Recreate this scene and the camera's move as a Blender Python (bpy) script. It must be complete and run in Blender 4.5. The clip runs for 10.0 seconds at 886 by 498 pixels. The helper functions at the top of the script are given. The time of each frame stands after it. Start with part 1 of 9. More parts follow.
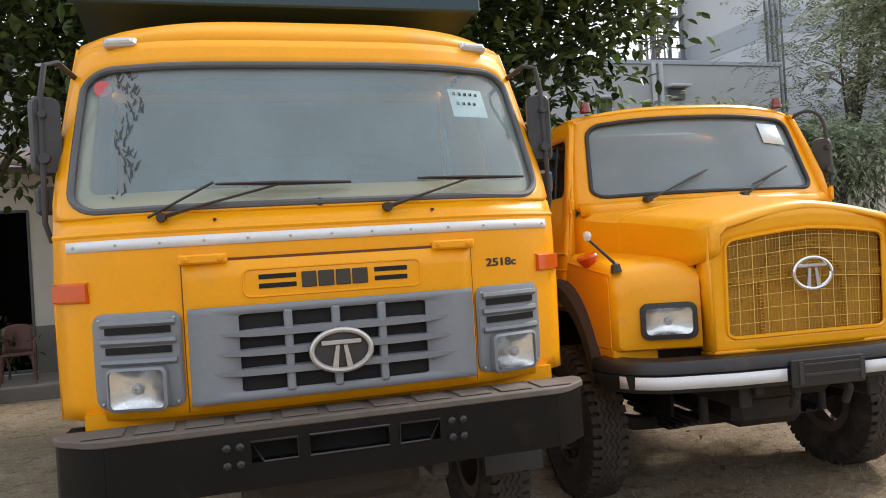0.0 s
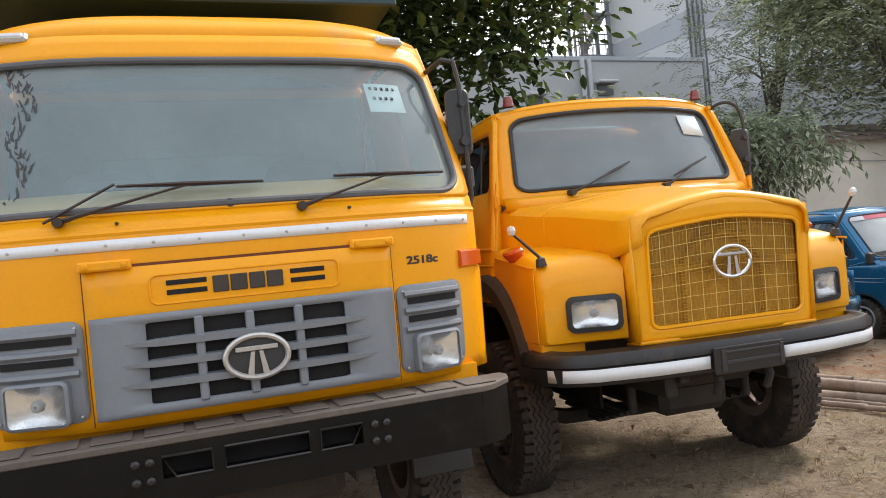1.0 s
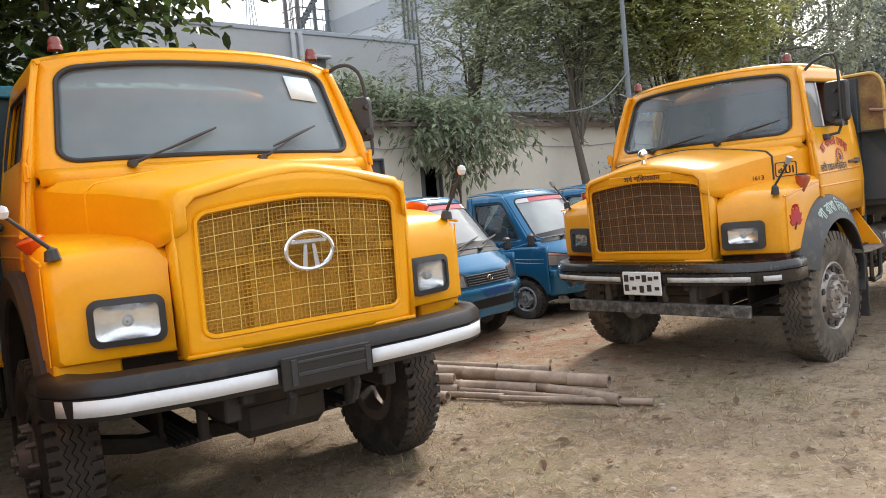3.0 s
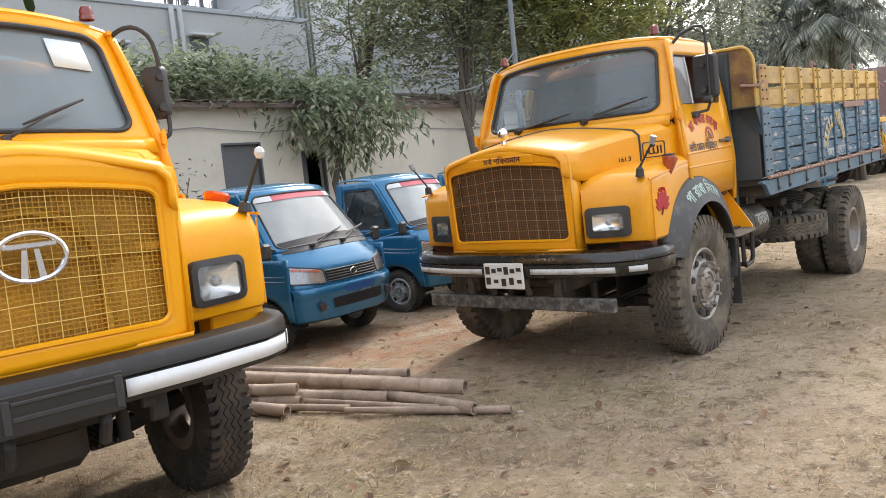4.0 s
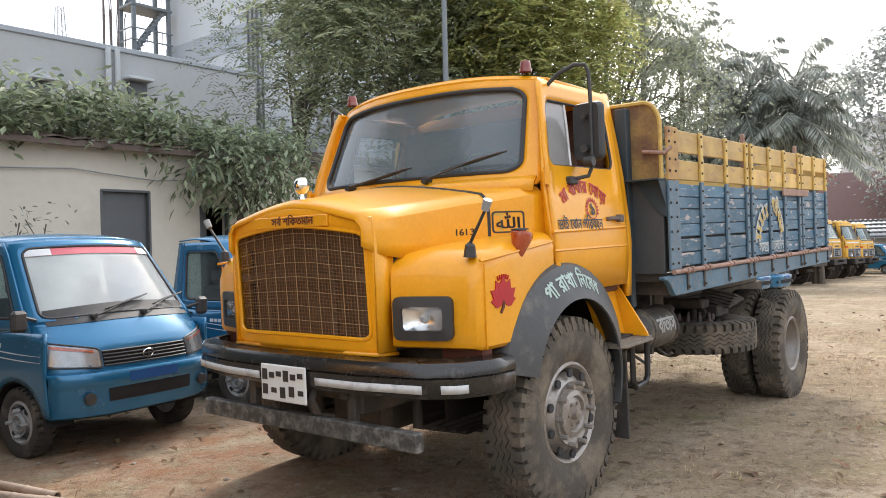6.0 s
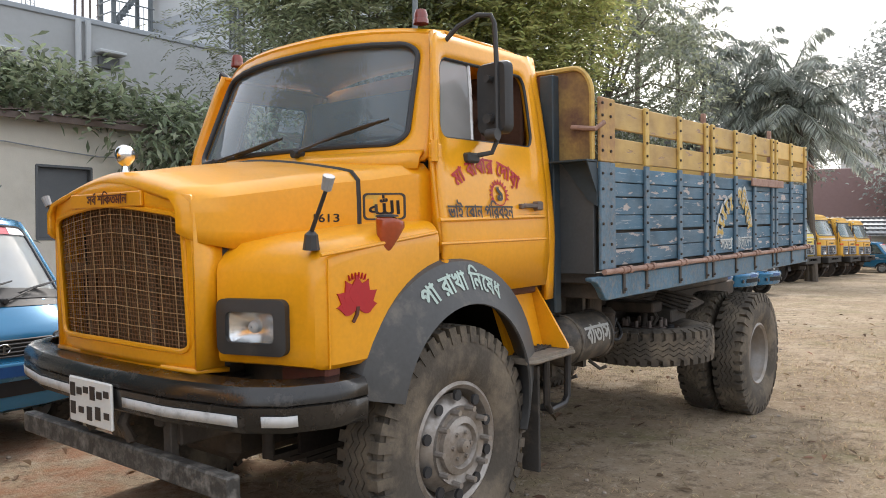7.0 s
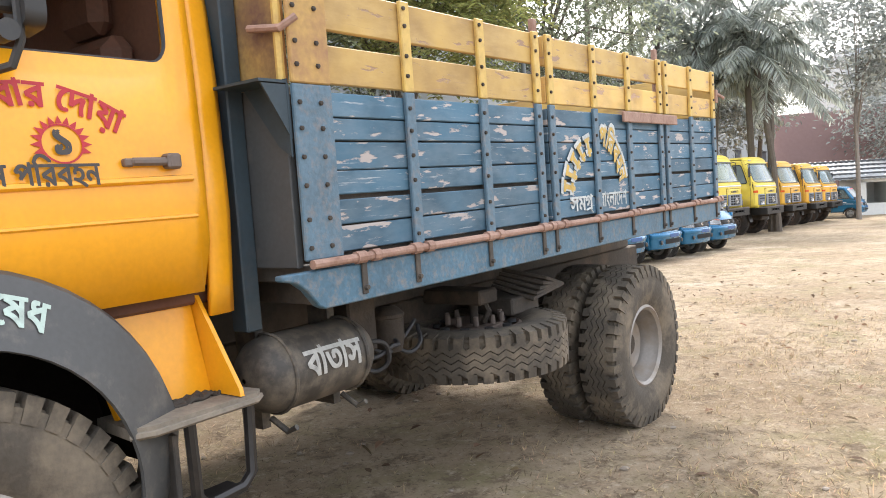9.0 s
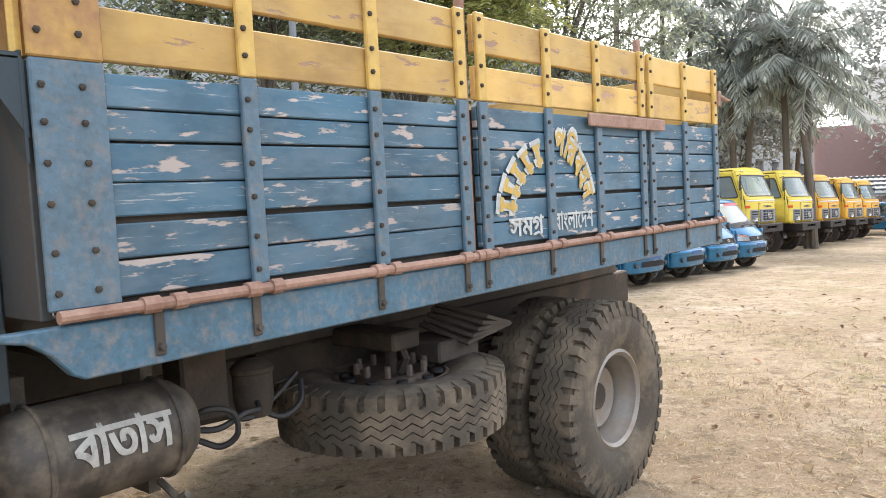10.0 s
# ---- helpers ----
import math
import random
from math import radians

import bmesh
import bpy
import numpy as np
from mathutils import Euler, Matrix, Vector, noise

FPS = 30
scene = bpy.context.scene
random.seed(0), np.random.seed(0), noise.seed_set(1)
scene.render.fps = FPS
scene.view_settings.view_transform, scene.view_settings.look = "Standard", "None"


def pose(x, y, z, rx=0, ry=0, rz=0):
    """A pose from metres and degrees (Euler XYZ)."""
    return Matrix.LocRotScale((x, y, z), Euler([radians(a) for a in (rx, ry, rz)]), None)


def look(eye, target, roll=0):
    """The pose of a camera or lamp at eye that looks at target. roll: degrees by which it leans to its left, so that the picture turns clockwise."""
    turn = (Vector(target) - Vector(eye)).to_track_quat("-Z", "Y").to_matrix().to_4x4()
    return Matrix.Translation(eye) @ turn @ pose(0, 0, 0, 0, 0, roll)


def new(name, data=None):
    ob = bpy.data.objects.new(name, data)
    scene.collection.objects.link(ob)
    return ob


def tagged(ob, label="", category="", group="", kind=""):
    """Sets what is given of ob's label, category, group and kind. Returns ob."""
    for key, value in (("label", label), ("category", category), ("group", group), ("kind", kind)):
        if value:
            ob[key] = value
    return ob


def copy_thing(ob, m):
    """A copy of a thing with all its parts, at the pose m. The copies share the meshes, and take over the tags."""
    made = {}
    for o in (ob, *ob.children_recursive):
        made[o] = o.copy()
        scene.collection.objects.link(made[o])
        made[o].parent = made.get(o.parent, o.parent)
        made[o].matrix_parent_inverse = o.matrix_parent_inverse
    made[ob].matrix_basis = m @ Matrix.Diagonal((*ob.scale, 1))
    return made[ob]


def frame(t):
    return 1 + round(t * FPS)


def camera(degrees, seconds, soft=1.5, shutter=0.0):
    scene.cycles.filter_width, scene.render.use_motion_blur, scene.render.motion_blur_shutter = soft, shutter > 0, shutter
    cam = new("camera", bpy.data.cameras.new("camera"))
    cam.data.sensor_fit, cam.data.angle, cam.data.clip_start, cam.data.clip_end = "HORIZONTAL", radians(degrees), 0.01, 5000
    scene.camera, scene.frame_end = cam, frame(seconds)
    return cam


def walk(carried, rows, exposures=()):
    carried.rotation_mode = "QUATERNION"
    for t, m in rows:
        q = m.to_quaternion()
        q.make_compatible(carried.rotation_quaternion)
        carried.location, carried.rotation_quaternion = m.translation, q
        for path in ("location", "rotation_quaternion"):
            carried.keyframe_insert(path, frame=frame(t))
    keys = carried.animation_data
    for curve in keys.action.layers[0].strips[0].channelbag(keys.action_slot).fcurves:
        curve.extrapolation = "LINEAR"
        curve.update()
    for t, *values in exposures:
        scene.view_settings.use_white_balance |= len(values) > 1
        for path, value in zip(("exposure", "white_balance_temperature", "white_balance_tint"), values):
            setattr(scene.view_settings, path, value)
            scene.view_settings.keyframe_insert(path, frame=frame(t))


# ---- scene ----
cam = camera(59.7, 10.0, 0.95)
PATH = [
    (0, (0.363, -1.26, 1.717), (0.045, 0.715, 1.727), -3.6),
    (0.5, (0.36, -1.239, 1.716), (0.086, 0.742, 1.726), -3.5),
    (1, (0.44, -1.163, 1.705), (0.278, 0.831, 1.7), -5.3),
    (1.5, (0.646, -1.04, 1.695), (0.542, 0.957, 1.658), -6.3),
    (2, (0.818, -0.789, 1.654), (0.98, 1.204, 1.607), -4.4),
    (2.5, (1.074, -0.504, 1.657), (1.485, 1.454, 1.638), -6.4),
    (3, (1.43, -0.282, 1.638), (1.929, 1.651, 1.519), -5.1),
    (3.2, (1.551, -0.163, 1.618), (2.08, 1.763, 1.512), -2.7),
    (4.3, (2.381, 0.455, 1.598), (3.155, 2.288, 1.401), -5.8),
    (4.5, (2.555, 0.63, 1.574), (3.36, 2.456, 1.44), -4.2),
    (5, (2.962, 0.881, 1.562), (3.878, 2.657, 1.483), -5.0),
    (5.5, (3.37, 1.085, 1.564), (4.19, 2.906, 1.452), -5.5),
    (5.7, (3.543, 1.229, 1.536), (4.389, 3.041, 1.522), -2.8),
    (6.8, (4.599, 1.827, 1.498), (5.343, 3.683, 1.495), -0.6),
    (7, (4.77, 1.953, 1.521), (5.567, 3.787, 1.491), -0.1),
    (7.5, (5.246, 2.17, 1.52), (5.987, 4.027, 1.557), -2.0),
    (8, (5.677, 2.432, 1.508), (6.393, 4.299, 1.514), -2.3),
    (8.5, (6.175, 2.689, 1.51), (7.06, 4.481, 1.442), -3.2),
    (9, (6.658, 2.99, 1.511), (7.497, 4.802, 1.392), -3.1),
    (9.5, (7.075, 3.292, 1.518), (7.935, 5.094, 1.418), -0.8),
    (10, (7.535, 3.54, 1.543), (8.295, 5.388, 1.448), -2.1),
]
walk(cam, [(t, look(eye, target, roll)) for t, eye, target, roll in PATH],
     [(0.0, 0.24), (1.0, 0.33), (2.0, 0.44), (3.0, 0.56), (4.5, 0.77), (5.0, 0.89), (5.5, 0.75), (7.0, 0.41), (7.5, 0.2), (8.0, 0.19), (8.5, 0.55), (9.0, 1.09), (9.5, 1.14), (10.0, 1.02)])

# ---------------------------------------------------------------- light
SUN_AZ, SUN_EL = 49.0, 42.0          # degrees from +x towards +y, and above the horizon
world = bpy.data.worlds.new("sky")
scene.world = world
world.use_nodes = True
wn = world.node_tree.nodes
sky = wn.new("ShaderNodeTexSky")
sky.sky_type = "NISHITA"
sky.sun_disc = False
sky.sun_elevation = radians(SUN_EL)
sky.sun_rotation = radians(90.0 - SUN_AZ)
sky.air_density, sky.dust_density, sky.ozone_density = 1.0, 6.0, 1.0
sky_soft = wn.new("ShaderNodeMixRGB")        # thin overcast veils the blue
sky_soft.inputs[0].default_value = 0.62
sky_soft.inputs[2].default_value = (8.55, 8.98, 9.75, 1)
world.node_tree.links.new(sky.outputs[0], sky_soft.inputs[1])
world.node_tree.links.new(sky_soft.outputs[0], wn["Background"].inputs[0])
wn["Background"].inputs[1].default_value = 0.17
sun_lamp = new("sun", bpy.data.lights.new("sun", "SUN"))
sun_lamp.data.energy, sun_lamp.data.angle, sun_lamp.data.color = 2.0, radians(9), (1.0, 0.95, 0.90)
_sd = Vector((math.cos(radians(SUN_EL)) * math.cos(radians(SUN_AZ)), math.cos(radians(SUN_EL)) * math.sin(radians(SUN_AZ)), math.sin(radians(SUN_EL))))
sun_lamp.matrix_world = look(_sd * 60, (0, 0, 0))
scene.view_settings.exposure = 0.0


# ---------------------------------------------------------------- mesh helpers
class M:
    """Collects the vertices and faces of one mesh."""

    def __init__(self):
        self.v, self.f, self.k = [], [], []

    def add(self, verts, faces, k=0):
        n = len(self.v)
        self.v += [tuple(p) for p in verts]
        self.f += [tuple(n + i for i in f) for f in faces]
        self.k += [k] * len(faces)
        return self

    def box(self, x0, x1, y0, y1, z0, z1, c=0.0, k=0):
        if c <= 0:
            vs = [(x, y, z) for x in (x0, x1) for y in (y0, y1) for z in (z0, z1)]
            return self.add(vs, [(0, 1, 3, 2), (4, 6, 7, 5), (0, 4, 5, 1), (2, 3, 7, 6), (0, 2, 6, 4), (1, 5, 7, 3)], k)
        vs, idx = [], {}
        c = min(c, (x1 - x0) * 0.45, (y1 - y0) * 0.45, (z1 - z0) * 0.45)
        for sx in (0, 1):
            for sy in (0, 1):
                for sz in (0, 1):
                    for a in range(3):
                        p = [x1 - c if sx else x0 + c, y1 - c if sy else y0 + c, z1 - c if sz else z0 + c]
                        p[a] = (x1, y1, z1)[a] if (sx, sy, sz)[a] else (x0, y0, z0)[a]
                        idx[sx, sy, sz, a] = len(vs)
                        vs.append(p)
        fs = []
        for a in range(3):
            b, d = (a + 1) % 3, (a + 2) % 3
            for s in (0, 1):
                q = []
                for u, w in ((0, 0), (1, 0), (1, 1), (0, 1)):
                    key = [0, 0, 0]
                    key[a], key[b], key[d] = s, u, w
                    q.append(idx[(*key, a)])
                fs.append(q if s else q[::-1])
            for u in (0, 1):
                for w in (0, 1):
                    k0, k1 = [0, 0, 0], [0, 0, 0]
                    k0[a], k1[a] = 0, 1
                    k0[b] = k1[b] = u
                    k0[d] = k1[d] = w
                    q = [idx[(*k0, b)], idx[(*k1, b)], idx[(*k1, d)], idx[(*k0, d)]]
                    fs.append(q if (u ^ w) else q[::-1])
        for sx in (0, 1):
            for sy in (0, 1):
                for sz in (0, 1):
                    q = [idx[sx, sy, sz, a] for a in range(3)]
                    fs.append(q if (sx + sy + sz) % 2 else q[::-1])
        return self.add(vs, fs, k)

    def loft(self, rings, closed=True, caps=True, k=0):
        n = len(rings[0])
        vs = [p for r in rings for p in r]
        fs = []
        for i in range(len(rings) - 1):
            for j in range(n if closed else n - 1):
                a, b = i * n + j, i * n + (j + 1) % n
                fs.append((a, b, b + n, a + n))
        if caps and closed:
            fs.append(tuple(range(n))[::-1])
            fs.append(tuple((len(rings) - 1) * n + j for j in range(n)))
        return self.add(vs, fs, k)

    def tube(self, path, r, n=8, closed=False, k=0, caps=True):
        path = [Vector(p) for p in path]
        rings, up = [], None
        m = len(path)
        for i, p in enumerate(path):
            a = path[(i - 1) % m] if closed or i else p
            b = path[(i + 1) % m] if closed or i < m - 1 else p
            d = (b - a).normalized() if (b - a).length > 1e-9 else Vector((0, 0, 1))
            if up is None:
                up = d.orthogonal().normalized()
            up = (up - d * up.dot(d))
            up = up.normalized() if up.length > 1e-6 else d.orthogonal().normalized()
            w = d.cross(up)
            rr = r[i] if isinstance(r, (list, tuple)) else r
            rings.append([p + (up * math.cos(2 * math.pi * j / n) + w * math.sin(2 * math.pi * j / n)) * rr for j in range(n)])
        if closed:
            rings.append(rings[0])
        return self.loft(rings, True, caps and not closed, k)

    def cyl(self, p0, p1, r0, r1=None, n=14, k=0):
        return self.tube([p0, p1], [r0, r0 if r1 is None else r1], n, k=k)

    def lathe(self, prof, n=32, at=(0, 0, 0), axis="x", k=0, closed=False):
        """prof: (radius, place along the axis)."""
        rings = []
        for r, h in prof:
            ring = []
            for j in range(n):
                a = 2 * math.pi * j / n
                c, s = r * math.cos(a), r * math.sin(a)
                ring.append({"x": (h, c, s), "y": (s, h, c), "z": (c, s, h)}[axis])
            rings.append([Vector(p) + Vector(at) for p in ring])
        if closed:
            rings.append(rings[0])
        return self.loft(rings, True, False, k)

    def prism(self, poly, axis, a, b, k=0):
        """A flat outline, pushed along an axis from a to b."""
        def at(p, h):
            return {"x": (h, p[0], p[1]), "y": (p[0], h, p[1]), "z": (p[0], p[1], h)}[axis]
        return self.loft([[at(p, a) for p in poly], [at(p, b) for p in poly]], True, True, k)

    def grid(self, fn, nu, nv, k=0):
        vs = [fn(i / nu, j / nv) for j in range(nv + 1) for i in range(nu + 1)]
        fs = [(j * (nu + 1) + i, j * (nu + 1) + i + 1, (j + 1) * (nu + 1) + i + 1, (j + 1) * (nu + 1) + i) for j in range(nv) for i in range(nu)]
        return self.add(vs, fs, k)

    def moved(self, m):
        self.v = [tuple(m @ Vector(p)) for p in self.v]
        return self


def rrect(u0, u1, v0, v1, r, n=5, side=4):
    """A rounded rectangle's loop, with for each point the way out from it."""
    pts = []
    cor = [(u1 - r, v0 + r, -90), (u1 - r, v1 - r, 0), (u0 + r, v1 - r, 90), (u0 + r, v0 + r, 180)]
    for q, (cu, cv, a0) in enumerate(cor):
        for i in range(n + 1):
            a = radians(a0 + 90 * i / n)
            pts.append((cu + r * math.cos(a), cv + r * math.sin(a), i, q))
        nu, nv, na = cor[(q + 1) % 4]
        a = radians(a0 + 90)
        e0 = (cu + r * math.cos(a), cv + r * math.sin(a))
        e1 = (nu + r * math.cos(a), nv + r * math.sin(a))
        for i in range(1, side):
            t = i / side
            pts.append((e0[0] + (e1[0] - e0[0]) * t, e0[1] + (e1[1] - e0[1]) * t, -1, q))
    return pts


def holed(m, fn, outer, inner, r, rings=3, n=6, side=5, k=0):
    """A panel on the surface fn(u, v) with a rounded opening. Returns the opening's loop."""
    u0, u1, v0, v1 = outer
    loop = rrect(*inner, r, n, side)
    out = []
    for u, v, i, q in loop:
        if i < 0:
            out.append([(u, v1), (u0, v), (u, v0), (u1, v)][q] if q != 3 else (u, v0))
        else:
            out.append(None)
    # corners fan out to the outer edge; their middle goes to the outer corner
    oc = [(u1, v0), (u1, v1), (u0, v1), (u0, v0)]
    for j, (u, v, i, q) in enumerate(loop):
        if i < 0:
            out[j] = [(u1, v), (u, v1), (u0, v), (u, v0)][q]
            continue
        cu, cv = oc[q]
        t = i / n
        if q == 0:
            a, b = (loop[j - i][0], v0), (u1, loop[j - i + n][1])
        elif q == 1:
            a, b = (u1, loop[j - i][1]), (loop[j - i + n][0], v1)
        elif q == 2:
            a, b = (loop[j - i][0], v1), (u0, loop[j - i + n][1])
        else:
            a, b = (u0, loop[j - i][1]), (loop[j - i + n][0], v0)
        if t <= 0.5:
            out[j] = (a[0] + (cu - a[0]) * t * 2, a[1] + (cv - a[1]) * t * 2)
        else:
            out[j] = (cu + (b[0] - cu) * (t * 2 - 1), cv + (b[1] - cv) * (t * 2 - 1))
    rr = []
    for s in range(rings + 1):
        t = s / rings
        rr.append([fn(o[0] + (p[0] - o[0]) * t, o[1] + (p[1] - o[1]) * t) for o, p in zip(out, loop)])
    m.loft(rr, True, False, k)
    return rr[-1]


def pane(m, fn, inner, r, rings=5, n=6, side=5, k=0):
    """The sheet that fills such an opening."""
    loop = rrect(*inner, r, n, side)
    cu, cv = (inner[0] + inner[1]) / 2, (inner[2] + inner[3]) / 2
    rr = [[fn(cu + (p[0] - cu) * t, cv + (p[1] - cv) * t) for p in loop] for t in [1 - s / rings for s in range(rings)]]
    m.loft(rr, True, False, k)
    last = len(m.v) - len(loop)
    m.v.append(tuple(fn(cu, cv)))
    c = len(m.v) - 1
    for j in range(len(loop)):
        m.f.append((last + j, last + (j + 1) % len(loop), c))
        m.k.append(k)


def mesh_of(name, m, mats, smooth=35):
    me = bpy.data.meshes.new(name)
    me.from_pydata([tuple(p) for p in m.v], [], m.f)
    for mt in (mats if isinstance(mats, (list, tuple)) else [mats]):
        me.materials.append(mt)
    if any(m.k):
        me.polygons.foreach_set("material_index", m.k)
    if smooth:
        me.shade_smooth()
        me.set_sharp_from_angle(angle=radians(smooth))
    me.validate()
    me.update()
    return me


def fix_normals(me):
    bm = bmesh.new()
    bm.from_mesh(me)
    bmesh.ops.recalc_face_normals(bm, faces=bm.faces)
    bm.to_mesh(me)
    bm.free()


SPLIT = {"bumper_bolt", "bumper_post", "bumper_end", "board_post", "roof_batten", "body_rib", "rear_axle", "hinge", "mirror_clamp", "sill_clip", "hinge_knuckle", "arched_bar", "arched_edge", "name_bar", "air_slot", "rivet", "model_bar",
         "grille_bar", "grille_post", "panel_slot", "panel_louvre", "note_bar", "nose_bar", "model_badge", "plate_rib", "washer_jet", "lotus_stamen",
         "bumper_bracket", "beam_hanger", "panel_screw", "gusset", "tank_strap", "slot_edge", "strip_label", "hook", "bolt", "spring_shackle", "side_graphic", "cab_floor", "mirror_mount"}


def islands(m):
    """The separate pieces of a mesh under construction."""
    up = list(range(len(m.v)))
    def root(i):
        while up[i] != i:
            up[i] = up[up[i]]
            i = up[i]
        return i
    for f in m.f:
        a = root(f[0])
        for i in f[1:]:
            up[root(i)] = a
    groups = {}
    for f in m.f:
        groups.setdefault(root(f[0]), []).append(f)
    out = []
    for fs in groups.values():
        piece, at = M(), {}
        for f in fs:
            for i in f:
                if i not in at:
                    at[i] = len(piece.v)
                    piece.v.append(m.v[i])
            piece.f.append(tuple(at[i] for i in f))
            piece.k.append(0)
        out.append(piece)
    return out


def part(name, m, mat, parent=None, label="", thick=0.0, bevel=0.0, smooth=35, at=None):
    if name in SPLIT and parent is not None and isinstance(m, M):
        pieces = islands(m)
        if 1 < len(pieces) < 60:
            return [part(name, q, mat, parent, label, thick, bevel, smooth, at) for q in pieces][0]
    me = mesh_of(name, m, mat, smooth) if isinstance(m, M) else m
    if isinstance(m, M):
        fix_normals(me)
    ob = new(name, me)
    if thick:
        md = ob.modifiers.new("thickness", "SOLIDIFY")
        md.thickness, md.offset = thick, 0
    if bevel:
        md = ob.modifiers.new("edges", "BEVEL")
        md.width, md.segments, md.limit_method, md.angle_limit = bevel, 2, "ANGLE", radians(40)
    if parent is not None:
        ob.parent = parent
    if at is not None:
        ob.matrix_basis = at
    if label:
        ob["label"] = label
    return ob


def thing(name, at, label, category, group="", kind=""):
    ob = new(name)
    ob.empty_display_size = 0.2
    ob.matrix_basis = at
    return tagged(ob, label, category, group, kind)


# ---------------------------------------------------------------- materials
def mat(name, base, rough=0.6, metal=0.0, var=0.12, scale=6.0, dirt=None, dirt_amount=0.0, dirt_scale=2.5, bump=0.0, bump_scale=60.0, coat=0.0, rnd=0.0, sheen=0.0, spec=0.5):
    """A surface with broad and fine changes of tone, dirt patches with their own shape, and relief."""
    mt = bpy.data.materials.new(name)
    mt.use_nodes = True
    nt = mt.node_tree
    nd, ln = nt.nodes, nt.links
    bs = nd["Principled BSDF"]
    tc = nd.new("ShaderNodeTexCoord")
    n1 = nd.new("ShaderNodeTexNoise")
    n1.inputs["Scale"].default_value, n1.inputs["Detail"].default_value = scale, 6
    ln.new(tc.outputs["Object"], n1.inputs["Vector"])
    n2 = nd.new("ShaderNodeTexNoise")
    n2.inputs["Scale"].default_value, n2.inputs["Detail"].default_value = scale * 9, 4
    ln.new(tc.outputs["Object"], n2.inputs["Vector"])
    add = nd.new("ShaderNodeMath")
    add.operation = "ADD"
    ln.new(n1.outputs["Fac"], add.inputs[0])
    ln.new(n2.outputs["Fac"], add.inputs[1])
    mr = nd.new("ShaderNodeMapRange")
    mr.inputs[1].default_value, mr.inputs[2].default_value = 0.6, 1.4
    mr.inputs[3].default_value, mr.inputs[4].default_value = 1 - var, 1 + var
    ln.new(add.outputs[0], mr.inputs[0])
    hsv = nd.new("ShaderNodeHueSaturation")
    hsv.inputs["Color"].default_value = (*base, 1)
    last = mr.outputs[0]
    if rnd:
        oi = nd.new("ShaderNodeObjectInfo")
        m2 = nd.new("ShaderNodeMapRange")
        m2.inputs[3].default_value, m2.inputs[4].default_value = 1 - rnd, 1 + rnd
        ln.new(oi.outputs["Random"], m2.inputs[0])
        mu = nd.new("ShaderNodeMath")
        mu.operation = "MULTIPLY"
        ln.new(last, mu.inputs[0])
        ln.new(m2.outputs[0], mu.inputs[1])
        last = mu.outputs[0]
    ln.new(last, hsv.inputs["Value"])
    col = hsv.outputs[0]
    rsock = None
    if dirt is not None:
        n3 = nd.new("ShaderNodeTexNoise")
        n3.inputs["Scale"].default_value, n3.inputs["Detail"].default_value, n3.inputs["Roughness"].default_value = dirt_scale, 9, 0.65
        ln.new(tc.outputs["Object"], n3.inputs["Vector"])
        cr = nd.new("ShaderNodeMapRange")
        cr.inputs[1].default_value, cr.inputs[2].default_value = 0.62 - dirt_amount * 0.35, 0.85 - dirt_amount * 0.3
        cr.inputs[3].default_value, cr.inputs[4].default_value = dirt_amount * 0.25, min(1.0, dirt_amount + 0.35)
        ln.new(n3.outputs["Fac"], cr.inputs[0])
        mx = nd.new("ShaderNodeMixRGB")
        mx.inputs[2].default_value = (*dirt, 1)
        ln.new(cr.outputs[0], mx.inputs[0])
        ln.new(col, mx.inputs[1])
        col = mx.outputs[0]
        rr = nd.new("ShaderNodeMapRange")
        rr.inputs[3].default_value, rr.inputs[4].default_value = rough, max(rough, 0.85)
        ln.new(cr.outputs[0], rr.inputs[0])
        rsock = rr.outputs[0]
    ln.new(col, bs.inputs["Base Color"])
    bs.inputs["Metallic"].default_value = metal
    bs.inputs["Specular IOR Level"].default_value = spec
    if rsock is not None:
        ln.new(rsock, bs.inputs["Roughness"])
    else:
        bs.inputs["Roughness"].default_value = rough
    if coat:
        bs.inputs["Coat Weight"].default_value, bs.inputs["Coat Roughness"].default_value = coat, 0.12
    if bump:
        nb = nd.new("ShaderNodeTexNoise")
        nb.inputs["Scale"].default_value, nb.inputs["Detail"].default_value = bump_scale, 5
        ln.new(tc.outputs["Object"], nb.inputs["Vector"])
        bp = nd.new("ShaderNodeBump")
        bp.inputs["Strength"].default_value, bp.inputs["Distance"].default_value = bump, 0.01
        ln.new(nb.outputs["Fac"], bp.inputs["Height"])
        ln.new(bp.outputs[0], bs.inputs["Normal"])
    return mt


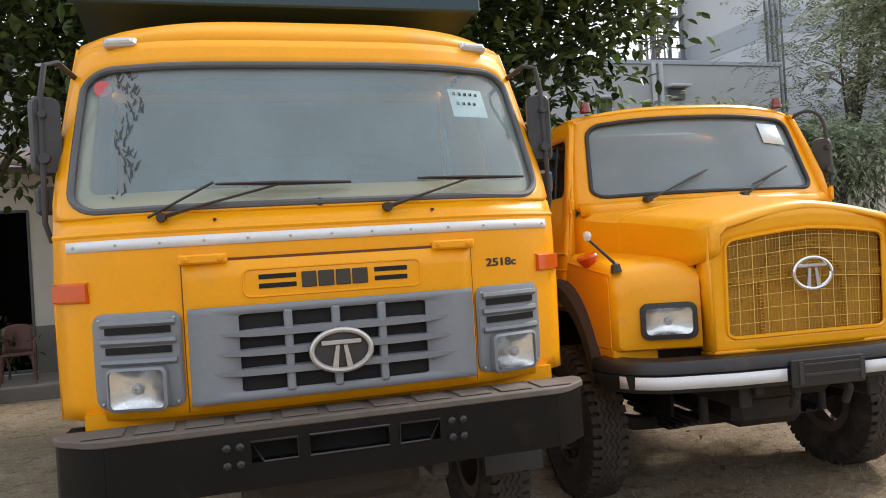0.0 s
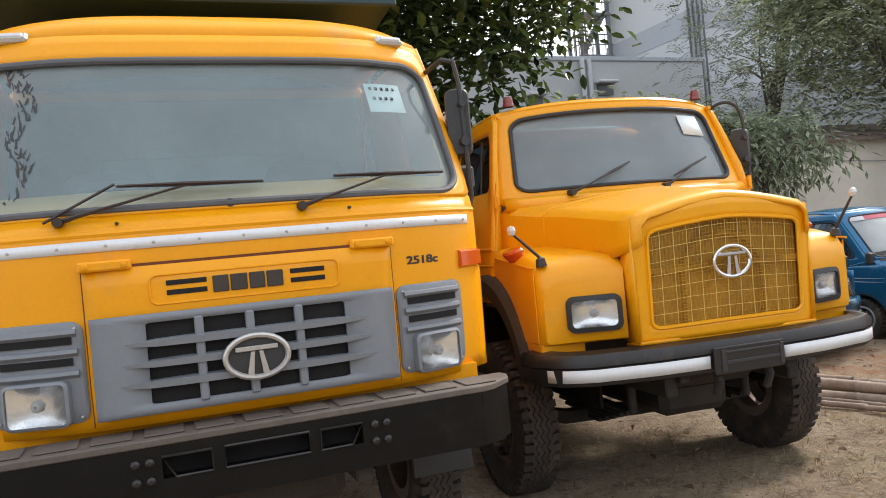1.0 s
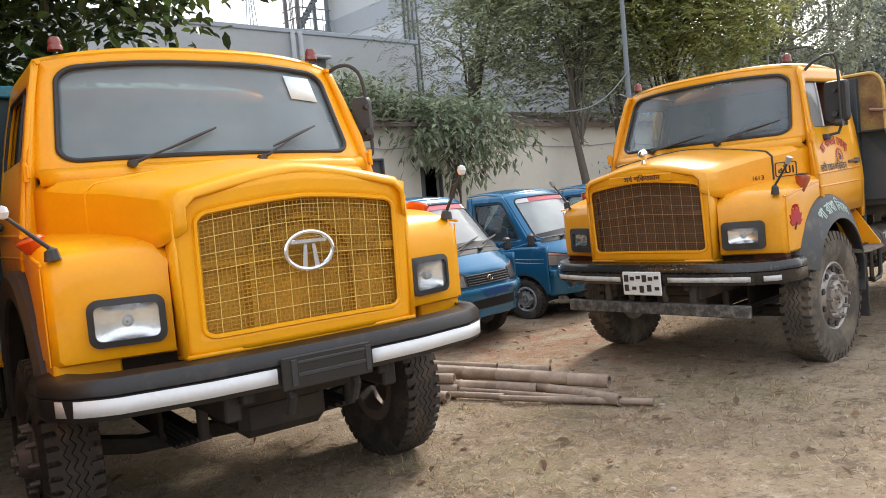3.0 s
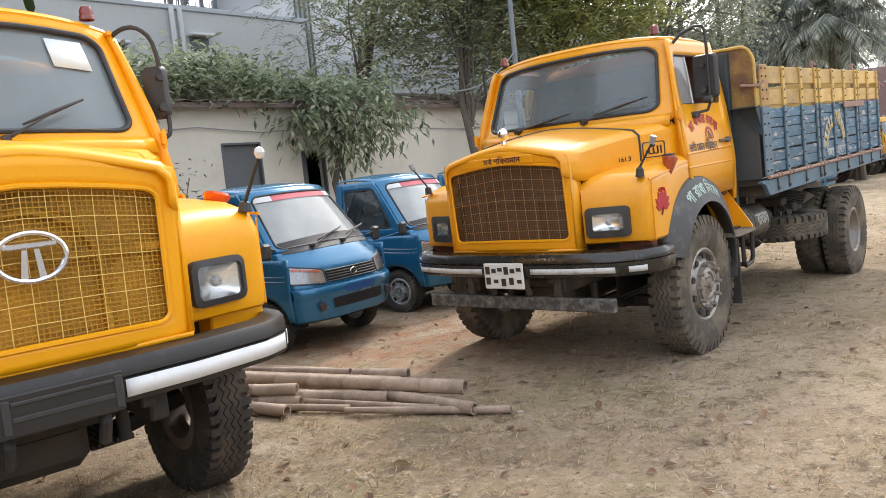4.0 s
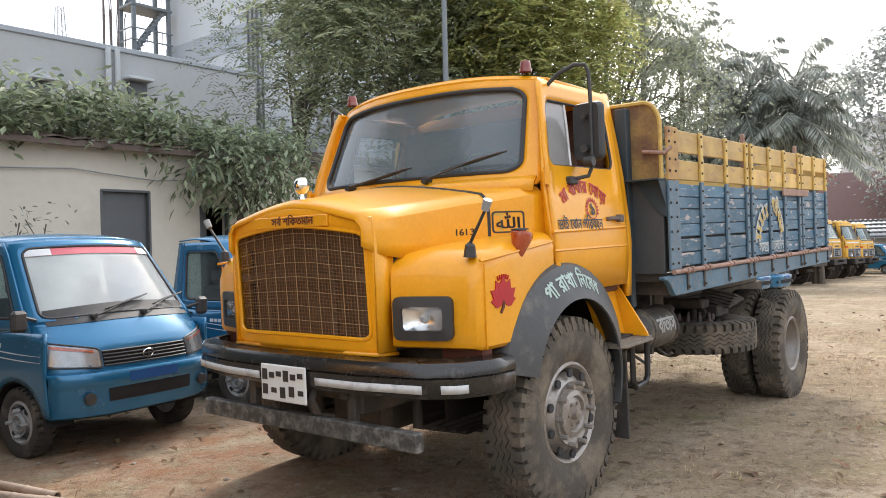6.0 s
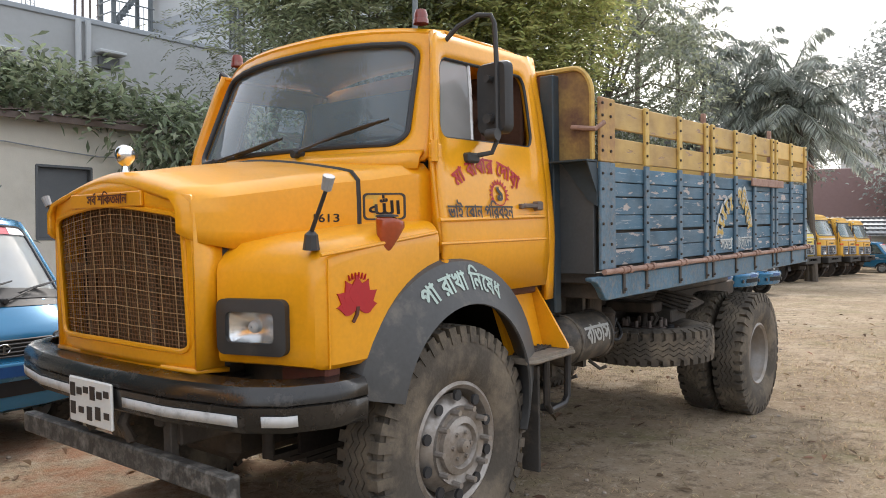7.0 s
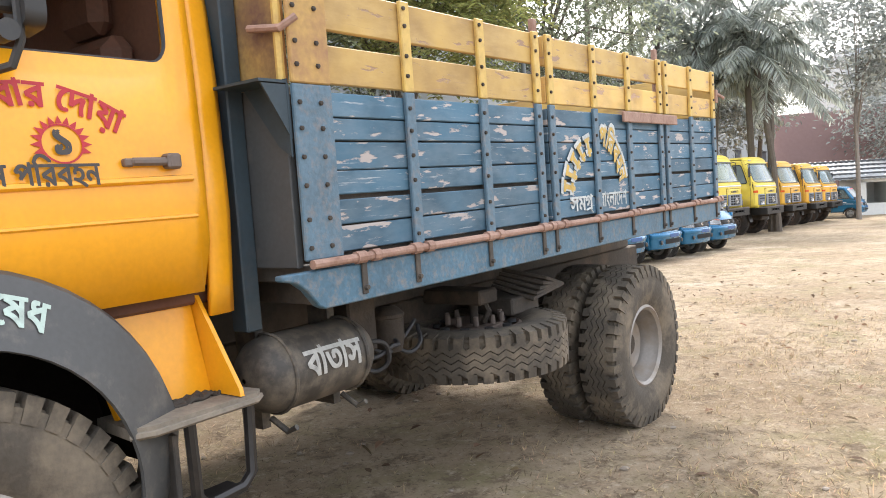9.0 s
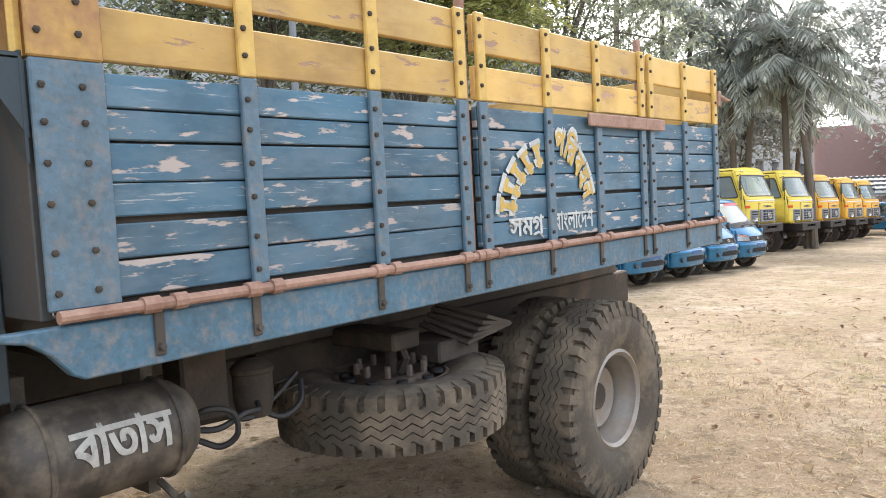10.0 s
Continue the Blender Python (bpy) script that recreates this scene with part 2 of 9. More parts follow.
def glass_mat(name, tint, haze, haze_col, rough=0.02, ior=1.5):
    """Thin glass: clear with a tint, a mirror at its surface, and a film for dust and, on windscreens, reflected sky.
    """
    mt = bpy.data.materials.new(name)
    mt.use_nodes = True
    nd, ln = mt.node_tree.nodes, mt.node_tree.links
    nd.remove(nd["Principled BSDF"])
    out = nd["Material Output"]
    tr = nd.new("ShaderNodeBsdfTransparent")
    tr.inputs[0].default_value = (*tint, 1)
    df = nd.new("ShaderNodeBsdfDiffuse")
    df.inputs[0].default_value = (*haze_col, 1)
    tc = nd.new("ShaderNodeTexCoord")
    nz = nd.new("ShaderNodeTexNoise")
    nz.inputs["Scale"].default_value, nz.inputs["Detail"].default_value = 2.2, 7
    ln.new(tc.outputs["Object"], nz.inputs["Vector"])
    mr = nd.new("ShaderNodeMapRange")
    mr.inputs[1].default_value, mr.inputs[2].default_value = 0.35, 0.7
    mr.inputs[3].default_value, mr.inputs[4].default_value = haze * 0.87, haze * 1.13
    ln.new(nz.outputs["Fac"], mr.inputs[0])
    m1 = nd.new("ShaderNodeMixShader")
    ln.new(mr.outputs[0], m1.inputs[0])
    ln.new(tr.outputs[0], m1.inputs[1])
    ln.new(df.outputs[0], m1.inputs[2])
    gl = nd.new("ShaderNodeBsdfGlossy")
    gl.inputs["Roughness"].default_value = rough
    fr = nd.new("ShaderNodeFresnel")
    fr.inputs[0].default_value = ior
    m2 = nd.new("ShaderNodeMixShader")
    ln.new(fr.outputs[0], m2.inputs[0])
    ln.new(m1.outputs[0], m2.inputs[1])
    ln.new(gl.outputs[0], m2.inputs[2])
    ln.new(m2.outputs[0], out.inputs[0])
    return mt


DUST = (0.42, 0.33, 0.24)
amber = mat("amber_paint", (0.88, 0.358, 0.002), 0.34, var=0.04, dirt=DUST, dirt_amount=0.02, coat=0.1, spec=0.3)
orange = mat("orange_paint", (0.87, 0.375, 0.003), 0.32, var=0.04, dirt=DUST, dirt_amount=0.03, coat=0.12, spec=0.35)
ochre = mat("old_yellow_paint", (0.80, 0.342, 0.006), 0.32, var=0.08, dirt=(0.40, 0.23, 0.06), dirt_amount=0.10, dirt_scale=1.8, coat=0.2)
lemon = mat("lemon_paint", (0.75, 0.58, 0.07), 0.45, var=0.08, dirt=DUST, dirt_amount=0.25)
rubber = mat("tyre_rubber", (0.035, 0.033, 0.031), 0.85, var=0.2, dirt=(0.26, 0.21, 0.16), dirt_amount=0.28, dirt_scale=5, bump=0.3)
rubber_new = mat("tyre_rubber_brownish", (0.03, 0.026, 0.023), 0.8, var=0.2, dirt=(0.16, 0.11, 0.075), dirt_amount=0.35, dirt_scale=6, bump=0.3)
tyre_dusty = mat("dusty_tyre_rubber", (0.055, 0.048, 0.04), 0.9, var=0.3, dirt=(0.28, 0.225, 0.16), dirt_amount=0.46, dirt_scale=4, bump=0.3)
gasket = mat("window_rubber", (0.03, 0.03, 0.032), 0.6, var=0.1)
black = mat("black_paint", (0.014, 0.013, 0.013), 0.4, var=0.25, dirt=(0.16, 0.12, 0.09), dirt_amount=0.13, dirt_scale=3)
plastic = mat("black_plastic", (0.03, 0.03, 0.031), 0.5, var=0.15, dirt=(0.2, 0.17, 0.13), dirt_amount=0.12)
guard = mat("grey_mudguard", (0.05, 0.052, 0.054), 0.48, var=0.2, dirt=(0.27, 0.235, 0.19), dirt_amount=0.24, dirt_scale=6)
guard_black = mat("brown_black_mudguard", (0.035, 0.03, 0.028), 0.6, var=0.15, dirt=(0.16, 0.11, 0.08), dirt_amount=0.3)
chassis = mat("chassis_steel", (0.035, 0.029, 0.024), 0.8, var=0.3, dirt=(0.20, 0.145, 0.10), dirt_amount=0.32, bump=0.3)
# shade under the bonneted truck is put into this darker steel
shade_steel = mat("underside_shade_steel", (0.016, 0.014, 0.013), 0.7, var=0.3, dirt=(0.09, 0.065, 0.045), dirt_amount=0.3, bump=0.2)
grime = mat("greasy_steel", (0.045, 0.04, 0.035), 0.7, var=0.3, dirt=(0.22, 0.165, 0.12), dirt_amount=0.32, bump=0.2)
step_dust = mat("dusty_step_plate", (0.17, 0.145, 0.115), 0.85, var=0.3, dirt=(0.30, 0.25, 0.19), dirt_amount=0.4, dirt_scale=9, bump=0.3)
tank_black = mat("worn_black_tank", (0.034, 0.031, 0.028), 0.5, var=0.4, dirt=(0.20, 0.165, 0.125), dirt_amount=0.5, dirt_scale=11)
rim = mat("rim_steel", (0.30, 0.28, 0.26), 0.45, 0.5, var=0.15, dirt=(0.28, 0.22, 0.16), dirt_amount=0.4, dirt_scale=7)
rim_dark = mat("rim_dark_steel", (0.16, 0.13, 0.115), 0.5, 0.4, var=0.2, dirt=(0.2, 0.13, 0.09), dirt_amount=0.4, dirt_scale=7)
chrome = mat("chrome", (0.75, 0.75, 0.76), 0.16, 1.0, var=0.05)
steel = mat("polished_steel", (0.55, 0.53, 0.5), 0.35, 0.8, var=0.12, dirt=(0.3, 0.25, 0.2), dirt_amount=0.25, dirt_scale=8)
grille_grey = mat("grey_grille_plastic", (0.20, 0.215, 0.235), 0.5, var=0.07, dirt=(0.34, 0.3, 0.25), dirt_amount=0.15)
white_tape = mat("white_tape", (0.74, 0.75, 0.76), 0.4, var=0.06, dirt=(0.4, 0.36, 0.3), dirt_amount=0.12, dirt_scale=12)
white_paint = mat("white_paint", (0.72, 0.72, 0.69), 0.6, var=0.06)
paper = mat("paper", (0.78, 0.84, 0.83), 0.8, var=0.03)
worn_white = mat("worn_white_lettering", (0.44, 0.44, 0.41), 0.7, var=0.2, dirt=(0.12, 0.11, 0.1), dirt_amount=0.35, dirt_scale=25)
red_paint = mat("red_paint", (0.42, 0.012, 0.018), 0.5, var=0.08)
black_ink = mat("black_lettering", (0.04, 0.032, 0.028), 0.5, var=0.1)
orange_lens = mat("orange_lens", (0.62, 0.085, 0.01), 0.15, var=0.08, coat=0.6)
red_lens = mat("red_lens", (0.20, 0.028, 0.02), 0.25, var=0.2, coat=0.4, dirt=(0.25, 0.17, 0.13), dirt_amount=0.3, dirt_scale=20)
white_lens = mat("white_lens", (0.62, 0.62, 0.62), 0.2, var=0.05, coat=0.4)
reflector = mat("reflector", (0.9, 0.9, 0.9), 0.2, 1.0, var=0.25, scale=14)
wrap_lens = mat("wrap_round_lens", (0.42, 0.43, 0.44), 0.25, 0.4, var=0.35, scale=18, coat=0.5)
mesh_wire = mat("grille_wire", (0.52, 0.27, 0.02), 0.6, 0.1, var=0.25, dirt=(0.24, 0.12, 0.03), dirt_amount=0.35)
grid_wire = mat("pale_grid_wire", (0.78, 0.55, 0.14), 0.5, 0.1, var=0.15)
grid_wire_old = mat("dusty_grid_wire", (0.42, 0.27, 0.13), 0.6, 0.1, var=0.25)
mesh_wire_old = mat("rusty_grille_wire", (0.20, 0.105, 0.045), 0.6, 0.1, var=0.25, dirt=(0.2, 0.1, 0.05), dirt_amount=0.5, dirt_scale=6)
radiator = mat("radiator_shroud", (0.60, 0.31, 0.025), 0.6, var=0.2, dirt=(0.1, 0.06, 0.02), dirt_amount=0.3)
radiator_old = mat("old_radiator", (0.12, 0.072, 0.038), 0.7, var=0.3, dirt=(0.12, 0.07, 0.03), dirt_amount=0.3)
cab_in = mat("cab_lining", (0.16, 0.14, 0.12), 0.8, var=0.15)
pale_lining = mat("pale_cab_lining", (0.34, 0.42, 0.44), 0.7, var=0.15)
cab_dark = mat("cab_dark_lining", (0.045, 0.045, 0.047), 0.8, var=0.15)
cab_brown = mat("brown_cab_lining", (0.13, 0.055, 0.03), 0.75, var=0.25, dirt=(0.05, 0.03, 0.02), dirt_amount=0.4)
seat_mat = mat("seat_cover", (0.2, 0.2, 0.21), 0.8, var=0.15)
red_cloth = mat("red_cloth", (0.5, 0.06, 0.03), 0.9, var=0.15)
blue_car = mat("blue_metallic_paint", (0.014, 0.15, 0.305), 0.24, 0.35, var=0.05, dirt=(0.3, 0.3, 0.29), dirt_amount=0.06, coat=0.5)
teal = mat("teal_paint", (0.02, 0.16, 0.22), 0.5, var=0.15, dirt=(0.1, 0.1, 0.09), dirt_amount=0.25)
dark_teal = mat("dark_teal_paint", (0.014, 0.042, 0.054), 0.55, var=0.15, dirt=(0.1, 0.1, 0.09), dirt_amount=0.1)
silver_tape = mat("grey_trim", (0.3, 0.31, 0.32), 0.5, var=0.1)
# windscreen films also hold the bright sky's reflection as a pale colour
screen_a = glass_mat("dust_and_sheen_windscreen", (0.82, 0.94, 0.95), 0.33, (0.46, 0.585, 0.605))
film_dark = mat("peeling_dark_film", (0.03, 0.032, 0.03), 0.5, var=0.2)
screen_b = glass_mat("windscreen", (0.66, 0.74, 0.78), 0.38, (0.46, 0.56, 0.59))
screen_c = glass_mat("worn_sheen_windscreen", (0.62, 0.70, 0.75), 0.29, (0.37, 0.46, 0.50))
brown_glass = glass_mat("brown_side_glass", (0.45, 0.30, 0.22), 0.10, (0.22, 0.13, 0.08))
screen_film = glass_mat("hazy_quarter_glass", (0.8, 0.82, 0.82), 0.55, (0.50, 0.49, 0.47), 0.15)
screen_e = glass_mat("white_sheen_windscreen", (0.88, 0.92, 0.92), 0.52, (0.74, 0.78, 0.78))
screen_side = glass_mat("side_glass", (0.55, 0.66, 0.68), 0.07, (0.4, 0.44, 0.44))
gasket_grey = mat("grey_window_rubber", (0.10, 0.10, 0.105), 0.6, var=0.15)
worn_bumper = mat("worn_bumper_steel", (0.016, 0.015, 0.014), 0.24, 0.15, var=0.35, dirt=(0.22, 0.19, 0.165), dirt_amount=0.14, dirt_scale=11, coat=0.3)
scuffed_beam = mat("scuffed_black_beam", (0.022, 0.021, 0.02), 0.5, var=0.4, dirt=(0.30, 0.28, 0.25), dirt_amount=0.48, dirt_scale=16, bump=0.3)
lamp_glass = glass_mat("lamp_glass", (0.96, 0.97, 0.97), 0.08, (0.7, 0.7, 0.7), 0.05)
mirror_mat = mat("mirror_glass", (0.85, 0.86, 0.87), 0.03, 1.0, var=0.01)


def eased(pts, n):
    """A smooth curve through the points."""
    p = [Vector(q) for q in pts]
    p = [p[0] * 2 - p[1]] + p + [p[-1] * 2 - p[-2]]
    out = []
    for a, b, c, d in zip(p, p[1:], p[2:], p[3:]):
        for i in range(n):
            t = i / n
            out.append(0.5 * (b * 2 + (c - a) * t + (a * 2 - b * 5 + c * 4 - d) * t * t + (b * 3 - a - c * 3 + d) * t ** 3))
    return out + [p[-2]]


def lerp(a, b, t):
    return a + (b - a) * t


def interp(x, xs, ys):
    return float(np.interp(x, xs, ys))


# ---------------------------------------------------------------- wheels
def tyre_mesh(name, R, W, rim_r, material, blocks=40, lug=True):
    """A tyre round the x axis, from x = -W/2 to W/2, with rows of tread blocks."""
    m = M()
    h = W / 2
    big = R > 0.4
    r0 = R - (0.032 if big else 0.022)
    sw = 0.9 if big else 0.95
    prof = [(rim_r, -h * 0.72), (rim_r + 0.02, -h * 0.86), (lerp(rim_r, R, 0.35), -h), (lerp(rim_r, R, 0.6), -h * 1.02), (lerp(rim_r, R, 0.85), -h * sw), (r0 - 0.012, -h * (sw - 0.1)), (r0, -h * 0.7),
            (r0, h * 0.7), (r0 - 0.012, h * (sw - 0.1)), (lerp(rim_r, R, 0.85), h * sw), (lerp(rim_r, R, 0.6), h * 1.02), (lerp(rim_r, R, 0.35), h), (rim_r + 0.02, h * 0.86), (rim_r, h * 0.72)]
    m.lathe(prof, 56)
    def block(a0, a1, x0, x1, ri, ro, skew=0.0):
        vs = []
        for (a, x) in ((a0, x0), (a1, x0), (a1 + skew, x1), (a0 + skew, x1)):
            for r in (ri, ro):
                vs.append((x, r * math.cos(a), r * math.sin(a)))
        m.add(vs, [(0, 2, 4, 6), (1, 7, 5, 3), (0, 1, 3, 2), (2, 3, 5, 4), (4, 5, 7, 6), (6, 7, 1, 0)])
    step = 2 * math.pi / blocks
    for i in range(blocks):
        a = i * step
        for s in (-1, 1):
            # shoulder lugs run down the side
            vs = []
            for (aa, x, ri, ro) in ((a, 0.96 if big else 0.98, lerp(rim_r, R, 0.70 if big else 0.80), lerp(rim_r, R, 0.74 if big else 0.82)), (a, 0.89 if big else 0.84, r0 - 0.03, R - 0.004), (a, 0.5, r0 - 0.01, R)):
                for da in (0.0, step * 0.62):
                    for r in (ri, ro):
                        sh = (0.25 if s > 0 else 0) * step
                        vs.append((s * h * (x + (0.045 if ro < R - 0.02 else 0)), r * math.cos(aa + da + sh), r * math.sin(aa + da + sh)))
            fs = []
            for q in (0, 4):
                fs += [(q, q + 1, q + 5, q + 4), (q + 2, q + 6, q + 7, q + 3), (q + 1, q + 3, q + 7, q + 5), (q, q + 4, q + 6, q + 2)]
            fs += [(0, 2, 3, 1), (8, 9, 11, 10)]
            m.add(vs, fs)
        if lug:
            for x0, x1, off in ((-0.44, -0.06, 0.3), (0.06, 0.44, 0.75)):
                block(a + off * step, a + (off + 0.7) * step, x0 * h, x1 * h, r0 - 0.01, R - 0.002, step * 0.3)
    if not lug:
        for x0 in (-0.42, -0.14, 0.14, 0.42):
            pth = []
            for j in range(blocks * 2):
                a = j * step / 2
                x = x0 * h + (0.012 if j % 2 else -0.012)
                pth.append((x, (r0 + 0.004) * math.cos(a), (r0 + 0.004) * math.sin(a)))
            w = 0.118 * h
            vs, fs = [], []
            n = len(pth)
            for (x, y, z) in pth:
                k = R / (r0 + 0.004)
                vs += [(x - w, y, z), (x - w, y * k, z * k), (x + w, y * k, z * k), (x + w, y, z)]
            for j in range(n):
                q, p = 4 * j, 4 * ((j + 1) % n)
                for c in range(3):
                    fs.append((q + c, q + c + 1, p + c + 1, p + c))
            m.add(vs, fs)
    me = mesh_of(name, m, material, 40)
    fix_normals(me)
    return me


def rim_mesh(name, rr, W, material, dish, holes=10, hub=True):
    """A pressed steel rim; +x is the outer side. dish: how far in the disc lies from the outer lip."""
    m = M()
    h = W * 0.36
    m.lathe([(rr + 0.012, h), (rr - 0.012, h + 0.012), (rr - 0.03, h - 0.005), (rr - 0.035, h - 0.05), (rr - 0.06, h - 0.09), (rr - 0.065, -h), (rr + 0.01, -h)], 48)
    x = h - dish
    m.lathe([(rr - 0.06, x - 0.03), (rr - 0.075, x + 0.0), (rr - 0.11, x + 0.03), (rr * 0.62, x + 0.045), (rr * 0.5, x + 0.03), (0.005, x + 0.03)], 48)
    return m, x


def wheel(parent, at, R, W, rr, tmat, rmat, dish=0.06, nuts=10, hub_len=0.12, blocks=40, lug=True, cache={}, tyre_label="", name="wheel"):
    key = (R, W, rr, tmat.name, rmat.name, dish, blocks, lug, nuts)
    w = new(name)
    w.empty_display_size = 0.1
    if parent is not None:
        w.parent = parent
    w.matrix_basis = at
    if key not in cache:
        t = tyre_mesh("tyre", R, W, rr, tmat, blocks, lug)
        m, x = rim_mesh("rim", rr, W, rmat, dish)
        if nuts:
            for i in range(nuts):
                a = 2 * math.pi * i / nuts
                c = (x + 0.04, math.cos(a) * rr * 0.60, math.sin(a) * rr * 0.60)
                m.cyl(c, (c[0] + 0.05, c[1], c[2]), 0.017, 0.014, 8)
                a += math.pi / nuts
                # hand holes of the disc, their shade put into black discs
                c = (math.cos(a) * rr * 0.80, math.sin(a) * rr * 0.80)
                m.cyl((x + 0.022, *c), (x + 0.037, *c), 0.026, 0.026, 12, k=1)
        r = mesh_of("rim", m, [rmat, gasket], 35)
        fix_normals(r)
        hm = M()
        if hub_len:
            hm.lathe([(rr * 0.47, x + 0.03), (rr * 0.46, x + 0.05), (rr * 0.36, x + 0.06), (rr * 0.33, x + hub_len * 0.8), (rr * 0.28, x + hub_len), (rr * 0.12, x + hub_len), (rr * 0.1, x + hub_len + 0.03), (0.004, x + hub_len + 0.035)], 24)
            for i in range(6):
                a = 2 * math.pi * i / 6
                c = (x + hub_len, math.cos(a) * rr * 0.22, math.sin(a) * rr * 0.22)
                hm.cyl(c, (c[0] + 0.014, c[1], c[2]), 0.012, 0.01, 6)
            hb = mesh_of("hub", hm, rmat, 35)
            fix_normals(hb)
        else:
            hb = None
        cache[key] = (t, r, hb)
    t, r, hb = cache[key]
    part("tyre", t, None, w, tyre_label)
    part("rim", r, None, w)
    if hb:
        part("hub", hb, None, w)
    return w


FLIP = Matrix.Rotation(math.pi, 4, "Z")


# ---------------------------------------------------------------- small truck parts
def lamp_unit(name, parent, x0, x1, z0, z1, y, depth, frame_mat, r=0.03, rim_w=0.03, label=""):
    """A lamp set in a thick frame on a face that looks to -y."""
    fm = M()
    fn = lambda u, v: Vector((u, y - depth, v))
    inner = (x0 + rim_w, x1 - rim_w, z0 + rim_w, z1 - rim_w)
    loop_i = [Vector((p[0], y - depth, p[1])) for p in rrect(*inner, r * 0.7)]
    loop_o = [Vector((p[0], y - depth + 0.008, p[1])) for p in rrect(x0, x1, z0, z1, r)]
    back_o = [p + Vector((0, depth + 0.02, 0)) for p in loop_o]
    back_i = [p + Vector((0, depth * 0.7, 0)) for p in loop_i]
    fm.loft([back_o, loop_o, loop_i, back_i], True, False)
    ob = part(name, fm, frame_mat, parent, label)
    rm = M()
    cx, cz = (inner[0] + inner[1]) / 2, (inner[2] + inner[3]) / 2
    hw, hz = (inner[1] - inner[0]) / 2, (inner[3] - inner[2]) / 2
    def bowl(u, v):
        a, b = u * 2 - 1, v * 2 - 1
        d = min(1.0, max(abs(a), abs(b)) ** 2 * 0.5 + (a * a + b * b) * 0.25)
        return Vector((cx + a * hw, y - depth * 0.55 * d - 0.003, cz + b * hz))
    rm.grid(bowl, 8, 8)
    part("lamp_bowl", rm, reflector, ob)
    bm_ = M()
    bm_.lathe([(0.004, -0.026), (0.018, -0.022), (0.024, -0.012), (0.02, 0.0)], 14, (cx, y - 0.003, cz), "y")
    part("bulb", bm_, white_lens, ob)
    gm = M()
    pane(gm, lambda u, v: Vector((u, y - depth * 0.75 - 0.012 * (1 - ((u - cx) / hw) ** 2) * (1 - ((v - cz) / hz) ** 2), v)), inner, r * 0.6)
    part("lamp_lens", gm, lamp_glass, ob)
    return ob


def wiper(parent, base, tip, blade, lift=0.03, material=None):
    base, tip = Vector(base), Vector(tip)
    m = M()
    mid = base.lerp(tip, 0.5) + Vector((0, -lift, 0.0))
    m.tube([base, base.lerp(tip, 0.15) + Vector((0, -lift, 0)), mid, tip + Vector((0, -0.02, 0))], [0.012, 0.009, 0.006, 0.005], 6)
    m.cyl(base + Vector((0, -0.03, 0)), base + Vector((0, 0.04, 0)), 0.02, 0.024, 10)
    arm = part("wiper_arm", m, material or plastic, parent)
    b = M()
    d = Vector(blade)
    b.tube([tip - d * 0.5, tip, tip + d * 0.5], [0.006, 0.011, 0.006], 6)
    b.tube([tip - d * 0.45 + Vector((0, -0.012, 0)), tip - d * 0.2 + Vector((0, -0.028, 0)), tip + d * 0.2 + Vector((0, -0.028, 0)), tip + d * 0.45 + Vector((0, -0.012, 0))], 0.005, 5)
    part("wiper_blade", b, material or plastic, arm)


def steering_wheel(parent, at, material):
    m = M()
    m.tube([(0.22 * math.cos(a), 0.22 * math.sin(a), 0) for a in [2 * math.pi * i / 28 for i in range(28)]], 0.014, 8, True)
    m.cyl((-0.21, 0, 0), (0.21, 0, -0.03), 0.012, 0.012, 6)
    m.cyl((0, 0, -0.03), (0, 0.2, 0), 0.012, 0.012, 6)
    m.cyl((0, 0, 0), (0, 0, -0.5), 0.035, 0.03, 10)
    part("steering_wheel", m, material, parent, at=at)


def mirror(parent, arm_path, box, mat_back, label="", tilt=0.0):
    """A framed mirror on a bent tube. box: centre, width, height."""
    m = M()
    m.tube(arm_path, 0.013, 8)
    arm = part("mirror_arm", m, plastic, parent)
    (cx, cy, cz), w, h = box
    b = M()
    o = rrect(-w / 2, w / 2, -h / 2, h / 2, 0.04)
    front = [Vector((p[0], 0.02, p[1])) for p in o]
    back = [Vector((p[0] * 0.9, -0.03, p[1] * 0.94)) for p in o]
    mid = [Vector((p[0], -0.008, p[1])) for p in o]
    b.loft([front, mid, back], True, True)
    hs = part("mirror_housing", b, mat_back, arm, label, at=pose(cx, cy, cz, 0, 0, tilt))
    g = M()
    g.loft([[Vector((p[0] * 0.9, 0.024, p[1] * 0.94)) for p in o], [Vector((p[0] * 0.1, 0.024, p[1] * 0.1)) for p in o]], True, True)
    part("mirror_glass", g, mirror_mat, arm, at=pose(cx, cy, cz, 0, 0, tilt))
    c = M()
    c.cyl((cx, cy - 0.035, cz - h * 0.3), (cx, cy - 0.075, cz - h * 0.3), 0.025, 0.025, 10)
    c.cyl((cx, cy - 0.035, cz + h * 0.25), (cx, cy - 0.075, cz + h * 0.25), 0.018, 0.018, 10)
    part("mirror_clamp", c, plastic, arm)
    return arm


